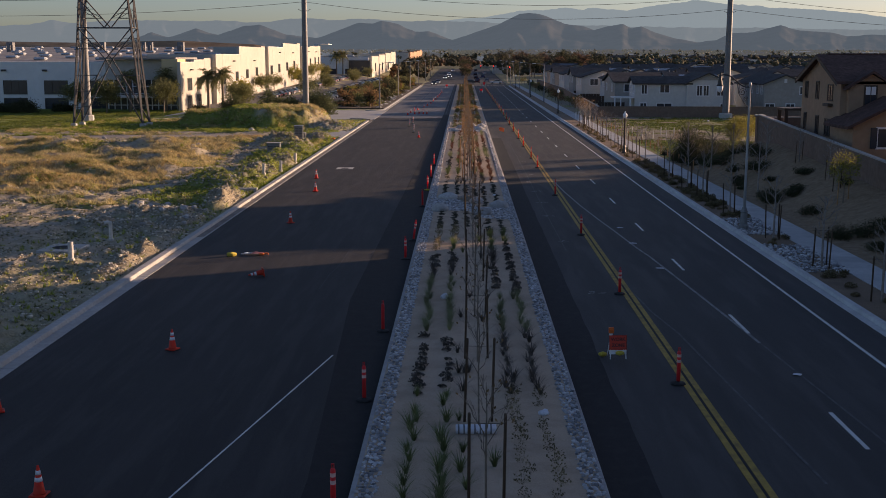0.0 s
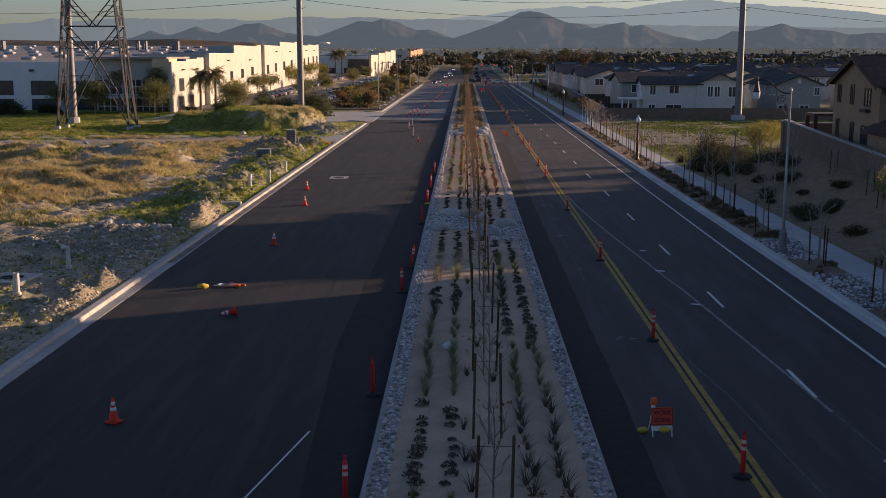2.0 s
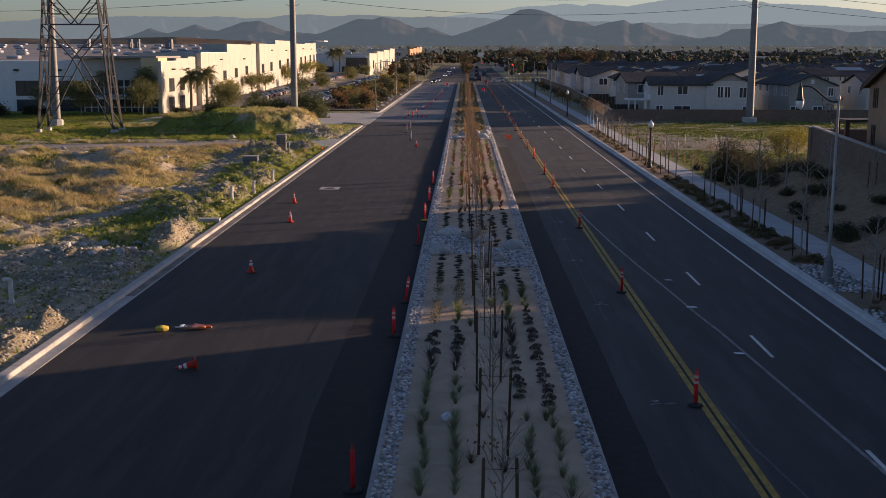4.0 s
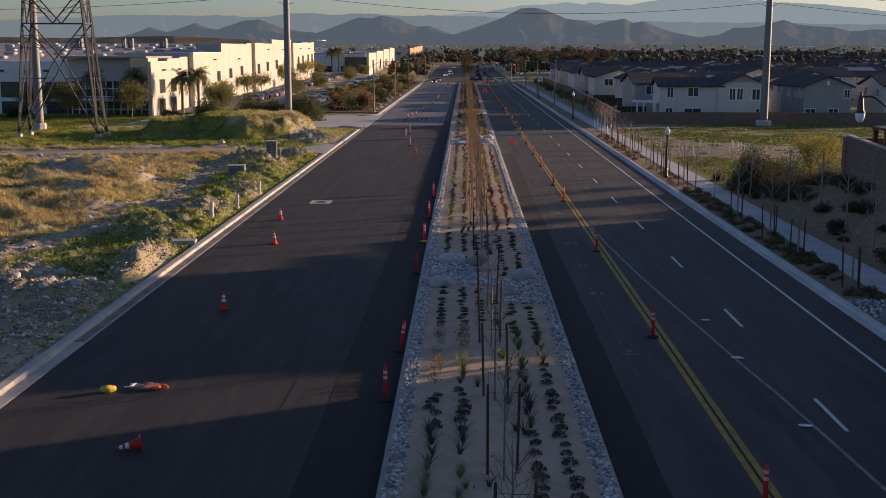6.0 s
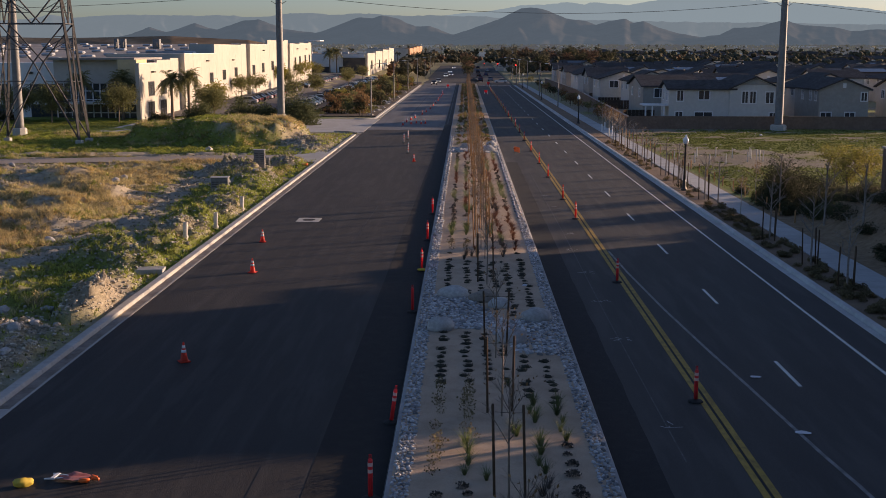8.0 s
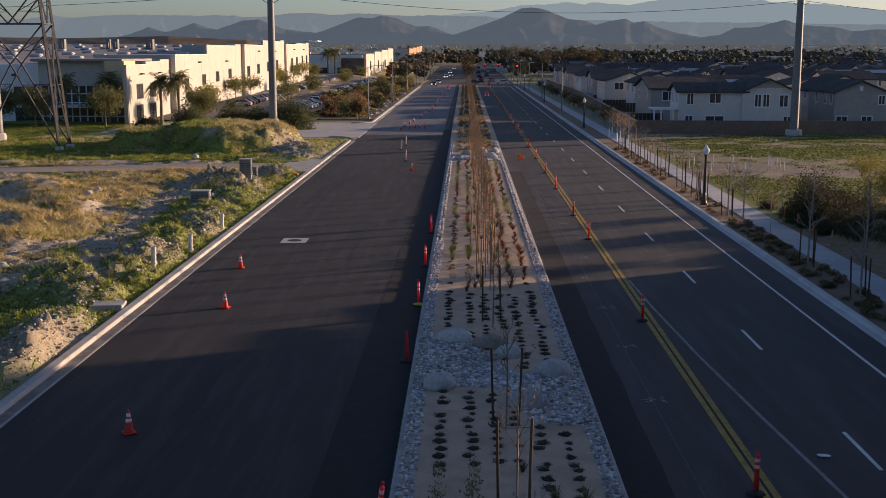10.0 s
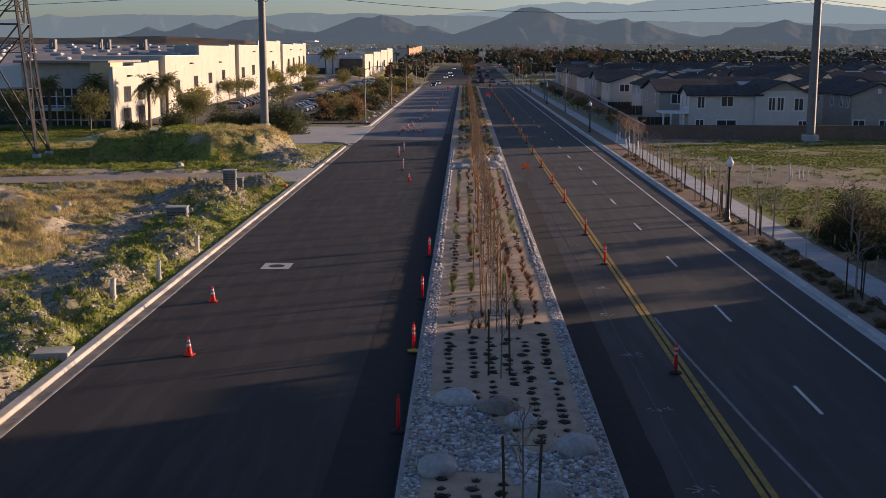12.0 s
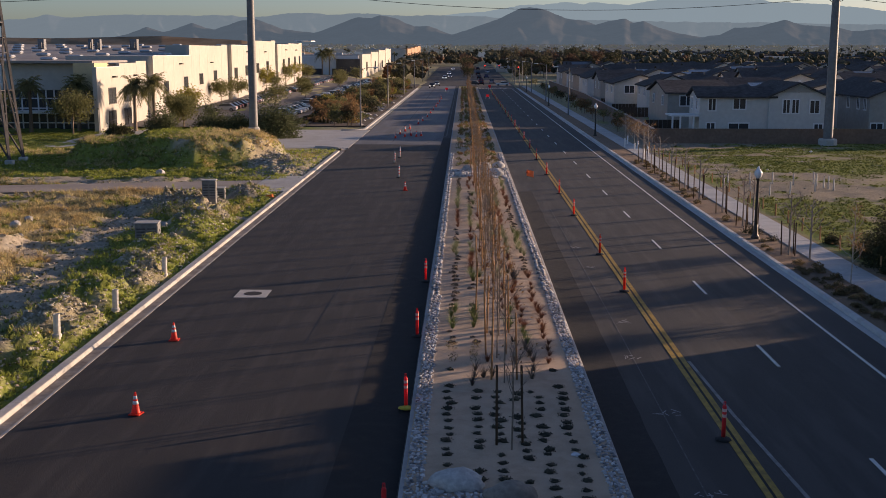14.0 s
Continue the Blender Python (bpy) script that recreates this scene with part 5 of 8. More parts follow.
def tan_house(y, main=True):
    """A tan stucco house on the bank: gable to the road, lower garage roof to the side."""
    root = thing("house", "tan stucco two-storey house with brown tile roof above the bank", "house", "houses on the bank", (28.05, y, 3.42))
    root.scale = (0.934, 0.934, 0.934)
    ze, zr = 5.1, 7.0
    part("wall", gable_body(0, 8.2, -5, 5, -2.5, ze, zr - 0.05, "x"), STUCCO_TAN, root)
    part("roof", roof_gable(0, 8.2, -5, 5, ze, zr, "x", 0.5), ROOF_B, root)
    part("fascia", Geo().add([(-0.52, -5.5, ze - 0.35), (-0.52, 0, zr - 0.12), (-0.52, 5.5, ze - 0.35), (-0.52, 5.5, ze - 0.1), (-0.52, 0, zr + 0.16), (-0.52, -5.5, ze - 0.1),
                              (-0.45, -5.5, ze - 0.35), (-0.45, 0, zr - 0.12), (-0.45, 5.5, ze - 0.35), (-0.45, 5.5, ze - 0.1), (-0.45, 0, zr + 0.16), (-0.45, -5.5, ze - 0.1)],
                             [(0, 1, 4, 5), (1, 2, 3, 4), (5, 4, 10, 11), (4, 3, 9, 10), (0, 6, 7, 1), (1, 7, 8, 2)]), TRIM_DK, root)
    part("wing_wall", gable_body(0.5, 3.8, -5.5, -3, 2.2, 4.75, 5.7, "y"), STUCCO_TAN, root)
    part("wing_roof", roof_gable(0.56, 3.74, -5.5, 0, 4.75, 5.75, "y", 0.44), ROOF_B, root)
    part("garage_wall", gable_body(-0.4, 6.6, -9.5, -5, -2.5, 2.0, 3.75, "y"), STUCCO_TAN, root)
    part("garage_roof", roof_gable(-0.4, 6.6, -9.5, -5.0, 2.0, 3.8, "y", 0.6), ROOF_B, root)
    for k in range(6):
        part("ridge_tile", bevelled(0.4 + 1.4 * k, -0.14, zr + 0.14, 1.75 + 1.4 * k, 0.14, zr + 0.3, 0.05), ROOF_B, root)
    for c, z0, z1, w in ((3.65, 3.65, 4.9, 0.62), (0.7, 3.62, 4.95, 0.68), (-2.6, 3.6, 4.75, 1.1), (3.7, 0.95, 2.25, 0.55), (0.4, 0.8, 2.15, 0.65), (-2.3, 0.8, 2.0, 1.2)):
        window(root, "X", c, z0, z1, w, 0, TRIM_DK)
    part("window_box", bevelled(-0.4, -3.3, 3.1, 0, -1.9, 3.32, 0.04), TRIM_DK, root)
    window(root, "y", 2.15, 3.35, 4.75, 0.85, -5.5, TRIM_DK)
    part("blind", Geo().box(1.76, -5.545, 4.1, 2.54, -5.535, 4.72), TRIM, root, "pale blind half drawn")
    window(root, "y", 2.2, 0.35, 1.7, 1.5, -9.5, TRIM)
    for s in (1.15, 3.25):
        part("shutter", bevelled(s - 0.25, -9.58, 0.25, s + 0.25, -9.5, 1.8, 0.02), GLASS, root, "dark shutter")
    if main:
        pg_ = part("pergola", Geo().box(-0.6, 8.0, 2.25, 2.2, 10.6, 2.45), TRIM_DK, root, "dark timber pergola")
        for px, py in ((-0.4, 8.2), (-0.4, 10.4)):
            part("pergola_post", Geo().box(px - 0.15, py - 0.15, -1.6, px + 0.15, py + 0.15, 2.25), TRIM_DK, pg_)
    return root


tan_house(88.2)


def side_house(x0, x1, y0, y1, ze=5.6, zr=7.35):
    """A neighbouring brown house further along the bank, unseen and added for its shade."""
    yc = (y0 + y1) / 2
    root = thing("house", "unseen brown stucco neighbour house with brown tile roof, added for its shade", "house", "houses on the bank", (x0, yc, max(3.0, wall_top(yc) - 1.9)))
    w, h = x1 - x0, (y1 - y0) / 2
    part("wall", gable_body(0, w, -h, h, -3.5, ze, zr - 0.05, "x"), STUCCO_BR, root)
    part("roof", roof_gable(0, w, -h, h, ze, zr, "x", 0.4), ROOF_B, root)
    for c in (-h * 0.5, h * 0.5):
        for z in (0.5, 3.4):
            window(root, "X", c, z, z + 1.4, 1.2, 0, TRIM_DK)
    return root


# Unseen houses, added and sized so that their shade falls on road and lot.
side_house(45, 55, 95.0, 104.4, 6.2, 8.6)
side_house(36.6, 46, 80.0, 91.0, 3.2, 5.25)
for y0, y1 in ((60.4, 73.2), (47.4, 59.4), (33.5, 45.6), (19.6, 32.4), (5.8, 18.6), (-8, 4.8)):
    side_house(31, 40, y0, y1)


# ---- traffic cones and posts ----
def delineator_meshes():
    tube = Geo().lathe([(0.062, 0.07), (0.062, 0.95), (0.056, 1.0), (0.03, 1.02)], 10)
    ring = Geo().lathe([(0.065, 0.0), (0.065, 0.09)], 10)
    base = Geo().lathe([(0.24, 0.0), (0.24, 0.03), (0.2, 0.06), (0.08, 0.085)], 8)
    handle = Geo().box(-0.035, -0.012, 1.0, -0.015, 0.012, 1.12).box(0.015, -0.012, 1.0, 0.035, 0.012, 1.12).box(-0.035, -0.012, 1.1, 0.035, 0.012, 1.13)
    return tube, ring, base, handle


def delineator(x, y, lean=0.0, bands=2, mat=RED_O, label="red-orange tubular delineator post with white bands on a rubber base", sandbag=False, turn=0.0, band=BAND):
    t, r, b, h = delineator_meshes()
    root = thing("delineator_post", label, "delineator", "delineator posts", (x, y, 0.008), turn)
    part("rubber_base", b, RUBBER, root)
    tilt = pose(0, 0, 0.03, 0, lean, 0)
    tb = part("tube", t, mat, root, smooth=True, at=tilt)
    part("handle", h, mat, tb)
    for i in range(bands):
        part("reflective_band", r, band, tb, at=pose(0, 0, 0.66 + 0.17 * i if bands < 3 else 0.3 + 0.27 * i))
    if sandbag:
        part("sandbag", Geo().add(*lump(ICO2, random.Random(3), 0.26, 0.16, 0.07)), SANDBAG, root, "yellow sandbag", True, pose(0.02, -0.12, 0.08))
    return root


for x, y, lean, bands in ((-2.2, 24.0, 0, 2), (-2.25, 32.2, 0, 2), (-2.3, 40.5, 0, 0), (-2.25, 55.3, 0, 2), (-2.12, 61.0, 8, 2), (-2.15, 75.2, 0, 0), (-2.1, 84.2, 0, 2), (-2.12, 93.3, 0, 2), (-2.14, 104.0, 0, 2)):
    delineator(x, y, lean, bands, sandbag=(y == 84.2), label="red delineator post with a yellow sandbag on its base" if y == 84.2 else "red-orange tubular delineator post by the median kerb" if bands else "plain red tubular delineator post without bands")
for y in (34.1, 47.3, 63.25, 81.6, 102.0, 111.7, 126.7, 138.7, 152.6, 167.3):
    delineator(7.22 + 0.0005 * y, y, 0, 2, ORANGE if y > 85 else RED_O, "orange delineator post beside the double yellow line")
for k in range(14):
    delineator(7.4 - 0.02 * k, 181 + 12.5 * k, 0, 2, RED_O, "small red delineator post far along the yellow line")
for x, y in ((-6.1, 149.6), (-7.1, 169.0), (-7.3, 163.0)):
    delineator(x, y, 3, 3, REFLECT, "white channeliser post with red bands on the new asphalt", band=RED_O)


def cone(x, y, turn=0.0, fallen=False, label="orange traffic cone with two white bands on the asphalt"):
    root = thing("traffic_cone", label, "traffic cone", "traffic cones", (x, y, 0.008 if not fallen else 0.15), turn)
    if fallen:
        root.matrix_basis = pose(x, y, 0.19, 0, 99, turn)
    part("base", bevelled(-0.19, -0.19, 0, 0.19, 0.19, 0.045, 0.015), ORANGE, root)
    c = part("body", Geo().lathe([(0.145, 0.045), (0.135, 0.07), (0.03, 0.70), (0.022, 0.715)], 14), ORANGE, root, smooth=True)

    def r(z):
        return 0.135 + (0.03 - 0.135) * (z - 0.07) / 0.63 + 0.003

    for a, b in ((0.34, 0.44), (0.50, 0.60)):
        part("reflective_band", Geo().lathe([(r(a), a), (r(b), b)], 14), REFLECT, c, smooth=True)
    return root


for x, y in ((-9.04, 24.9), (-9.32, 37.8), (-9.83, 67.4), (-10.44, 83.5), (-11.56, 92.5), (-5.05, 140.5), (-12.5, 30.9)):
    cone(x, y, turn=(x * 70) % 90)
cone(-8.52, 50.9, 200, True, "toppled red traffic cone lying on the asphalt")
for x, y in ((-9.2, 196), (-9.0, 203), (-8.6, 209), (-8.2, 214), (-7.4, 225), (-7.0, 233), (-6.6, 244), (-6.4, 256), (-6.2, 268), (-6.0, 281), (-5.9, 293), (-5.8, 305), (-5.7, 318), (-6.0, 330)):
    cone(x, y, label="small orange cone far along the closed lane")


# ---- temporary signs ----
def lettering(text, size, mat, parent, at, name="lettering"):
    cu = bpy.data.curves.new(name, "FONT")
    cu.body, cu.size, cu.align_x, cu.align_y, cu.extrude = text, size, "CENTER", "CENTER", 0.002
    cu.offset = 0.006
    ob = bpy.data.objects.new("tmp", cu)
    me = bpy.data.meshes.new_from_object(ob)
    bpy.data.objects.remove(ob)
    me.materials.clear()
    me.materials.append(mat)
    return part(name, me, mat, parent, at=at)


def work_zone_sign(x, y):
    root = thing("work_zone_sign", "small red WORK ZONE sign on a folding stand with amber beacon", "road sign", at=(x, y, 0.008), turn=4)
    root.scale = (0.62, 0.62, 0.64)
    stand = part("stand", Geo().tube([(-0.42, -0.12, 0), (-0.40, 0.16, 1.15)], 0.028, 6).tube([(0.42, -0.12, 0), (0.40, 0.16, 1.15)], 0.028, 6)
                 .tube([(-0.42, 0.75, 0), (-0.40, 0.18, 1.12)], 0.024, 6).tube([(0.42, 0.75, 0), (0.40, 0.18, 1.12)], 0.024, 6), WHITEMETAL, root, "white tubular A-frame")
    part("lower_board", bevelled(-0.46, -0.02, 0.24, 0.46, 0.02, 0.46, 0.008), REFLECT, root, at=pose(0, -0.065, 0, -13, 0, 0))
    panel = part("panel", bevelled(-0.48, -0.02, -0.38, 0.48, 0.02, 0.38, 0.008), SIGN_R, root, "red sign panel", at=pose(0, 0.035, 0.86, -13, 0, 0))
    lettering("WORK", 0.25, TEXTBAR, panel, pose(0, -0.026, 0.15, 90, 0, 0))
    lettering("ZONE", 0.25, TEXTBAR, panel, pose(0, -0.026, -0.16, 90, 0, 0))
    part("border", Geo().box(-0.46, -0.024, 0.33, 0.46, -0.021, 0.35).box(-0.46, -0.024, -0.35, 0.46, -0.021, -0.33).box(-0.46, -0.024, -0.33, -0.44, -0.021, 0.33).box(0.44, -0.024, -0.33, 0.46, -0.021, 0.33), TEXTBAR, panel)
    bc = part("beacon", bevelled(-0.14, -0.08, 0, 0.14, 0.08, 0.32, 0.03), SIGN_O, root, "amber warning beacon", at=pose(-0.36, 0.16, 1.32))
    part("lens", Geo().lathe([(0.10, 0), (0.09, 0.03), (0.04, 0.05)], 12), SIGN_O, bc, at=pose(0, -0.08, 0.17, 90, 0, 0))
    part("battery_case", bevelled(-0.09, -0.06, 0, 0.09, 0.06, 0.14, 0.02), WHITEMETAL, root, at=pose(-0.38, 0.16, 1.18))
    for sx, sy, sz in ((0.08, -0.14, 0.33), (-0.72, 0.5, 0.12)):
        part("sandbag", Geo().add(*lump(ICO2, random.Random(int(sx * 100)), 0.24, 0.15, 0.13)), SANDBAG, root, "yellow sandbag", True, pose(sx, sy, sz))
    return root


work_zone_sign(5.78, 37.0)

fs = thing("fallen_sign", "collapsed red roll-up road sign with orange flags lying flat", "road sign", at=(-9.95, 56.4, 0.01), turn=-8)
fs.scale = (0.68, 0.7, 0.85)
g = Geo()
for i in range(9):
    for j in range(7):
        u, v = i / 8, j / 6
        w = 0.42 * (1 - abs(u - 0.55) * 0.9)
        g.v.append((-0.5 + 1.15 * u, (v - 0.5) * 2 * w, 0.07 + 0.05 * noise.noise(Vector((u * 4, v * 4, 1))) + 0.05 * math.sin(u * 3)))
for i in range(8):
    for j in range(6):
        g.f.append((i * 7 + j, (i + 1) * 7 + j, (i + 1) * 7 + j + 1, i * 7 + j + 1))
part("sign_sheet", g, SIGN_BACK, fs, "crumpled red vinyl sheet", True)
part("stand_leg", Geo().tube([(-1.0, -0.25, 0.05), (-0.2, -0.1, 0.08)], 0.03, 6), WHITEMETAL, fs)
part("stand_leg", Geo().tube([(-0.9, 0.28, 0.05), (-0.2, 0.1, 0.08)], 0.03, 6), WHITEMETAL, fs)
part("stand_bar", bevelled(-0.75, -0.25, 0.04, -0.6, 0.26, 0.1, 0.01), REFLECT, fs)
for fy, fx in ((-0.25, 0.62), (0.05, 0.85)):
    part("flag", Geo().add(*lump(ICO2, random.Random(int(fx * 50)), 0.22, 0.10, 0.07, 0.5)), SIGN_O, fs, "orange cloth flag", True, pose(fx, fy, 0.09, 0, 0, 30 if fy < 0 else -20))
tagged(new("sandbag", Geo().add(*lump(ICO3, random.Random(5), 0.26, 0.17, 0.12, 0.25)).mesh("sandbag", SANDBAG, True)), "slumped yellow sandbag on the new asphalt", "sandbag").matrix_basis = pose(-11.05, 55.95, 0.1, 0, 0, 30)

rs = thing("roll_up_sign", "tilted blank orange diamond road sign seen from behind", "road sign", at=(5.62, 149.7, 0.0), turn=12)
rs.scale = (0.6, 0.6, 0.6)
part("panel", bevelled(-0.55, -0.015, -0.55, 0.55, 0.015, 0.55, 0.01), SIGN_O, rs, at=pose(0, 0, 0.72, -38, 14, 0))
part("stand", Geo().tube([(-0.6, -0.4, 0), (0, 0.1, 0.6), (0.6, -0.4, 0)], 0.025, 6).tube([(-0.5, 0.6, 0), (0, 0.1, 0.6), (0.5, 0.6, 0)], 0.025, 6), DARKMETAL, rs)
part("flag", Geo().add(*lump(ICO2, random.Random(8), 0.25, 0.08, 0.14, 0.4)), SIGN_O, rs, "orange flag", True, pose(-0.45, -0.1, 0.95))
for x, y, h in ((5.4, 322, 1.0), (-5.2, 372, 1.0), (7.3, 384, 1.5)):
    b = thing("barricade", "far orange and white lane closure barricade", "barricade", at=(x, y, 0))
    part("board", bevelled(-0.4, -0.03, h * 0.4, 0.4, 0.03, h, 0.01), RED_O, b)
    part("foot", Geo().tube([(-0.4, -0.4, 0), (-0.36, 0, h * 0.6)], 0.04, 5).tube([(0.4, -0.4, 0), (0.36, 0, h * 0.6)], 0.04, 5).tube([(-0.4, 0.4, 0), (-0.36, 0, h * 0.6)], 0.04, 5).tube([(0.4, 0.4, 0), (0.36, 0, h * 0.6)], 0.04, 5), WHITEMETAL, b)
for x, y in ((-8.1, 198.5), (-7.4, 200.5), (-6.6, 199.0), (-6.0, 200.0)):
    cone(x, y, label="small cone at the paving joint")

# ---- manholes, covers ----
mh = thing("manhole", "iron manhole cover in a square pale concrete collar", "manhole", at=(-10.08, 101.05, 0))
part("collar", bevelled(-0.75, -0.85, 0.004, 0.75, 0.85, 0.014, 0.004), CONCRETE, mh)
part("cover", Geo().lathe([(0.42, 0.015), (0.42, 0.02), (0.36, 0.024), (0.34, 0.02)], 24), ASPHALT, mh, "dark iron cover")
sl = thing("concrete_slab", "square concrete vault slab with a dark round opening in the dirt", "slab", at=(-20.0, 57.2, 0.1), turn=-5)
part("slab", bevelled(-0.95, -1.1, -0.2, 0.95, 1.1, 0.1, 0.02), CONCRETE, sl)
part("opening", Geo().lathe([(0.55, 0.101), (0.55, 0.106), (0.5, 0.104)], 24), BLACKPAINT, sl)


# ---- lamps ----
def street_lamp(x, y):
    root = thing("street_lamp", "ornate grey street lamp with a curved arm and hanging lantern", "street lamp", at=(x, y, 0.1))
    part("base", Geo().lathe([(0.29, -0.1), (0.29, 0.22), (0.21, 0.3), (0.19, 0.95), (0.23, 1.0), (0.17, 1.08), (0.12, 1.25)], 12), BOXGREY, root, "fluted grey base")
    part("post", Geo().lathe([(0.085, 1.1), (0.068, 4), (0.055, 8.2), (0.08, 8.25), (0.08, 8.35), (0.02, 8.45)], 12), LAMPSTEEL, root, smooth=True)
    pts = []
    for i in range(15):
        u = i / 14
        pts.append((-1.71 * u, 0, 8.15 + 0.70 * smooth01(0.12, 0.82, u) - 0.03 * u * u))
    part("arm", Geo().tube(pts, 0.04, 8), DARKMETAL, root, smooth=True)
    g = Geo()
    for cx, cz, r0, turns in ((-0.42, 7.86, 0.22, 1.7), (-0.22, 7.48, 0.13, 1.5)):
        pp = [(cx + r0 * (1 - 0.75 * k / 20) * math.cos(k / 20 * turns * 6.28), 0, cz + r0 * (1 - 0.75 * k / 20) * math.sin(k / 20 * turns * 6.28)) for k in range(21)]
        g.tube(pp, 0.02, 6)
    g.tube([(-0.1, 0, 6.95), (-0.3, 0, 7.25), (-0.62, 0, 7.75), (-0.72, 0, 8.3)], 0.022, 6)
    part("scrollwork", g, DARKMETAL, root)
    lan = part("lantern", Geo().lathe([(0.03, 9.0), (0.05, 8.86), (0.09, 8.8), (0.10, 8.55), (0.13, 8.4), (0.135, 8.3), (0.19, 8.24), (0.20, 8.2)], 12, -1.71), DARKMETAL, root, "dark lantern hood", True)
    part("globe", Geo().lathe([(0.02, 7.83), (0.09, 7.86), (0.15, 7.95), (0.18, 8.08), (0.18, 8.2)], 14, -1.71), GLOBE, lan, "white teardrop globe", True)
    return root


street_lamp(16.87, 65.3)


def globe_lamp(x, y):
    root = thing("globe_lamp", "dark post-top lamp with a white acorn globe", "street lamp", "globe lamps", (x, y, 0.1))
    part("base", Geo().lathe([(0.26, -0.1), (0.26, 0.12), (0.2, 0.16), (0.15, 0.3), (0.13, 0.7), (0.10, 0.85)], 10), DARKMETAL, root, "flared cast base")
    part("post", Geo().lathe([(0.1, 0.8), (0.085, 2.2), (0.07, 3.5), (0.12, 3.55), (0.12, 3.62)], 10), DARKMETAL, root, smooth=True)
    part("globe", Geo().lathe([(0.1, 3.62), (0.2, 3.72), (0.24, 3.88), (0.22, 4.02), (0.13, 4.14), (0.1, 4.18), (0.05, 4.32), (0.01, 4.36)], 14), GLOBE, root, "white acorn globe", True)
    return root


for y in (116.9, 200.0, 283, 366):
    globe_lamp(17.2, y)


def cobra_lamp(x, y, s, h=9.0):
    root = thing("street_lamp", "plain tapered street light pole with a short arm", "street lamp", "street lights along the boulevard", (x, y, 0.05))
    part("pole", Geo().lathe([(0.13, 0), (0.12, 1), (0.07, h)], 8), STEEL, root, smooth=True)
    arm = part("arm", Geo().tube([(0, 0, h - 0.3), (s * 1.0, 0, h + 0.15), (s * 2.0, 0, h + 0.2)], 0.045, 6), STEEL, root)
    part("luminaire", bevelled(s * 2.3 - 0.4, -0.13, h + 0.1, s * 2.3 + 0.4, 0.13, h + 0.26, 0.04), WHITEMETAL, arm, "pale luminaire head")
    return root


for y in (216.5, 277, 338, 399, 470, 540):
    cobra_lamp(-15.6, y, 1, 8.6)
for y in (250, 305, 360, 410, 480):
    cobra_lamp(18.2, y, -1, 8.3)


# ---- things on the vacant lot ----
def pipe_stub(x, y, h, r, label, bent=False, lean=0):
    z = land(x, y)
    root = thing("standpipe", label, "pipe", "standpipes", (x, y, z), 0)
    part("pipe", Geo().lathe([(r, -0.3), (r, h), (r * 0.82, h), (r * 0.82, h - 0.05)], 12), PVC, root, smooth=False, at=pose(0, 0, 0, 0, lean, 0))
    if bent:
        part("elbow", Geo().tube([(0, 0, h - 0.05), (0.02, 0, h + 0.03), (-0.12, 0, h + 0.06), (-0.3, 0, h + 0.04)], r * 0.98, 10), PVC, root)
    part("collar", Geo().lathe([(r * 1.35, 0.02), (r * 1.35, 0.12), (r, 0.14)], 12), PVC, root)
    return root


pipe_stub(-18.4, 53.8, 0.95, 0.13, "dusty white standpipe in the dirt beside a slab")
pipe_stub(-18.5, 60.3, 0.95, 0.10, "bent white standpipe in the dirt", True)
for x, y, h in ((-15.1, 104.4, 0.95), (-15.25, 97.0, 0.95), (-15.7, 91.3, 0.9)):
    pipe_stub(x, y, h, 0.13, "pale round marker post by the kerb", lean=2)


def utility_box(x, y, w, d, h, label):
    root = thing("utility_cabinet", label, "utility box", at=(x, y, land(x, y)), turn=6)
    part("body", bevelled(-w / 2, -d / 2, -0.3, w / 2, d / 2, h, 0.03), BOXGREY, root)
    part("top", bevelled(-w / 2 - 0.06, -d / 2 - 0.06, h, w / 2 + 0.06, d / 2 + 0.06, h + 0.06, 0.015), CONCRETE, root, "pale flat lid")
    g = Geo()
    n = max(3, int(h / 0.22))
    for s in (-1, 1):
        for k in range(n):
            z = 0.1 + (h - 0.25) * k / n
            g.box(s * w * 0.24 - w * 0.19, -d / 2 - 0.02, z, s * w * 0.24 + w * 0.19, -d / 2 + 0.01, z + 0.06)
    part("louvre", g, TOWERSTEEL, root)
    dr = part("door", bevelled(w / 2 - 0.005, -d / 2 + 0.05, 0.08, w / 2 + 0.03, d / 2 - 0.05, h - 0.1, 0.01), BOXGREY, root)
    part("handle", Geo().box(w / 2 + 0.03, -0.02, h * 0.45, w / 2 + 0.07, 0.02, h * 0.6), DARKMETAL, dr)
    return root


utility_box(-18.85, 114.9, 1.3, 1.0, 0.95, "grey louvred utility cabinet with a flat lid in the weeds")
utility_box(-18.3, 128.7, 0.95, 0.7, 1.35, "tall grey utility cabinet near the service path")
utility_box(-18.9, 133.5, 1.3, 0.8, 0.9, "low grey utility cabinet near the service path")
sp = thing("spillway", "small concrete pad behind the kerb in the weeds", "concrete pad", at=(-15.35, 83.2, 0.12), turn=8)
part("pad", bevelled(-0.75, -0.6, -0.3, 0.6, 0.6, 0.12, 0.03), CONCRETE, sp)
part("lip", bevelled(-0.75, -0.7, -0.3, 0.6, -0.6, 0.2, 0.02), CONCRETE, sp)
tagged(new("cloth", Geo().add(*lump(ICO2, random.Random(6), 0.45, 0.2, 0.12, 0.5)).mesh("cloth", SIGN_R, True)), "scrap of red cloth lying in the weeds", "cloth").matrix_basis = pose(-18.2, 96.4, land(-18.2, 96.4) + 0.03)
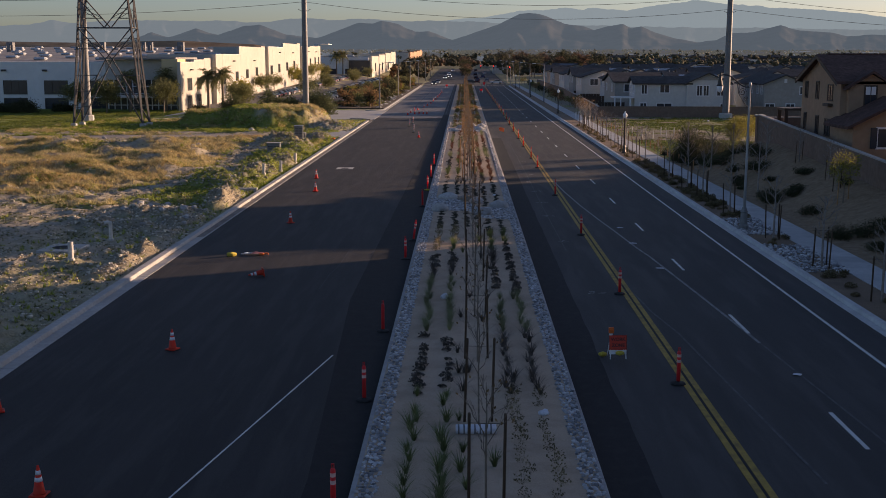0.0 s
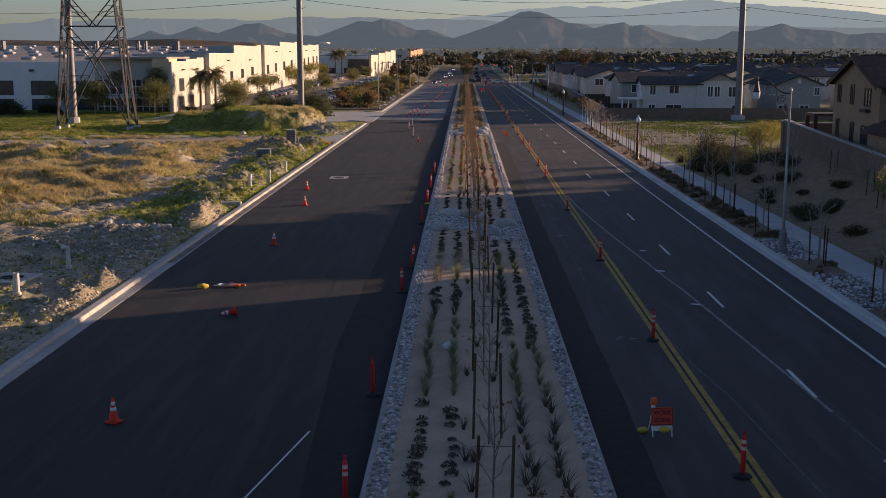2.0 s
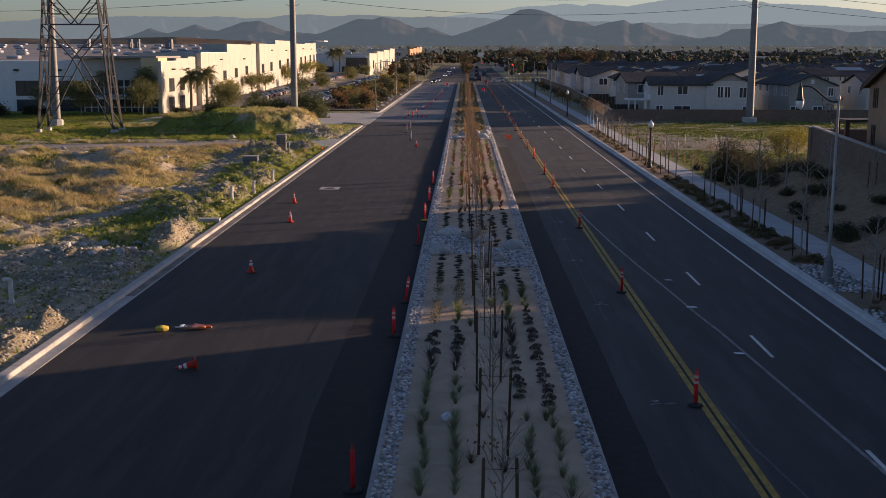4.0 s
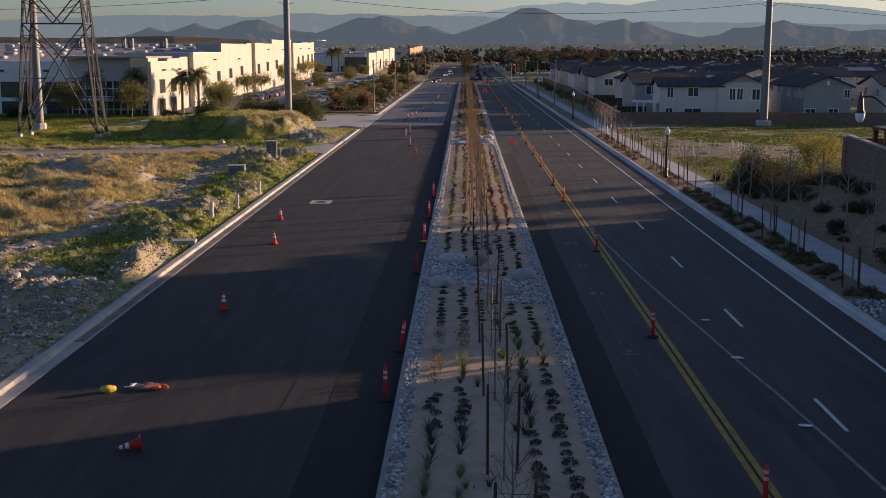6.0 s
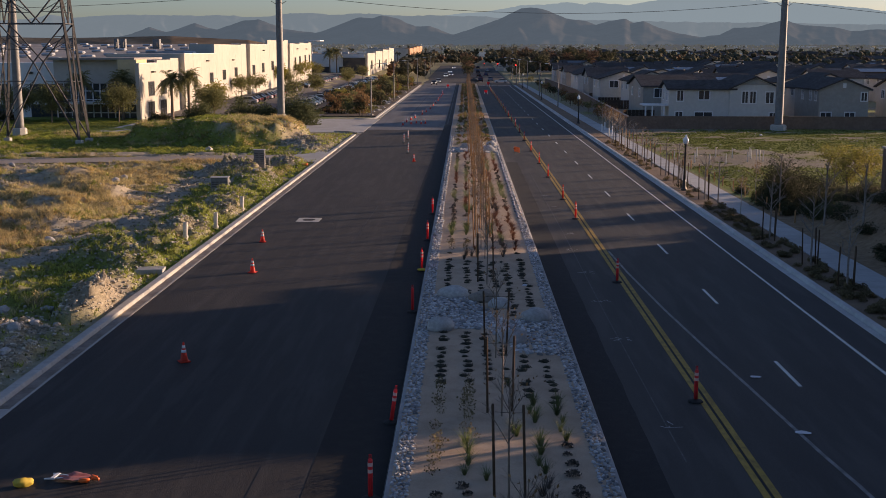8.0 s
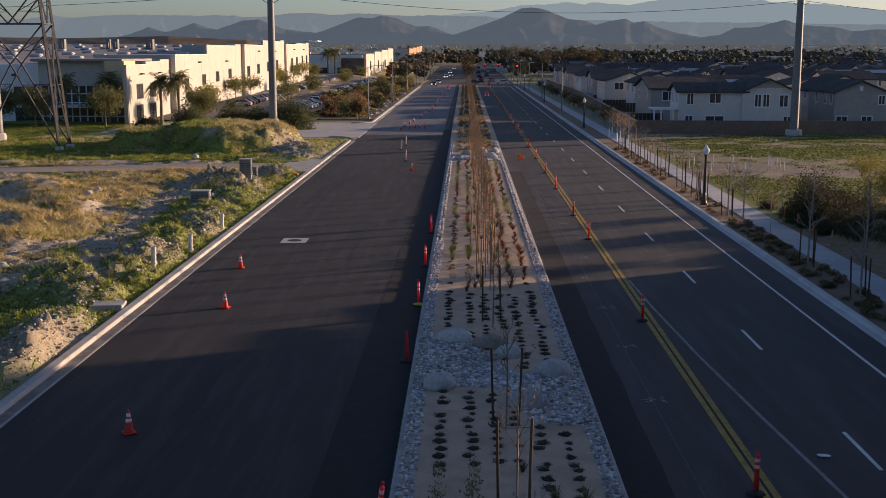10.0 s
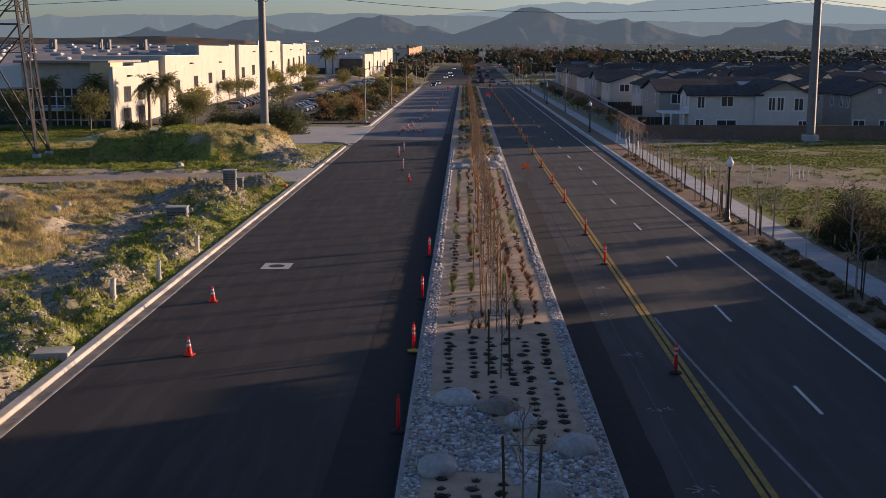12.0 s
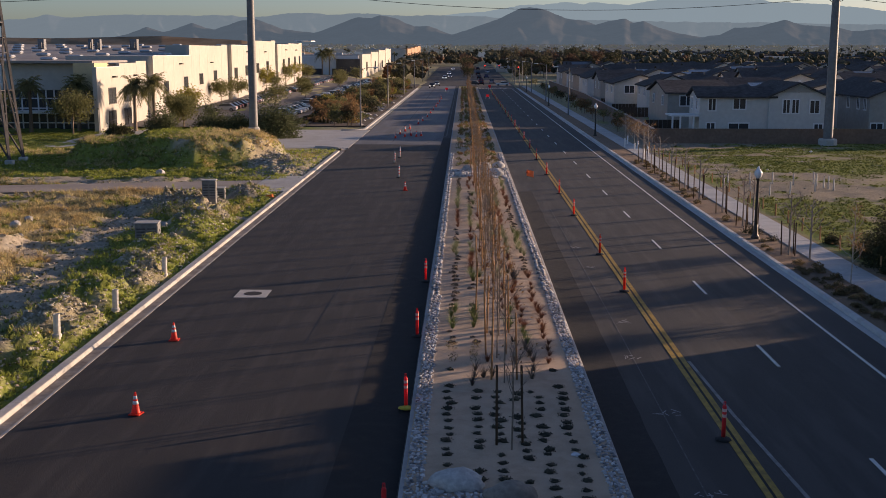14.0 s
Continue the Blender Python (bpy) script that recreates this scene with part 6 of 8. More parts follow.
tagged(new("cloth", Geo().add(*lump(ICO2, random.Random(7), 0.35, 0.2, 0.15, 0.5)).mesh("cloth", SIGN_O, True)), "orange scrap beside the kerb end", "cloth").matrix_basis = pose(-15.2, 135.2, land(-15.2, 135.2) + 0.05)

rk = random.Random(12)
for x, y, s in ((-28.3, 152.7, 0.8), (-27.3, 83.5, 0.45), (-31, 87, 0.4), (-24.5, 118, 0.5), (-30.5, 112.5, 0.55), (-31.6, 113.5, 0.4), (-17.5, 75.0, 0.4), (-19.2, 74.6, 0.45), (-20.3, 74.4, 0.35), (-21.1, 74.9, 0.3), (-18.3, 73.6, 0.35), (-18.9, 71.6, 0.42), (-17.6, 71.0, 0.38), (-19.9, 70.9, 0.4), (-18.2, 69.6, 0.33), (-16.6, 69.3, 0.36), (-20.6, 69.8, 0.34), (-16.1, 67.2, 0.34), (-17.2, 66.3, 0.3), (-19.0, 66.4, 0.33), (-18.1, 65.0, 0.28), (-16.0, 63.6, 0.3),
                (-26.5, 100.5, 0.4), (-34, 92, 0.4), (-38, 104, 0.5), (-15.9, 66, 0.25), (-33.5, 108, 0.45), (-29.5, 78.5, 0.3), (-22.8, 69.5, 0.22), (-16.4, 90.6, 0.3), (-17.0, 111.5, 0.3), (-17.6, 123.0, 0.4), (-19.5, 121, 0.35), (-37, 86, 0.35), (-43, 96, 0.4), (-48, 112, 0.5), (-24.0, 92.8, 0.62), (-36.1, 128.2, 0.6), (-34.9, 130.8, 0.5), (-38.6, 129.4, 0.45), (-41.4, 130.7, 0.5), (-28.4, 121.0, 0.7), (-27.7, 119.6, 0.5), (-29.2, 122.0, 0.4), (-27.9, 117.9, 0.6), (-26.9, 116.0, 0.45), (-25.8, 114.2, 0.5), (-18.85, 72.4, 0.42), (-17.6, 71.2, 0.36), (-17.0, 70.3, 0.4), (-16.6, 71.4, 0.36), (-18.2, 70.6, 0.3), (-19.6, 71.4, 0.34), (-16.1, 72.2, 0.3)):
    s *= 0.68
    v, f = lump(ICO2, rk, s * rk.uniform(0.8, 1.2), s * rk.uniform(0.6, 0.9), s * rk.uniform(0.5, 0.8), 0.35)
    ob = tagged(new("rock", Geo().add(v, f).mesh("rock", BOULDER)), "pale broken rock lying in the weeds", "rock", "loose rocks on the lot")
    ob.matrix_basis = pose(x, y, land(x, y) + s * 0.2, 0, 0, rk.uniform(0, 360))

# bollard posts on the right-hand lot
for x, y in ((22.31, 146.0), (23.97, 145.2), (25.89, 145.2), (27.41, 144.4), (29.37, 145.3), (22.58, 139.5), (23.66, 137.7), (25.24, 137.7), (27.87, 140.0), (29.1, 143.6), (29.5, 142.9), (29.58, 142.0), (29.65, 140.9), (21.1, 142.2)):
    root = thing("bollard", "thin white bollard post standing in the vacant lot", "bollard", "white bollards", (x, y, land(x, y)))
    part("post", Geo().lathe([(0.06, -0.2), (0.06, 0.98), (0.04, 1.02)], 8), PVC, root)
    part("collar", Geo().lathe([(0.08, -0.02), (0.08, 0.1)], 8), CONCRETE, root)
for k in range(26):
    y = 100 + 3.3 * k
    root = thing("fence_post", "short brown timber post behind the pavement", "post", "short timber posts", (20.95 + 0.08 * math.sin(k * 5), y, 0.05))
    part("post", Geo().lathe([(0.055, -0.2), (0.05, 0.85), (0.03, 0.88)], 7), WOOD, root)
tagged(new("litter", Geo().add(*lump(ICO2, random.Random(1), 0.2, 0.16, 0.14, 0.4)).mesh("litter", LITTER, True)), "white scrap on the grass by the wall", "litter").matrix_basis = pose(38.5, 176, 0.15)

# ---- litter on the road and the median ----
rl = thing("paper_roll", "grey and white striped roll of sheeting lying across the median", "roll", at=(1.0, 28.7, 0.36), turn=3)
part("roll", Geo().tube([(-0.55, 0, 0), (0.5, 0, 0)], 0.13, 14), LITTER, rl, smooth=True)
g = Geo()
for k in range(7):
    g.tube([(-0.5 + k * 0.14, 0, 0), (-0.46 + k * 0.14, 0, 0)], 0.133, 14)
part("stripe", g, STEEL, rl)
for x, y, z, s, mt, lb in ((-0.1, 45.2, 0.3, 0.22, LITTER, "crumpled white bag caught in the median plants"), (2.85, 30.3, 0.3, 0.14, LITTER, "pale purple wrapper by the median plants"), (2.8, 79.6, 0.25, 0.12, LITTER, "flat pale wrapper on the sand"),
                           (9.95, 53.2, 0.03, 0.2, LITTER, "flattened pale paper on the lane"), (9.8, 66, 0.03, 0.18, LITTER, "flattened pale paper on the lane"), (11.2, 35.2, 0.03, 0.16, LITTER, "flattened pale paper on the lane"), (9.75, 60.4, 0.03, 0.2, LITTER, "flattened pale paper on the lane")):
    v, f = lump(ICO2, random.Random(int(y * 10)), s, s * 0.7, s * (0.6 if z > 0.1 else 0.1), 0.5)
    tagged(new("litter", Geo().add(v, f).mesh("litter", mt)), lb, "litter", "scraps of litter").matrix_basis = pose(x, y, z)


# ---- median trees with lodgepole stakes ----
def branchy(g, rng, p, d, length, r, depth, tips, spread=0.55):
    """A branching limb; ends are collected in tips."""
    q = p + d * length
    mid = p + d * length * 0.5 + Vector((rng.gauss(0, 1), rng.gauss(0, 1), rng.gauss(0, 0.5))) * length * 0.05
    g.tube([p, mid, q], [r, r * 0.8, r * 0.6], 5 if depth > 1 else 4, False)
    tips.append(q)
    if depth == 0:
        return
    for _ in range(rng.choice((2, 3))):
        nd = (d + Vector((rng.gauss(0, spread), rng.gauss(0, spread), rng.gauss(0.1, spread * 0.5)))).normalized()
        branchy(g, rng, p + (q - p) * rng.uniform(0.6, 1.0), nd, length * rng.uniform(0.55, 0.8), r * 0.6, depth - 1, tips, spread)


def sapling_meshes(seed, h=3.0, bare=0.7, leafmat=LEAF_RU, bark=BARK, r=0.028, size=0.05, spread=0.5, count=150, first=0.45):
    rng = random.Random(seed)
    g, tips = Geo(), []
    g.tube([(0, 0, -0.1), (0.02, 0.01, h * 0.5), (0, 0, h * 0.8), (0.03, 0.02, h)], [r, r * 0.85, r * 0.55, r * 0.25], 6, False)
    n = 9
    for k in range(n):
        z = h * (first + (0.95 - first) * k / n)
        a = k * 2.4 + rng.random()
        branchy(g, rng, Vector((0, 0, z)), Vector((math.cos(a) * spread, math.sin(a) * spread, 0.85)).normalized(), h * rng.uniform(0.12, 0.22) * (1.2 - 0.6 * k / n), r * 0.45, 2, tips, 0.4)
    lv = Geo()
    for _ in range(count):
        p = rng.choice(tips) + Vector((rng.gauss(0, 0.08), rng.gauss(0, 0.08), rng.gauss(0, 0.08)))
        a = Vector((rng.gauss(0, 1), rng.gauss(0, 1), rng.gauss(0, 1))).normalized() * size
        b = a.orthogonal().normalized() * size * 0.5
        k = len(lv.v)
        lv.v += [tuple(p - a), tuple(p + b), tuple(p + a), tuple(p - b)]
        lv.f.append((k, k + 1, k + 2, k + 3))
    return g.mesh("trunk", bark), lv.mesh("leaves", leafmat)


STAKE = Geo().lathe([(0.036, -0.3), (0.036, 2.25), (0.028, 2.3)], 8).mesh("stake", WOOD, True)
STAKE_D = Geo().lathe([(0.036, -0.3), (0.036, 2.25), (0.028, 2.3)], 8).mesh("stake", WOOD_SHADED, True)
STAKE_P = Geo().lathe([(0.036, -0.3), (0.036, 1.85), (0.028, 1.9)], 8).mesh("stake", WOOD_SHADED, True)
TIE = Geo().tube([(-0.37, 0.0, 0), (0, -0.1, 0.02), (0.37, 0.0, 0)], 0.007, 4).mesh("tie", RUBBER)
SAP = [sapling_meshes(s, 3.1 + 0.15 * (s % 3), count=c) for s, c in ((1, 40), (2, 70), (3, 25), (4, 90))]
SAP_L = [sapling_meshes(s, 3.2 + 0.15 * (s % 3), count=c, size=0.06) for s, c in ((11, 30), (12, 80), (13, 20), (14, 100))]
rt = random.Random(77)


def staked_tree(x, y, z, meshes, label, group, stakes=((-0.37, 0.4), (0.37, 0.45)), s=1.0, stake=None, tie=2.1):
    root = thing("young_tree", label, "tree", group, (x, y, z), rt.uniform(-6, 6))
    root.scale = (s, s, s)
    part("trunk", meshes[0], None, root, at=pose(0, 0, 0, 0, 0, rt.uniform(0, 360)))
    part("leaves", meshes[1], None, root, at=pose(0, 0, 0, 0, 0, rt.uniform(0, 360)))
    for sx, sy in stakes:
        part("stake", stake or STAKE, None, root, "round lodgepole stake", at=pose(sx, sy, 0, rt.uniform(-2, 2), rt.uniform(-2, 2), 0))
    for zz in (tie,):
        part("tie", TIE, None, root, at=pose(0, 0.4, zz))
    return root


k = 0
y = 22.9
while y < 398:
    z = bed_z(1.1, y)
    if 72 < y < 76:  # no tree stands in the dry stream
        k += 1
        y += 6.34
        continue
    st = ((-0.37, 0.4), (0.37, 0.45)) if y < 86 else ((-0.45, 0.35), (0.4, 0.45))
    # Nearer stakes stand in shade and take the wood with shade in its colour.
    staked_tree(1.09 + rt.uniform(-0.05, 0.05), y, z, SAP[2] if y < 84 else SAP_L[k % 4] if y < 165 else SAP[k % 4], "thin leafless median tree tied between wooden stakes" if y < 84 or k % 4 in (0, 2) else "thin median tree with a few russet leaves between stakes", "median trees", st, 1.0, STAKE_D if y < 86 else None)
    if 86 < y < 160:
        staked_tree(0.75 + rt.uniform(-0.15, 0.5), y + 3.1, z, SAP_L[(k + 1) % 4], "thin median tree with a few russet leaves between stakes", "median trees", ((-0.37, 0.4), (0.37, 0.45)))
    k += 1
    y += 6.34


# ---- median planting ----
def clump(rng, n, h, spread, w, droop=0.5, segs=3):
    """A tuft of arching strap leaves."""
    g = Geo()
    for _ in range(n):
        a = rng.uniform(0, 6.283)
        out = Vector((math.cos(a), math.sin(a), 0))
        sd_ = Vector((-out.y, out.x, 0)) * w * rng.uniform(0.6, 1.2)
        L, s = h * rng.uniform(0.6, 1.1), spread * rng.uniform(0.3, 1.1)
        o = out * rng.uniform(0, 0.05)
        kk = len(g.v)
        for i in range(segs + 1):
            u = i / segs
            c = o + out * s * u ** 1.5 + Vector((0, 0, L * (u - droop * 0.5 * u * u * s / max(0.01, spread))))
            ww = sd_ * (1 - u * 0.9)
            g.v += [tuple(c - ww), tuple(c + ww)]
        for i in range(segs):
            b = kk + 2 * i
            g.f.append((b, b + 1, b + 3, b + 2))
    return g


def leafy(rng, n, r, h, size):
    """A low shrub: short stems with broad leaves."""
    g = Geo()
    for _ in range(n):
        a, q = rng.uniform(0, 6.283), rng.random() ** 0.6
        p = Vector((math.cos(a) * r * q, math.sin(a) * r * q, h * rng.uniform(0.15, 1) * (1 - 0.5 * q)))
        d = (Vector((p.x, p.y, 0)) * 2 + Vector((rng.gauss(0, 0.3), rng.gauss(0, 0.3), h * 0.8))).normalized() * size
        b = d.cross(Vector((rng.gauss(0, 1), rng.gauss(0, 1), 1))).normalized() * size * 0.42
        if not g.v:
            g.v.append((0, 0, -0.03))
        k_ = len(g.v)
        g.v += [tuple(p), tuple(p + d * 0.5 + b), tuple(p + d), tuple(p + d * 0.5 - b), tuple(p + b * 0.12)]
        g.f += [(k_, k_ + 1, k_ + 2, k_ + 3), (0, k_, k_ + 4)]
    return g


def cushion(rng):
    """A low dense mound of tiny leaves."""
    v, f = lump(ICO2, rng, 0.24, 0.19, 0.11, 0.5)
    g = Geo().add([(a, b, max(-0.02, c)) for a, b, c in v], f)
    c = leafy(rng, 60, 0.25, 0.15, 0.06)
    return g.add(c.v, c.f)


CUSHION = surf("dark_cushion_leaf", (0.03, 0.03, 0.02), (0.06, 0.055, 0.035), 20, 0.8, 0.4, 60, vary=0.3)
rp = random.Random(50)
PLANTS = {
    "strap": ([clump(rp, 70, 0.58, 0.42, 0.013).mesh("grass_tuft", STRAP) for _ in range(3)], "green strappy grass tuft planted in the median", "grass_tuft", "grass"),
    "phorm": ([clump(rp, 34, 0.55, 0.45, 0.016, 0.7).mesh("flax_tuft", SUCCULENT) for _ in range(3)], "dark purple flax tuft planted in the median", "flax_tuft", "plant"),
    "dark": ([leafy(rp, 90, 0.30, 0.30, 0.13).mesh("succulent", SUCCULENT) for _ in range(3)], "low dark broad-leaved succulent in the sand", "succulent", "plant"),
    "thin": ([leafy(rp, 46, 0.2, 0.42, 0.06).mesh("seedling", GROUNDCOVER) for _ in range(3)], "sparse half-dead seedling in the sand", "seedling", "plant"),
    "cushion": ([cushion(rp).mesh("cushion_plant", CUSHION) for _ in range(3)], "small dark cushion plant in a planted row", "cushion_plant", "plant"),
    "sage": ([clump(rp, 84, 0.55, 0.36, 0.012).mesh("sage_tuft", LEAF_SAGE) for _ in range(3)], "grey-green grass tuft in the median", "sage_tuft", "grass"),
    "rust": ([clump(rp, 80, 0.62, 0.55, 0.022, 0.6).mesh("rusty_shrub", SHRUB_RU) for _ in range(3)], "rusty red strap-leaved tuft in the median planting", "rusty_shrub", "shrub"),
}
SIZE = {"dark": 0.52, "cushion": 0.68, "rust": 0.56, "phorm": 1.05, "strap": 0.9, "sage": 0.85}
XR = (-0.72, 0.12, 2.05, 2.82)
def in_stream(x, y, grow=0.0):
    """The band of cobbles that winds across the median."""
    wob = 0.3 * noise.noise(Vector((x * 0.8, 1.0, 5)))
    lo = 71.4 - 3.6 * smooth01(0.8, 2.2, x) + wob
    hi = 77.7 - 5.0 * smooth01(-0.4, 2.0, x) + 1.2 * smooth01(2.0, 2.9, x) + wob
    return lo - grow < y < hi + grow


BEDS = (  # from y, to y, spacing, kinds for the four rows, kind round the trees
    (18, 25.5, 0.75, ("strap", "strap", "thin", "thin"), "strap"),
    (25.5, 31.9, 0.75, ("strap", "strap", "thin", "thin"), "strap"),
    (31.9, 39.4, 0.6, ("dark", "dark", "phorm", "phorm"), "phorm"),
    (39.4, 46.3, 0.6, ("sage", "sage", "sage", "sage"), "phorm"),
    (46.3, 49.0, 0.58, ("sage", "sage", "dark", "dark"), "phorm"),
    (49.0, 51.8, 0.72, ("phorm", "phorm", "dark", "dark"), "phorm"),
    (51.8, 56.0, 0.58, ("dark", "dark", "phorm", "dark"), "phorm"),
    (56.0, 58.6, 0.72, ("thin", "strap", "strap", "dark"), "strap"),
    (58.6, 62.0, 0.75, ("thin", "thin", "strap", "strap"), "strap"),
    (62.0, 64.2, 0.6, ("thin", "thin", "cushion", "cushion"), "strap"),
    (64.2, 71.3, 0.58, ("cushion", "cushion", "cushion", "cushion"), "cushion"),
    (73.4, 85.5, 0.58, ("cushion", "cushion", "cushion", "cushion"), "cushion"),
    (85.5, 88.5, 0.95, ("cushion", "phorm", "phorm", "cushion"), "phorm"),
    (88.5, 91.0, 0.8, ("thin", "thin", "phorm", "rust"), "rust"),
    (91.0, 93.4, 0.85, ("dark", "dark", "strap", "rust"), "phorm"),
    (93.4, 96.6, 0.9, ("strap", "strap", "rust", "rust"), "strap"),
    (96.6, 102.6, 0.85, ("dark", "dark", "rust", "rust"), "rust"),
    (102.6, 105.4, 0.95, ("dark", "strap", "phorm", "rust"), "sage"),
    (105.4, 109.5, 0.9, ("dark", "rust", "rust", "dark"), "rust"),
    (109.5, 113.5, 0.95, ("sage", "sage", "sage", "sage"), "rust"),
    (113.5, 119.5, 0.95, ("dark", "rust", "sage", "strap"), "sage"),
    (119.5, 128, 0.95, ("rust", "sage", "rust", "dark"), "rust"),
    (128, 138, 1.0, ("sage", "dark", "sage", "rust"), "sage"),
    (138, 147, 1.0, ("dark", "rust", "rust", "sage"), "rust"),
)
for y0, y1, stp, kinds, mid in BEDS:
    for xr, kind in zip(XR, kinds):
        y = y0 + 0.5 * stp
        while y < y1:
            me, lb, nm, ct = PLANTS[kind]
            if rp.random() > 0.10 and not in_stream(xr, y, 0.45):
                x_, y_ = xr + rp.gauss(0, 0.06), y + rp.gauss(0, 0.05)
                s = rp.uniform(0.7, 1.2) * SIZE.get(kind, 1.0) * (0.85 if kind == "dark" and y0 > 90 else 1.15 if y0 > 92 else 1)
                ob = tagged(new(nm, me[rp.randrange(3)]), lb, ct, "median planting, " + nm.replace("_", " "))
                ob.matrix_basis = pose(x_, y_, bed_z(x_, y_) - 0.01, 0, 0, rp.uniform(0, 360)) @ Matrix.Diagonal((s, s, s, 1))
            y += stp
    if mid == "cushion":
        for xr in (0.78, 1.42):
            y = y0 + rp.uniform(0, stp)
            while y < y1:
                me, lb, nm, ct = PLANTS[mid]
                x_, s = xr + rp.gauss(0, 0.05), rp.uniform(0.5, 0.85)
                if rp.random() > 0.2 and not in_stream(xr, y, 0.45):
                    ob = tagged(new(nm, me[rp.randrange(3)]), lb, ct, "median planting, " + nm.replace("_", " "))
                    ob.matrix_basis = pose(x_, y, bed_z(x_, y) - 0.01, 0, 0, rp.uniform(0, 360)) @ Matrix.Diagonal((s, s, s, 1))
                y += stp
        continue
    n = int((y1 - y0) / (1.5 if y0 < 88 else 0.85))
    for _ in range(n):
        me, lb, nm, ct = PLANTS[mid]
        x_, y_ = rp.choice((0.6, 0.75, 1.45, 1.6)) + rp.gauss(0, 0.1), rp.uniform(y0, y1)
        s = rp.uniform(0.7, 1.1) * SIZE.get(mid, 1.0) * (1.15 if y0 > 92 else 1)
        ob = tagged(new(nm, me[rp.randrange(3)]), lb, ct, "median planting, " + nm.replace("_", " "))
        ob.matrix_basis = pose(x_, y_, bed_z(x_, y_) - 0.01, 0, 0, rp.uniform(0, 360)) @ Matrix.Diagonal((s, s, s, 1))
# the far half of the median, too dense to count
g = Geo()
for _ in range(520):
    x_, y_ = rp.choice((-0.7, 0.1, 0.8, 1.5, 2.1, 2.8)) + rp.gauss(0, 0.12), rp.uniform(156, 398)
    c = leafy(rp, 22, 0.24, 0.42, 0.15)
    g.add(c.v, c.f, pose(x_, y_, bed_z(x_, y_)))
tagged(new("median_shrubs", g.mesh("median_shrubs", LEAF)), "small olive shrubs along the far median", "shrubs", kind="stuff")
g = Geo()
for _ in range(520):
    x_, y_ = rp.choice((-0.7, 0.1, 0.8, 1.5, 2.1, 2.8)) + rp.gauss(0, 0.12), rp.uniform(156, 398)
    c = leafy(rp, 22, 0.24, 0.4, 0.15)
    g.add(c.v, c.f, pose(x_, y_, bed_z(x_, y_)))
tagged(new("median_shrubs", g.mesh("median_shrubs", LEAF_RU)), "small russet shrubs along the far median", "shrubs", kind="stuff")


# ---- cobbles: bands along both kerbs, and the dry stream across the median ----
def in_stream2(x, y):
    wob = 0.5 * noise.noise(Vector((x * 0.8, 3.0, 5)))
    return 148.5 + wob - 0.3 * x < y < 154 + wob - 0.3 * x


rc = random.Random(99)
spots = []
for x0, x1 in ((X_ML1 + 0.03, -1.31), (3.40, X_MR0 - 0.03)):
    y = 18.0
    while y < 172:
        d = 0.112 if y < 100 else 0.19
        x = x0 + d / 2
        while x < x1:
            spots.append((x + rc.uniform(-0.05, 0.05), y + rc.uniform(-0.06, 0.06), d * rc.uniform(0.75, 1.4)))
            x += d * 1.02
        y += d * 1.02
for test, ya, yb, d in ((in_stream, 66, 82, 0.14), (in_stream2, 145, 158, 0.22)):
    y = ya
    while y < yb:
        x = -1.3
        while x < 3.4:
            if test(x, y):
                spots.append((x + rc.uniform(-0.08, 0.08), y + rc.uniform(-0.08, 0.08), d * rc.uniform(0.7, 1.5)))
            x += d
        y += d
# a stony patch round the street lamp
y = 52.0
while y < 69.5:
    x = 16.55
    while x < 18.55:
        if (y > 63.2 or y < 59.5):
            spots.append((x + rc.uniform(-0.1, 0.1), y + rc.uniform(-0.1, 0.1), 0.19 * rc.uniform(0.6, 1.4)))
        x += 0.2
    y += 0.2
shapes = [lump(ICO1, rc, 1, 1, 1, 0.35) for _ in range(12)]
near = [lump(ICO2, rc, 1, 1, 1, 0.3) for _ in range(8)]
one = [Geo().add(v, f).mesh("cobble", PEBBLE_ONE, True) for v, f in near]


def stone_pose(x, y, d):
    z = (bed_z(x, y) if x < 10 else 0.10) + d * 0.1
    if x < -1.3 or 3.4 < x < 10:
        z = 0.21 + d * 0.12
    r = d * 0.53
    return Matrix.LocRotScale((x, y, z), Euler((rc.uniform(-0.3, 0.3), rc.uniform(-0.3, 0.3), rc.uniform(0, 6.28))), (r * rc.uniform(0.75, 1.2), r * rc.uniform(0.55, 0.95), r * rc.uniform(0.4, 0.65)))


fv, ff, picked = [], [], 0
base = 0
for x, y, d in spots:
    m = stone_pose(x, y, d)
    if picked < 298 and 70.5 < y < 74.2 and -0.3 < x < 2.2:
        part("cobble", one[picked % 8], None, median, at=m)
        picked += 1
        continue
    v, f = shapes[rc.randrange(12)]
    fv.append(np.array(v) @ np.array(m.to_3x3()).T + np.array(m.translation))
    ff.append(np.array(f) + base)
    base += len(v)
me = bpy.data.meshes.new("cobbles")
me.from_pydata(np.concatenate(fv).tolist(), [], np.concatenate(ff).tolist())
me.materials.append(PEBBLE)
me.polygons.foreach_set("use_smooth", [True] * len(me.polygons))
tagged(new("cobbles", me), "grey river cobbles edging and crossing the median", "cobbles", kind="stuff")

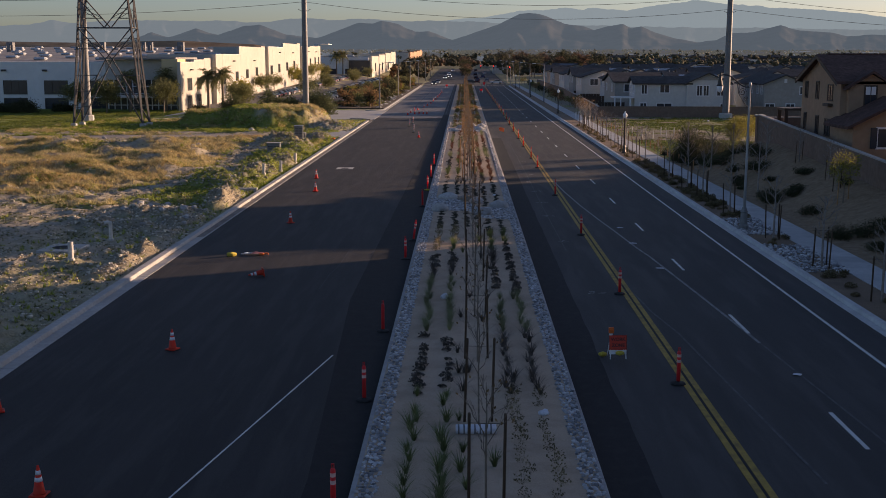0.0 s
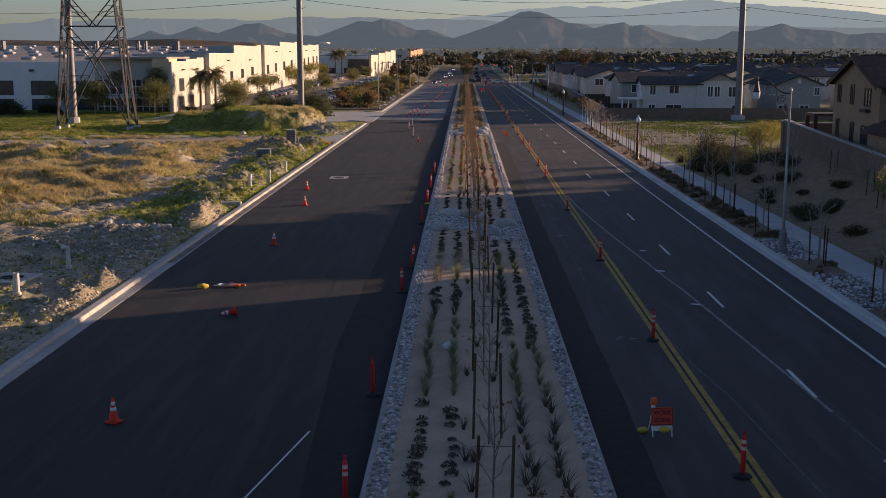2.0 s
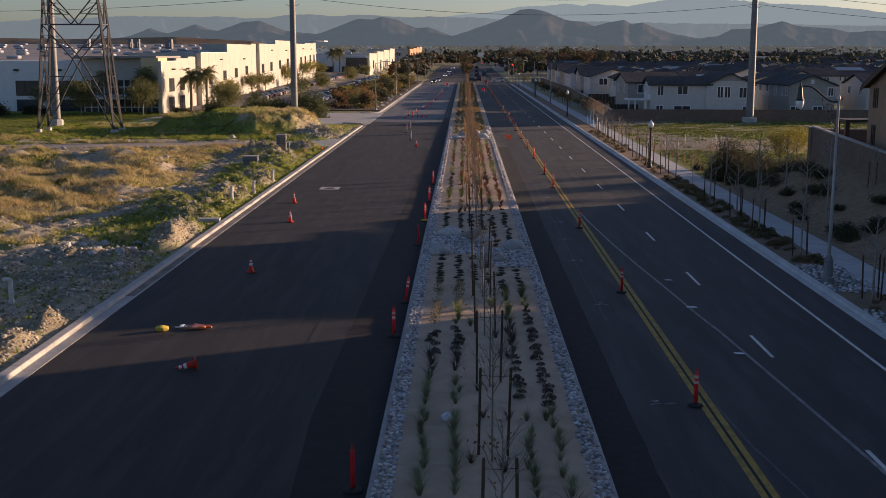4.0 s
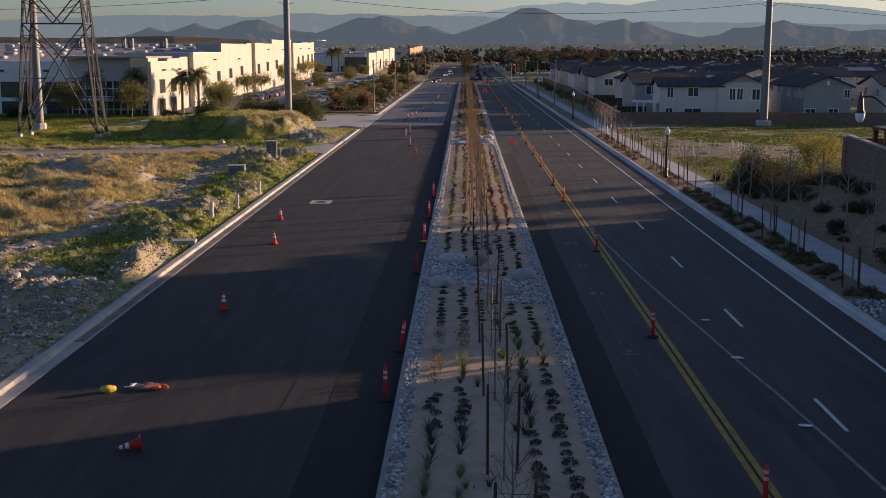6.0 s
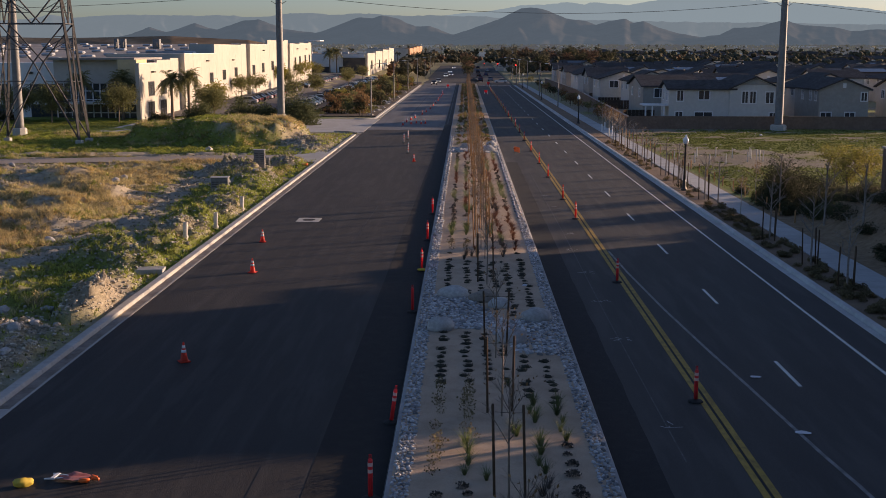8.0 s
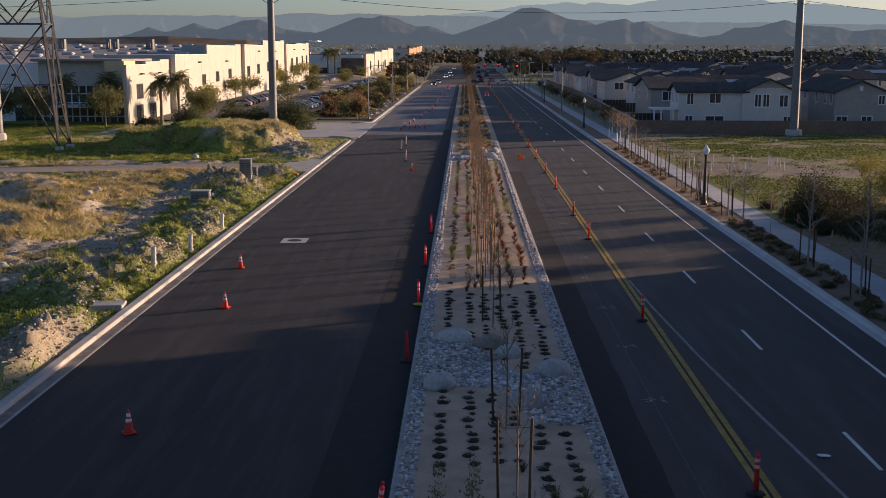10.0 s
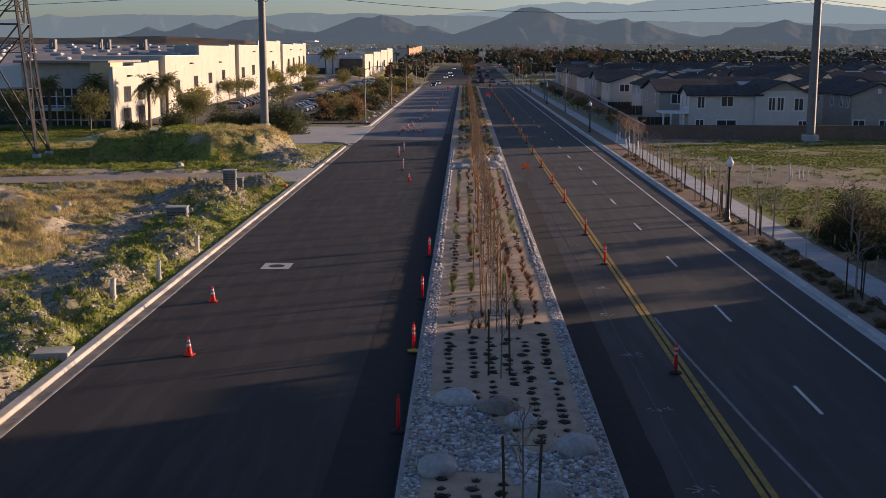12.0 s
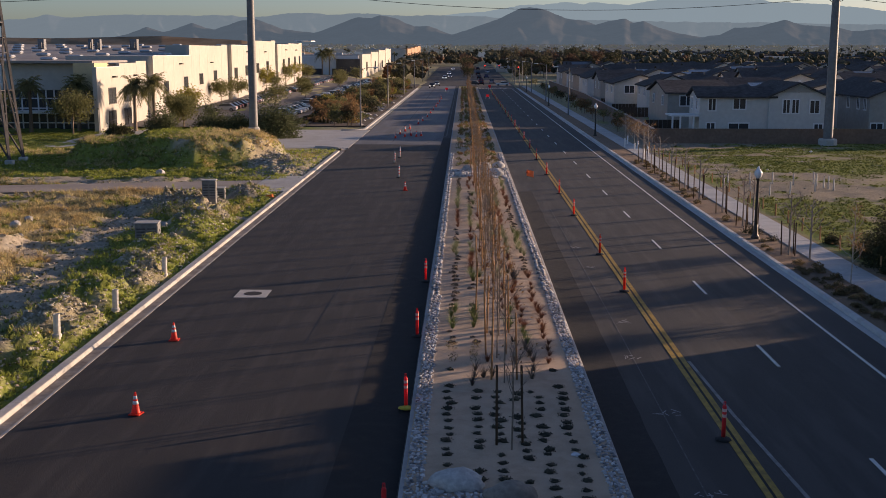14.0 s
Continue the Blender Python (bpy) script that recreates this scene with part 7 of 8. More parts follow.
for x, y, sx, sy, sz, tint in ((-0.89, 71.4, 0.52, 0.42, 0.36, 0), (1.81, 69.6, 0.58, 0.45, 0.34, 0), (-0.40, 77.3, 0.66, 0.42, 0.36, 0), (0.86, 76.5, 0.62, 0.45, 0.34, 1), (1.5, 75.2, 0.5, 0.4, 0.3, 0), (2.94, 73.1, 0.64, 0.5, 0.36, 0),
                               (0.1, 153.5, 0.6, 0.5, 0.4, 0), (2.4, 150.0, 0.9, 0.6, 0.45, 0), (3.0, 156.5, 0.6, 0.5, 0.45, 0), (1.6, 155.0, 0.7, 0.5, 0.5, 0), (-0.6, 149.2, 0.5, 0.4, 0.3, 0)):
    v, f = lump(ICO3, rc, sx, sy, sz, 0.22)
    ob = tagged(new("boulder", Geo().add(v, f).mesh("boulder", BOULDER_BR if tint else BOULDER, True)), "rounded granite boulder among the cobbles" if not tint else "brownish granite boulder half sunk in sand", "boulder", "boulders in the dry stream")
    ob.matrix_basis = pose(x, y, bed_z(x, y) + sz * 0.35, 0, 0, rc.uniform(-15, 15))

# ---- weeds, brush and stones on the lot ----
def scatter(name, label, category, mat, n, box, keep, make, seed):
    rng = random.Random(seed)
    g = Geo()
    made = tries = 0
    while made < n and tries < n * 30:
        tries += 1
        x, y = rng.uniform(box[0], box[1]), rng.uniform(box[2], box[3])
        if not keep(x, y, rng):
            continue
        v, f = make(rng, y)
        z = land(x, y)
        g.v_base = len(g.v)
        kk = len(g.v)
        g.v += [(p[0] + x, p[1] + y, p[2] + z) for p in v]
        g.f += [tuple(kk + i for i in q) for q in f]
        made += 1
    return tagged(new(name, g.mesh(name, mat)), label, category, kind="stuff")


def on_path(x, y):
    return abs(y - (147.3 + 0.21 * x)) < 3.0 or y > 178 and x > -30


def tuft(n, h, spread, w):
    def f(rng, y):
        c = clump(rng, n, h * rng.uniform(0.5, 1.3), spread, w, 0.5, 1)
        return c.v, c.f
    return f


def stone(lo, hi):
    def f(rng, y):
        s = lo + (hi - lo) * rng.random() ** 3
        v, q = shapes[rng.randrange(12)]
        a = rng.uniform(0, 6.28)
        ca, sa = math.cos(a) * s, math.sin(a) * s
        return [(p[0] * ca - p[1] * sa * 0.8, p[0] * sa + p[1] * ca * 0.8, p[2] * s * 0.6 + s * 0.15) for p in v], q
    return f


def tangle(rng, y):
    """A leaning tussock of dry stems."""
    h = rng.uniform(0.22, 0.62)
    c = clump(rng, 12, h, h * 0.95, 0.015, 0.7, 2)
    lx, ly = rng.gauss(0, 0.35), rng.gauss(0, 0.35)
    return [(p[0] + lx * p[2], p[1] + ly * p[2], p[2]) for p in c.v], c.f


scatter("green_weeds", "green weeds growing over the disturbed soil", "weeds", BLADE, 26000, (-58, -14.9, 40, 178), lambda x, y, r: not on_path(x, y) and cover(x, y)[0] * (2.2 if x > -21 else 0.9) * (1.0 if y > 76 else 0.3) > r.random(), tuft(9, 0.25, 0.2, 0.024), 1)
scatter("dry_brush", "dry tan and russet grass tufts", "dry grass", BLADE_DRY, 30000, (-60, -16, 74, 178), lambda x, y, r: not on_path(x, y) and cover(x, y)[1] * smooth01(-0.6, 0.1, noise.noise(Vector((x * 0.7, y * 0.7, 2)))) > r.random(), tangle, 2)
scatter("loose_stones", "loose pale stones and rubble on the lot", "stones", ROCK, 21000, (-50, -14.9, 40, 176), lambda x, y, r: not on_path(x, y) and (0.06 + cover(x, y)[2] * (0.5 if x > -24 else 0.25) + 0.8 * pile(x, y)[1] + (0.25 if pile(x, y)[0] > 0.15 else 0)) * (0.5 if y < 68 and x < -17.5 else 1) > r.random(), stone(0.02, 0.14), 3)
scatter("rubble", "broken rubble and gravel on the tipped heaps", "rubble", ROCK, 16000, (-23, -14.8, 42, 140), lambda x, y, r: not on_path(x, y) and (0.12 if y < 70 else 0.0) + 0.9 * pile(x, y)[1] + (0.2 if pile(x, y)[0] > 0.12 else 0.0) > r.random(), stone(0.014, 0.095), 9)
scatter("low_weeds", "small dull weeds dotted over the bare soil", "weeds", WEED, 26000, (-56, -14.9, 40, 146), lambda x, y, r: not on_path(x, y) and 0.35 + 0.65 * smooth01(-0.1, 0.4, noise.noise(Vector((x * 0.45, y * 0.45, 12)))) > r.random(), tuft(6, 0.11, 0.14, 0.022), 41)
scatter("soil_clods", "crumbled clods of tan soil on the lot", "soil", CLODSOIL, 17000, (-52, -14.9, 40, 146), lambda x, y, r: not on_path(x, y) and 0.3 + 0.7 * smooth01(-0.2, 0.3, noise.noise(Vector((x * 0.6, y * 0.6, 31)))) > r.random(), stone(0.02, 0.11), 42)
scatter("rubble", "broken rubble beside the driveway kerb", "rubble", ROCK, 2600, (-24, -14.9, 149, 178), lambda x, y, r: (0.25 + 0.7 * pile(x, y)[1]) * smooth01(23, 19, -x) > r.random(), stone(0.03, 0.17), 19)
scatter("green_weeds", "short green grass on the far lot", "weeds", BLADE_LOT, 26000, (21.2, 72, 104, 187), lambda x, y, r: cover(x, y)[0] > r.random(), tuft(7, 0.15, 0.2, 0.028), 5)
scatter("green_weeds", "lush green turf beyond the service path", "weeds", BLADE_LOW, 22000, (-84, -20, 136, 206), lambda x, y, r: y > 150.6 + 0.21 * x and not on_path(x, y) and (y < 180 or x < -50) and cover(x, y)[0] > r.random(), tuft(7, 0.2, 0.22, 0.034), 25)
scatter("loose_stones", "scattered small stones on the far lot", "stones", ROCK, 300, (21.2, 50, 112, 186), lambda x, y, r: True, stone(0.04, 0.18), 6)


# ---- shrubs, trees ----
def twig_leaves(g, rng, ends, jit, jz, n, size):
    """Leaf clumps gathered round twig ends."""
    for _ in range(n):
        e = rng.choice(ends)
        p = e + Vector((rng.gauss(0, jit), rng.gauss(0, jit), rng.gauss(0, jz)))
        p.z = max(p.z, 0.03)
        a = Vector((rng.gauss(0, 1), rng.gauss(0, 1), rng.gauss(0, 0.8))).normalized() * size * rng.uniform(0.5, 1.2)
        b = a.orthogonal().normalized() * size * rng.uniform(0.3, 0.6)
        k_ = len(g.v)
        g.v += [tuple(p - a), tuple(p + b), tuple(p + a), tuple(p - b)]
        g.f.append((k_, k_ + 1, k_ + 2, k_ + 3))
    return g


def shrub(x, y, z, rx, ry, rz, n, size, mat, label, name="shrub", cat="shrub", group="", seed=0, shell=0.2):
    rng = random.Random(seed or int(x * 31 + y * 17))
    root = thing(name, label, cat, group, (x, y, z))
    st, lv = Geo(), Geo()
    for _ in range(9):
        a = rng.uniform(0, 6.28)
        st.tube([(0, 0, -0.1), (math.cos(a) * rx * 0.25, math.sin(a) * ry * 0.25, rz * 0.6), (math.cos(a) * rx * 0.7, math.sin(a) * ry * 0.7, rz * rng.uniform(0.7, 1.15))], [0.03, 0.02, 0.008], 4, False)
    part("branchwork", st, BARK, root)
    ends = []
    for _ in range(70):
        d = Vector((rng.gauss(0, 1), rng.gauss(0, 1), rng.gauss(0, 0.9))).normalized() * rng.random() ** 0.4
        ends.append(Vector((d.x * rx * 0.9, d.y * ry * 0.9, rz * (0.08 + 1.45 * abs(d.z) * (0.75 + 0.5 * noise.noise(d * 1.7 + Vector((x, y, 0)))))))) 
    twig_leaves(lv, rng, ends, min(rx, ry) * 0.2, rz * 0.22, n, size)
    part("foliage", lv, mat, root)
    return root


def tree(x, y, z, h, r, n, size, mat, label, bark=BARK, group="", seed=0, trunk=0.12, squash=0.85, name="tree"):
    rng = random.Random(seed or int(x * 13 + y * 29))
    root = thing(name, label, "tree", group, (x, y, z))
    g, tips = Geo(), []
    g.tube([(0, 0, -0.3), (0.05, 0.02, h * 0.25), (0, 0.05, h * 0.5)], [trunk, trunk * 0.8, trunk * 0.6], 7, False)
    for k_ in range(6):
        a = k_ * 1.1 + rng.random()
        branchy(g, rng, Vector((0, 0.03, h * rng.uniform(0.3, 0.5))), Vector((math.cos(a) * 0.7, math.sin(a) * 0.7, 0.8)).normalized(), h * 0.25, trunk * 0.45, 2, tips, 0.45)
    part("trunk", g, bark, root)
    lv = Geo()
    ends = []
    for t_ in tips:
        e = t_ + Vector((rng.gauss(0, r * 0.16), rng.gauss(0, r * 0.16), rng.gauss(0, r * 0.14)))
        k_ = math.hypot(e.x, e.y)
        if k_ > r:
            e.x, e.y = e.x * r / k_, e.y * r / k_
        e.z = min(e.z, h)
        ends.append(e)
    for _ in range(40):
        d = Vector((rng.gauss(0, 1), rng.gauss(0, 1), rng.gauss(0, 1))).normalized() * rng.random() ** 0.35
        ends.append(Vector((d.x * r * 0.9, d.y * r * 0.9, h * 0.62 + d.z * h * 0.33)))
    twig_leaves(lv, rng, ends, r * 0.15, r * 0.13, n, size)
    part("crown", lv, mat, root)
    return root


# pavement trees
SAP_R = [sapling_meshes(20 + s, 3.4, count=c, leafmat=LEAF_RU, bark=TWIG, r=0.055, spread=0.85, first=0.42) for s, c in enumerate((12, 30, 5))]
BARE = sapling_meshes(41, 3.8, count=15, bark=TWIG, r=0.07, spread=0.9, first=0.3, leafmat=LEAF_RU)
REDT = sapling_meshes(43, 2.6, count=220, bark=PALEBARK, r=0.035, spread=0.9, first=0.42, leafmat=LEAF_RU)
for i, y in enumerate((38.0, 45.6, 53.35, 61.8, 72.0, 80.3, 85.8, 93.6, 111.4, 119.3, 121.8, 127.6, 135.3, 141, 147, 152.9, 157.5, 162.6)):
    staked_tree(17.65, y, 0.08, SAP_R[i % 3], "thin bare pavement tree held by three wooden stakes", "pavement trees", ((-0.4, 0.1), (0.35, 0.35), (0.2, -0.4)), 1.0, STAKE_P, 1.7)
for x, y, ms, lb in ((18.39, 103.6, REDT, "small spreading tree with russet twigs and pale trunk"), (18.2, 109.5, SAP_R[1], "slim dark-leaved pavement tree without stakes"), (21.9, 97.2, BARE, "leafless pale-barked tree on the bank"), (21.6, 80.5, BARE, "leafless pale-barked tree on the bank"), (22.6, 92.6, BARE, "leafless pale-barked tree on the bank"), (24.2, 88.4, SAP_R[0], "slim leafless tree on the bank"), (22.2, 86.6, SAP_R[0], "slim leafless tree on the bank"), (21.8, 113.2, REDT, "small spreading tree with russet twigs behind the pavement"), (21.6, 106.0, BARE, "leafless pale-barked tree behind the pavement")):
    root = thing("young_tree", lb, "tree", "pavement trees", (x, y, land(x, y)))
    part("trunk", ms[0], None, root)
    part("leaves", ms[1], None, root)
for i, y in enumerate((168, 171, 174.5, 178, 182, 186)):
    root = thing("young_tree", "russet multi-stemmed tree with white trunk wrap", "tree", "russet pavement trees", (18.6 + 0.9 * (i % 2), y, 0.08))
    root.scale = (1.25, 1.25, 1.35)
    part("trunk", REDT[0], None, root, at=pose(0, 0, 0, 0, 0, i * 67))
    part("leaves", REDT[1], None, root, at=pose(0, 0, 0, 0, 0, i * 67))
    part("trunk_wrap", Geo().lathe([(0.06, 0.0), (0.07, 0.8)], 8), WHITEMETAL, root, "white trunk wrap")
# low planting between kerb and pavement
rg = random.Random(61)
lowp = [leafy(rg, 170, 0.26, 0.30, 0.075).mesh("groundcover", GROUNDCOVER) for _ in range(3)]
for _ in range(215):
    y = rg.choice((rg.uniform(30, 165), rg.uniform(68, 108)))
    x = rg.choice((16.95, 17.35, 17.8, 18.1)) + rg.gauss(0, 0.07)
    if 108 < y < 135 and rg.random() < 0.6 or (52 < y < 69.5 and not 59.5 < y < 63.2):
        continue
    s = rg.uniform(0.6, 1.2)
    ob = tagged(new("groundcover", lowp[rg.randrange(3)]), "low olive-brown groundcover plant in the planting strip", "plant", "pavement planting")
    ob.matrix_basis = pose(x, y, 0.09, 0, 0, rg.uniform(0, 360)) @ Matrix.Diagonal((s, s, s, 1))
shrub(17.4, 118.5, 0.1, 0.7, 0.6, 0.55, 350, 0.07, LEAF_DK, "dark leafy shrub at the foot of the globe lamp")
shrub(18.0, 116.0, 0.1, 0.4, 0.4, 0.3, 160, 0.06, LEAF_DK, "small dark shrub beside the globe lamp")
# bank: dark shrubs and two yellowing trees
rb = random.Random(18)
for x, y, rx, ry, rz in ((22.1, 69.6, 0.8, 0.9, 0.42), (21.5, 76.6, 0.8, 1.1, 0.55), (22.8, 76.2, 0.7, 0.9, 0.5), (21.3, 61.6, 0.9, 1.0, 0.5), (22.3, 60.8, 1.0, 1.0, 0.55), (23.3, 60.6, 1.0, 1.0, 0.55), (24.4, 60.9, 0.9, 1.0, 0.5), (21.9, 57.4, 0.8, 0.9, 0.4), (22.4, 52, 0.8, 1.3, 0.3), (24.9, 50, 1.1, 1.4, 0.4), (21.8, 78.0, 0.9, 1.5, 0.5), (23.4, 77.0, 0.6, 0.9, 0.3), (24.8, 80.5, 0.8, 1.0, 0.35),
                         (21.6, 86.2, 0.5, 0.9, 0.35), (23.6, 88.0, 1.2, 1.4, 0.55), (24.6, 91.5, 1.1, 1.3, 0.6), (22.6, 91.9, 0.7, 0.8, 0.4), (22.0, 87.5, 0.7, 0.8, 0.4), (21.4, 84.3, 0.35, 0.5, 0.2), (24.8, 95.2, 1.0, 1.2, 0.6), (25.4, 73.5, 0.5, 0.7, 0.3), (23.2, 83.0, 0.5, 0.6, 0.25)):
    shrub(x, y, land(x, y), rx, ry, rz, int(1500 * rx * ry) + 450, 0.055, LEAF_DK, "dark low shrub spreading on the planted bank", group="bank shrubs")
for k in range(24):
    u = rb.random()
    x, y = 21.4 + 6.0 * u + rb.uniform(-0.4, 1.2), 97.5 + 8.5 * u + rb.uniform(-3.0, 3.5)
    r = rb.uniform(0.6, 1.15)
    shrub(x, y, land(x, y), r, r * rb.uniform(0.8, 1.3), rb.uniform(0.35, 0.75), int(1000 * r), 0.06, (LEAF_GR, LEAF_DK, LEAF_GR)[k % 3], "green bushy shrub at the foot of the bank", group="shrubs below the bank", seed=500 + k)
shrub(22.3, 107.6, land(22.3, 107.6), 1.8, 1.9, 2.5, 15000, 0.07, LEAF_DK, "large dark rounded bush beside the pavement")
for x, y, r, h in ((21.6, 103.2, 0.8, 0.6), (22.6, 101.4, 1.0, 0.75), (23.4, 104.3, 1.3, 1.0), (21.3, 106.0, 0.6, 0.5), (25.2, 106.6, 1.5, 1.3), (21.5, 110.4, 0.7, 0.6), (22.4, 112.6, 0.8, 0.6), (21.2, 115.0, 0.5, 0.45), (24.6, 113.0, 1.0, 0.6)):
    shrub(x, y, land(x, y), r, r * 1.15, h, int(3200 * r), 0.06, LEAF_DK, "dark low bush beside the pavement", group="low bushes by the pavement")
shrub(24.6, 109.8, land(24.6, 109.8), 2.0, 1.9, 1.7, 9000, 0.075, LEAF_DK, "spreading dark bush at the end of the bank")
shrub(28.4, 112.0, land(28.4, 112), 2.4, 2.0, 1.1, 1500, 0.12, LEAF, "spreading olive bush on the vacant lot")
shrub(29.8, 105.0, land(29.8, 105), 2.0, 2.0, 1.4, 1500, 0.12, LEAF_DK, "spreading dark bush below the garden wall")
for x, y, h in ((24.7, 101.9, 5.0 - land(24.7, 101.9)), (26.4, 103.4, 4.9 - land(26.4, 103.4)), (29.4, 118.6, 3.8)):
    tree(x, y, land(x, y), h, 1.25, 2300, 0.075, LEAF_YL, "small tree with yellow-green autumn leaves on the lot", group="yellowing trees", trunk=0.07)
tree(24.0, 69.7, land(24.0, 69.7), 3.4, 0.78, 1500, 0.07, LEAF_YL, "small staked tree with yellow leaves on the bank", group="yellowing trees", trunk=0.05)
for sx in (-0.3, 0.45):
    ob = tagged(new("tree_stake", STAKE), "wooden stake driven into the bank", "stake", "stakes on the bank")
    ob.matrix_basis = pose(24.0 + sx, 69.9 + sx * 0.4, land(24.0, 69.7) - 0.8)
for x, y in ((25.3, 76.5), (25.6, 84.5), (24.7, 73.0)):
    staked_tree(x, y, land(x, y), SAP_R[2], "thin bare staked tree on the planted bank", "bank trees", ((-0.3, 0.1), (0.3, 0.15)), 0.8, STAKE_P, 1.7)


# ---- palms and trees of the business park ----
def palm(x, y, z, h, label="date palm with a shaggy crown", r=2.7, group="palms", seed=0, fronds=58):
    rng = random.Random(seed or int(x * 7 + y))
    root = thing("palm_tree", label, "palm tree", group, (x, y, z))
    part("trunk", Geo().tube([(0, 0, -0.4), (0.05, 0, h * 0.5), (0, 0.05, h)], [0.30, 0.22, 0.26], 9), BARK, root)
    g = Geo()
    for k_ in range(fronds):
        a = k_ * 2.399
        up = rng.uniform(-0.3, 1.5)
        d = Vector((math.cos(a), math.sin(a), 0))
        prev = None
        L = r * rng.uniform(0.8, 1.1)
        side = Vector((-d.y, d.x, 0))
        for i in range(6):
            u = i / 5
            p = Vector((0, 0, h)) + d * L * u * (0.6 + 0.4 * math.cos(up)) + Vector((0, 0, L * (up * u - 0.85 * u * u)))
            if prev:
                for s in (-1, 1):
                    for q in (prev, prev.lerp(p, 0.5)):
                        w = 0.72 * math.sin(math.pi * (0.15 + 0.75 * u))
                        tip = q + side * s * w * rng.uniform(0.7, 1.1) + (p - prev) * 1.1 + Vector((0, 0, -w * rng.uniform(0.1, 0.7)))
                        k2 = len(g.v)
                        g.v += [tuple(q), tuple(q + (p - prev) * 0.35), tuple(tip)]
                        g.f.append((k2, k2 + 1, k2 + 2))
                g.tube([prev, p], 0.02, 3, False)
            prev = p
    part("crown", g, LEAF_PALM, root)
    return root


palm(-46.6, 207.6, 0, 6.3)
palm(-44.0, 208.0, 0, 6.5)
palm(-60.0, 204.0, 0, 6.2)
palm(-54.0, 206.0, 0, 6.3)
palm(-48.5, 434, 2, 8.6, "tall palm before the second office building")
palm(-46.3, 436, 2, 8.8, "tall palm before the second office building")
for x, y, h, r in ((-53.0, 200.5, 6.0, 2.9), (-62.8, 199.0, 5.8, 3.0), (-68.5, 200.5, 5.4, 3.0), (-41.5, 214.5, 4.6, 2.6), (-44.0, 221.5, 4.8, 2.6)):
    tree(x, y, 0, h, r, 4200, 0.17, LEAF, "olive-leaved tree before the warehouse", group="warehouse trees", trunk=0.13)
for x, y, rx, rz in ((-78, 199, 3.4, 1.5), (-84, 200, 3.2, 1.4), (-90, 201, 3.4, 1.5), (-33.5, 196.0, 2.6, 2.9), (-40.0, 197.0, 2.4, 2.6), (-24.9, 196.0, 3.5, 3.0), (-29.4, 195.2, 2.2, 2.2), (-29.0, 199, 1.8, 1.4), (-46.5, 199.5, 1.8, 0.9), (-72, 203, 2.0, 1.0)):
    shrub(x, y, 0.1, rx, rx * 0.8, rz, int(rx * 2200), 0.16, LEAF_GR if rz > 2 else LEAF_DK, "dense dark green shrub before the car park", group="car park shrubs")
WALLTREES = ((240, 4.6, 2.6), (270, 4.8, 2.7), (283, 4.8, 2.8), (320, 6.2, 1.8), (326, 4.4, 2.3), (350, 6.4, 2.2), (360, 6.2, 2.4), (388, 5.0, 2.4))  # y, height, crown
rb = random.Random(15)
for i, (y, h, r) in enumerate(WALLTREES):
    tree(-47.4 + rb.uniform(-0.5, 0.5), y, 0.2 + (y - 210) * 0.012, h, r, 1500, 0.2, LEAF if i % 3 else LEAF_YL, "small rounded tree along the warehouse wall", group="warehouse trees", trunk=0.1)
for x, y in ((-35.8, 262), (-35.0, 296), (-38.5, 318), (-33.5, 352), (-37.0, 384), (-34.5, 408)):
    tree(x, y, 0.2 + (y - 210) * 0.008, rb.uniform(3.6, 4.8), rb.uniform(2.0, 2.8), 1300, 0.2, LEAF, "rounded tree in the car park", group="car park trees", trunk=0.1)
for i in range(210):
    x, y = rb.uniform(-26.5, -16.6), 216 + 190 * rb.random() ** 1.15
    u = rb.random()
    mt, col = ((LEAF_RU, "russet"), (LEAF, "olive"), (LEAF_DK, "dark green"), (LEAF_YL, "yellowing"))[0 if u < 0.28 else 1 if u < 0.60 else 2 if u < 0.96 else 3]
    if rb.random() < 0.45:
        tree(x, y, 0.1, rb.uniform(2.2, 3.8), rb.uniform(1.0, 1.6), 420, 0.2, mt, f"{col} roadside tree beside the car park", group="roadside trees", trunk=0.08)
    else:
        r_ = rb.uniform(0.8, 1.7)
        shrub(x, y, 0.1, r_, r_, r_ * 0.5, 260, 0.2, mt, f"{col} roadside shrub beside the car park", group="roadside shrubs")
for i in range(70):
    x, y = rb.uniform(-24, -15.6), rb.uniform(214, 330)
    v, f = lump(ICO1, rb, rb.uniform(0.3, 0.7), rb.uniform(0.3, 0.6), 0.35, 0.3)
    ob = tagged(new("rock", Geo().add(v, f).mesh("rock", BOULDER)), "pale landscaping rock beside the driveway", "rock", "landscaping rocks")
    ob.matrix_basis = pose(x, y, land(x, y) + 0.12)
# trees along the estate wall
for i in range(24):
    x, y = rb.uniform(21.0, 22.6), 200 + 215 * rb.random()
    u = rb.random()
    tree(x, y, 0.1, rb.uniform(1.8, 3.2), rb.uniform(0.7, 1.2), 260, 0.16, LEAF_RU if u < 0.5 else LEAF_DK if u < 0.75 else LEAF, "roadside tree before the estate wall", group="estate wall trees", trunk=0.06)

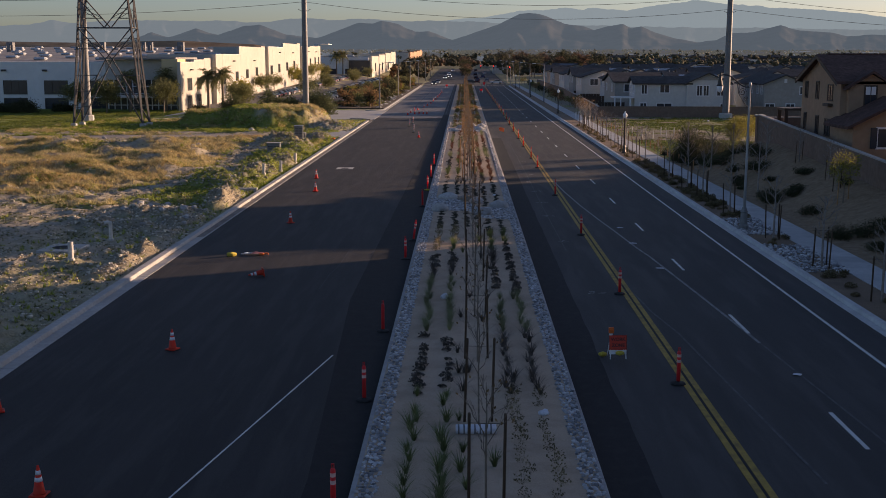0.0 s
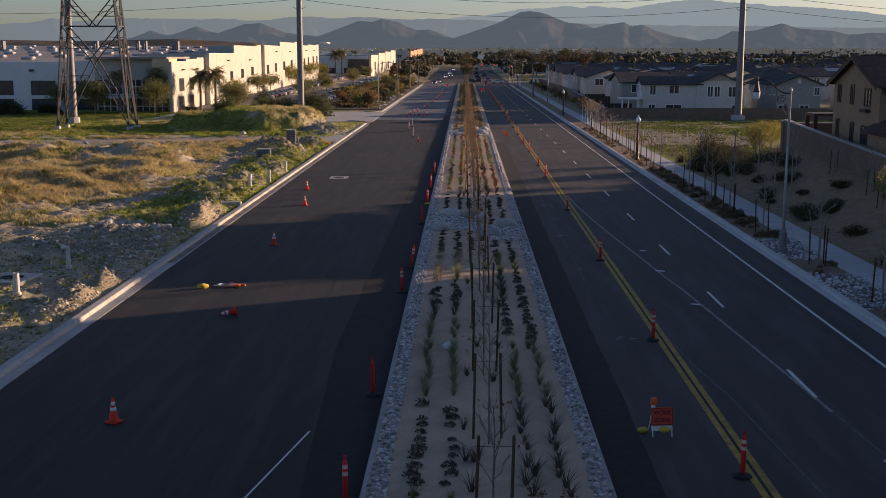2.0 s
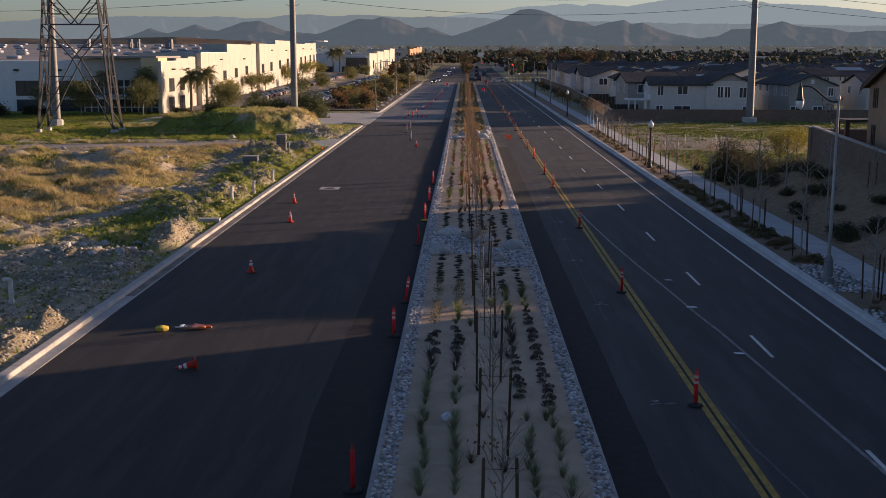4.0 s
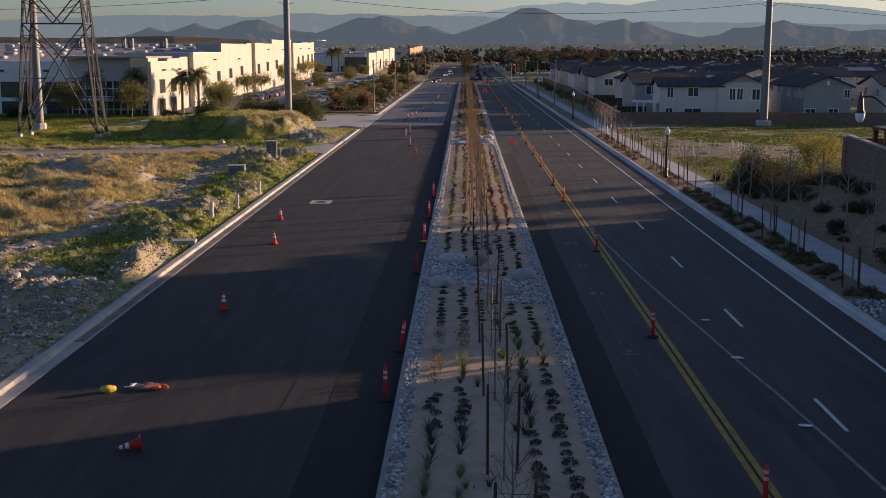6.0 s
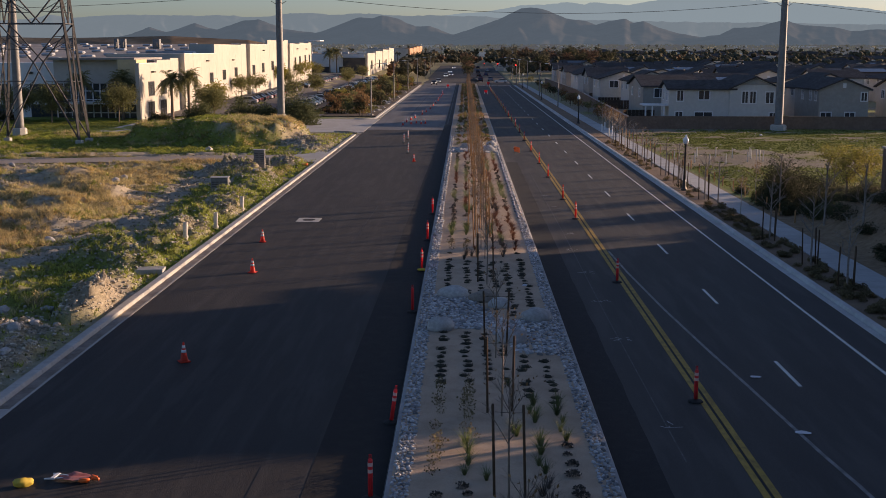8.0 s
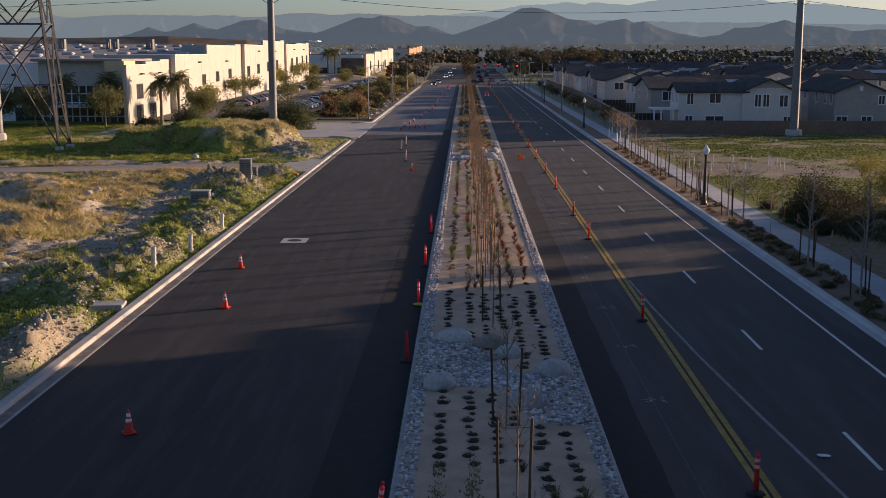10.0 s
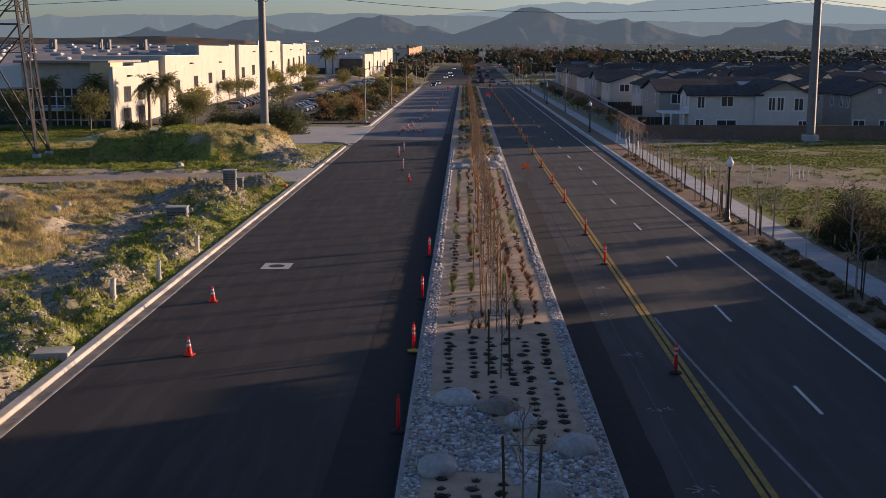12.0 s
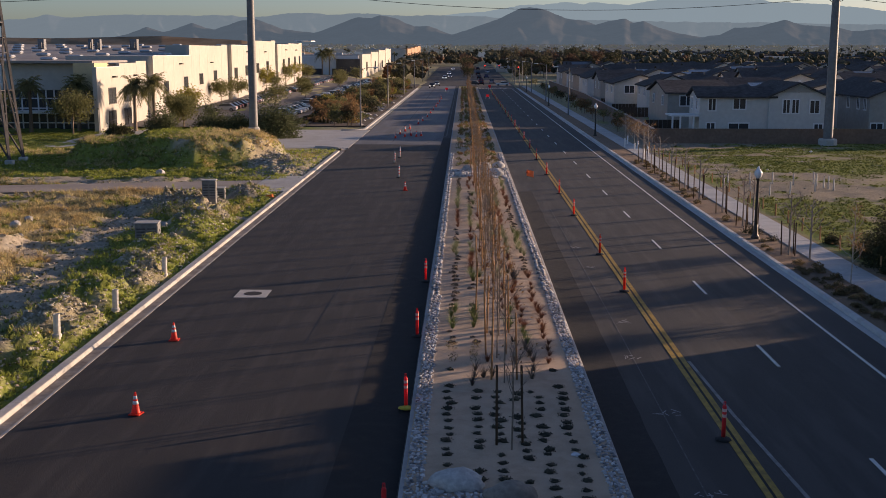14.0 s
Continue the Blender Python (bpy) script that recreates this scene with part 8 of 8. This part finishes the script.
# ---- cars ----
CARPAINT = [surf(n_, c, tuple(v * 1.1 for v in c), 2, 0.3, spec=0.5) for n_, c in (("white_car_paint", (0.6, 0.6, 0.6)), ("black_car_paint", (0.015, 0.015, 0.017)), ("silver_car_paint", (0.32, 0.33, 0.34)), ("red_car_paint", (0.25, 0.03, 0.025)), ("blue_car_paint", (0.04, 0.07, 0.14)))]
CARNAMES = ("white", "black", "silver", "dark red", "blue")
HEADLIGHT = surf("lit_headlamp", (1.0, 0.95, 0.85), (1.0, 0.95, 0.85), 1, 0.3, emit=2.0)
TAIL = surf("tail_lamp", (0.6, 0.02, 0.02), (0.6, 0.02, 0.02), 1, 0.3)


def car_shell(prof, w):
    """A car body from a side outline, rounded in towards the top."""
    g = Geo()
    n = len(prof)
    for s in (-1, 1):
        for u, z in prof:
            g.v.append((s * w * (1 - 0.10 * max(0, z - 0.6)), u, z))
    g.f.append(tuple(range(n)))
    g.f.append(tuple(range(2 * n - 1, n - 1, -1)))
    for i in range(n):
        j = (i + 1) % n
        g.f.append((i, n + i, n + j, j))
    return g


BODY = car_shell([(-2.2, 0.35), (2.2, 0.35), (2.25, 0.62), (2.1, 0.82), (1.1, 0.92), (-1.5, 0.98), (-2.15, 0.95), (-2.25, 0.7)], 0.9)
CABIN = car_shell([(1.15, 0.9), (0.35, 1.42), (-1.1, 1.46), (-1.85, 0.95)], 0.82)
ROOF = car_shell([(0.42, 1.40), (0.3, 1.47), (-1.05, 1.50), (-1.2, 1.44)], 0.72)
WHEEL = Geo().tube([(-0.11, 0, 0), (0.11, 0, 0)], 0.33, 14).mesh("wheel", RUBBER)
HUB = Geo().tube([(-0.12, 0, 0), (0.12, 0, 0)], 0.19, 10).mesh("rim", STEEL)
shells = [(BODY.mesh("body", m), ROOF.mesh("roof", m)) for m in CARPAINT]
CABIN = CABIN.mesh("cabin", GLASS)
LAMPS = Geo().box(-0.78, 2.18, 0.6, -0.45, 2.27, 0.75).mesh("headlight", HEADLIGHT)
TAILS = Geo().box(-0.8, -2.26, 0.72, -0.5, -2.2, 0.88).mesh("tail_light", TAIL)


def car(x, y, z, turn, c, where, lit=False):
    root = thing("car", f"{CARNAMES[c]} car {where}", "car", "cars", (x, y, z), turn)
    part("body", shells[c][0], None, root)
    part("cabin", CABIN, None, root, "dark glazed cabin")
    part("roof", shells[c][1], None, root)
    for sx in (-0.82, 0.82):
        for sy in (-1.4, 1.4):
            w = part("wheel", WHEEL, None, root, at=pose(sx, sy, 0.33))
            part("rim", HUB, None, w)
    for sx in (0.0, 1.23):
        if lit:
            part("headlight", LAMPS, None, root, at=pose(sx, 0, 0))
        part("tail_light", TAILS, None, root, at=pose(sx + 0.03, 0, 0))
    return root


def park_z(x, y):
    u, v = (x + 49.5) / 25.5, (y - 214) / 216
    return (0.22 * (1 - u) + 0.2 * u) * (1 - v) + (2.6 * (1 - u) + 0.9 * u) * v + 0.01


rv = random.Random(3)
for i in range(50):
    y = 250 + 3.4 * i
    if rv.random() < 0.85:
        car(-43.0 + rv.uniform(-0.3, 0.3), y, park_z(-43, y), 90 + rv.uniform(-3, 3), rv.choice((0, 1, 1, 1, 2, 2)), "parked in the business car park")
for i in range(50):
    y = 236 + 3.6 * i
    if rv.random() < 0.75:
        car(-30.5 + rv.uniform(-0.3, 0.3), y, park_z(-30.5, y), -90 + rv.uniform(-3, 3), rv.choice((0, 1, 1, 1, 2)), "parked in the business car park")
for x, y, t, c, l in ((-10.2, 402, 180, 1, True), (-9.3, 425, 180, 2, True), (-6.0, 520, 180, 4, True), (5.5, 436, 0, 1, False), (12.5, 425, 90, 0, False), (6.0, 470, 0, 3, False), (-8, 500, 180, 0, True),
                      (9.6, 455, 0, 2, False), (5.8, 505, 0, 1, False), (9.0, 520, 0, 4, False), (-7, 560, 180, 0, True), (6, 560, 0, 1, False), (11, 590, 0, 0, False), (-6, 640, 180, 0, True), (7, 650, 0, 1, False), (2.5, 432, 90, 1, False)):
    car(x, y, rise(x, y), t, c, "on the road near the junction", l)


# ---- junction ----
def signal(x, y, s, heads):
    root = thing("traffic_signal", "traffic signal mast with red lights at the junction", "traffic light", "traffic signals", (x, y, 0))
    part("mast", Geo().lathe([(0.16, 0), (0.1, 6.6)], 8), STEEL, root)
    part("mast_arm", Geo().tube([(0, 0, 5.8), (s * 11, 0, 6.5)], [0.11, 0.06], 6), STEEL, root)
    for hx in heads:
        h = part("signal_head", bevelled(hx * s - 0.22, -0.15, 5.5, hx * s + 0.22, 0.15, 6.7, 0.04), TOWERSTEEL, root)
        for j, zz in enumerate((6.45, 6.1, 5.75)):
            part("lens", Geo().lathe([(0.17, 0), (0.15, 0.05), (0.06, 0.08)], 10), REDLIGHT if j == 0 else BLACKPAINT, h, "lit red lens" if j == 0 else "", at=pose(hx * s, -0.15, zz, 90, 0, 0))
    return root


signal(17.5, 446, -1, (5.5, 10.5))
signal(16.8, 400, -1, (0.3,))

# ---- the town beyond: trees, palms and roofs out to the hills ----
rd = random.Random(8)
# Base colour lightened, so that a thin haze is already in the foliage.
TOWN_NEAR = surf("dark_town_foliage", (0.055, 0.055, 0.036), (0.11, 0.102, 0.064), 0.9, 0.9, 0.6, 3, island=0.45, spec=0.1)
TOWN_RUSSET = surf("russet_town_foliage", (0.095, 0.055, 0.035), (0.15, 0.09, 0.055), 0.9, 0.9, 0.6, 3, island=0.4, spec=0.1)
# Haze over the far trees is painted in as emission.
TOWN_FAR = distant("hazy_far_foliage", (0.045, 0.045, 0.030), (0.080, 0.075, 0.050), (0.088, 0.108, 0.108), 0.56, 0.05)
CLOD = [lump(ICO1, rd, 1, 1, 1, 0.55) for _ in range(10)]


def town_trees(name, label, mat, n, seed, hmin, hmax, clods, sprays, ymin, ymax):
    """Far trees: uneven heaps of small foliage clods with loose sprays round them."""
    rng = random.Random(seed)
    V, F, base_ = [], [], 0
    for _ in range(n):
        y = ymin * (ymax / ymin) ** rng.random()
        half = 0.47 * y + 30
        x = rng.uniform(-half, half)
        if -17 < x < 19 and y < 725 or (-128 < x < -30 and 430 < y < 1160) or (22 < x < 175 and y < 520):
            continue
        h = rng.uniform(hmin, hmax)
        o = np.array((x, y, rise(x, y)))
        for _ in range(clods):
            r = h * rng.uniform(0.13, 0.24)
            v, f = CLOD[rng.randrange(10)]
            V.append(np.array(v) * (r, r, r * 0.9) + o + (rng.gauss(0, h * 0.2), rng.gauss(0, h * 0.2), h * rng.uniform(0.28, 0.82)))
            F += [tuple(base_ + i for i in q) for q in f]
            base_ += len(v)
        for _ in range(sprays):
            c = o + (rng.gauss(0, h * 0.27), rng.gauss(0, h * 0.27), h * rng.uniform(0.2, 1.0))
            a = np.array((rng.gauss(0, 1), rng.gauss(0, 1), rng.gauss(0, 0.8))) * h * 0.035
            b = np.array((rng.gauss(0, 1), rng.gauss(0, 1), rng.gauss(0, 0.8))) * h * 0.035
            V.append(np.array((c - a, c + b, c + a - b)))
            F.append((base_, base_ + 1, base_ + 2))
            base_ += 3
    me_ = bpy.data.meshes.new(name)
    me_.from_pydata(np.concatenate(V).tolist(), [], F)
    me_.materials.append(mat)
    return tagged(new(name, me_), label, "trees", kind="stuff")


town_trees("town_trees", "dark street trees spread over the nearer town", TOWN_NEAR, 1500, 1, 4, 9, 8, 26, 455, 1150)
town_trees("town_trees", "russet winter trees in the nearer town", TOWN_RUSSET, 260, 3, 4, 8, 7, 30, 455, 1000)
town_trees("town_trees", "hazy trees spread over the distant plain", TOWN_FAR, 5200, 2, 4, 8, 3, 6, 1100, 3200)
V, F = [], []
for _ in range(110):
    y = 620 * (1500 / 620) ** rd.random()
    x = rd.uniform(-0.1 * y, 0.47 * y)
    if -16 < x < 20 or (22 < x < 175 and y < 560):
        continue
    h = rd.uniform(6, 10)
    k_ = len(V)
    w = 0.16 + y * 0.0001
    z0 = rise(x, y)
    V += [(x - w, y, z0), (x + w, y, z0), (x + w * 0.7, y, z0 + h), (x - w * 0.7, y, z0 + h)]
    h += z0
    F.append((k_, k_ + 1, k_ + 2, k_ + 3))
    for _ in range(12):
        a = rd.uniform(0, 6.28)
        k_ = len(V)
        u = Vector((math.cos(a), rd.uniform(-1, 1), math.sin(a) * 0.8)) * rd.uniform(1.3, 2.3)
        V += [(x, y, h), (x + u.x * 0.6 + 0.3, y + u.y * 0.5, h + u.z * 0.6 + 0.4), (x + u.x, y + u.y, h + u.z - 0.2), (x + u.x * 0.6 - 0.3, y + u.y * 0.5, h + u.z * 0.6 - 0.4)]
        F.append((k_, k_ + 1, k_ + 2, k_ + 3))
me = bpy.data.meshes.new("town_palms")
me.from_pydata(V, [], F)
me.materials.append(TOWN_NEAR)
tagged(new("town_palms", me), "tall palms rising above the distant town", "palms", kind="stuff")
# Far roofs and sheds carry painted haze, again as emission.
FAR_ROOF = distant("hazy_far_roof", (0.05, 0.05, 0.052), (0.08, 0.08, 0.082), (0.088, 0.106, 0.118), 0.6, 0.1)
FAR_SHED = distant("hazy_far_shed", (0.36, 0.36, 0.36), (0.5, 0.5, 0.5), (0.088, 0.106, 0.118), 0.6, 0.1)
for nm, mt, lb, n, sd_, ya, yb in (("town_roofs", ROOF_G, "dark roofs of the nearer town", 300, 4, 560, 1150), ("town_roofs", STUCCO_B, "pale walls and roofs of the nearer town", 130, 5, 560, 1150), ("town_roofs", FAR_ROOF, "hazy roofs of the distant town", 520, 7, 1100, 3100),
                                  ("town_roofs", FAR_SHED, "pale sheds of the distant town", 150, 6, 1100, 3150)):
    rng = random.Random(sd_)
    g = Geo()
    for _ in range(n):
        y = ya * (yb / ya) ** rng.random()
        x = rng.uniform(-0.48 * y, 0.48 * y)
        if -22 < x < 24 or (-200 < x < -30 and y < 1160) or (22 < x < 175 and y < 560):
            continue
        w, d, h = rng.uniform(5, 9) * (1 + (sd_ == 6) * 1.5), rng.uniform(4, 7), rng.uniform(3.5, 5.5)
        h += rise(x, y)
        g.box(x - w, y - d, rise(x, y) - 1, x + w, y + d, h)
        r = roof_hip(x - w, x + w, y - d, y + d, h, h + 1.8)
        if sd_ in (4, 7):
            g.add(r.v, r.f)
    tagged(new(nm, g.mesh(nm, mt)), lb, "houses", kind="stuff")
for i in range(64):
    s = rd.choice((-1, -1, 1))
    x, y = s * rd.uniform(20, 34), 455 + 500 * rd.random()
    if s < 0 and x < -24:
        x = -18 - rd.random() * 15
    tree(x, y, rise(x, y), rd.uniform(5, 9), rd.uniform(2, 3.2), 500, 0.32, rd.choice((TOWN_NEAR, LEAF_DK, TOWN_RUSSET)), "street tree lining the distant boulevard", group="boulevard trees", trunk=0.15)
for i in range(10):
    tree(1.0 + rd.uniform(-1, 1), 455 + 24 * i, rise(0, 455 + 24 * i), rd.uniform(6, 10), 2.4, 500, 0.3, rd.choice((TOWN_RUSSET, LEAF_DK)), "tree on the far median beyond the junction", group="boulevard trees", trunk=0.12)
for i in range(16):
    x, y = 20 + 46 * rd.random(), 500 + 190 * rd.random()
    tree(x, y, rise(x, y), rd.uniform(9, 14), rd.uniform(3.4, 5.0), 1000, 0.42, (TOWN_RUSSET, LEAF_DK, TOWN_NEAR)[i % 3], "tall street tree beyond the junction", group="boulevard trees", trunk=0.25)
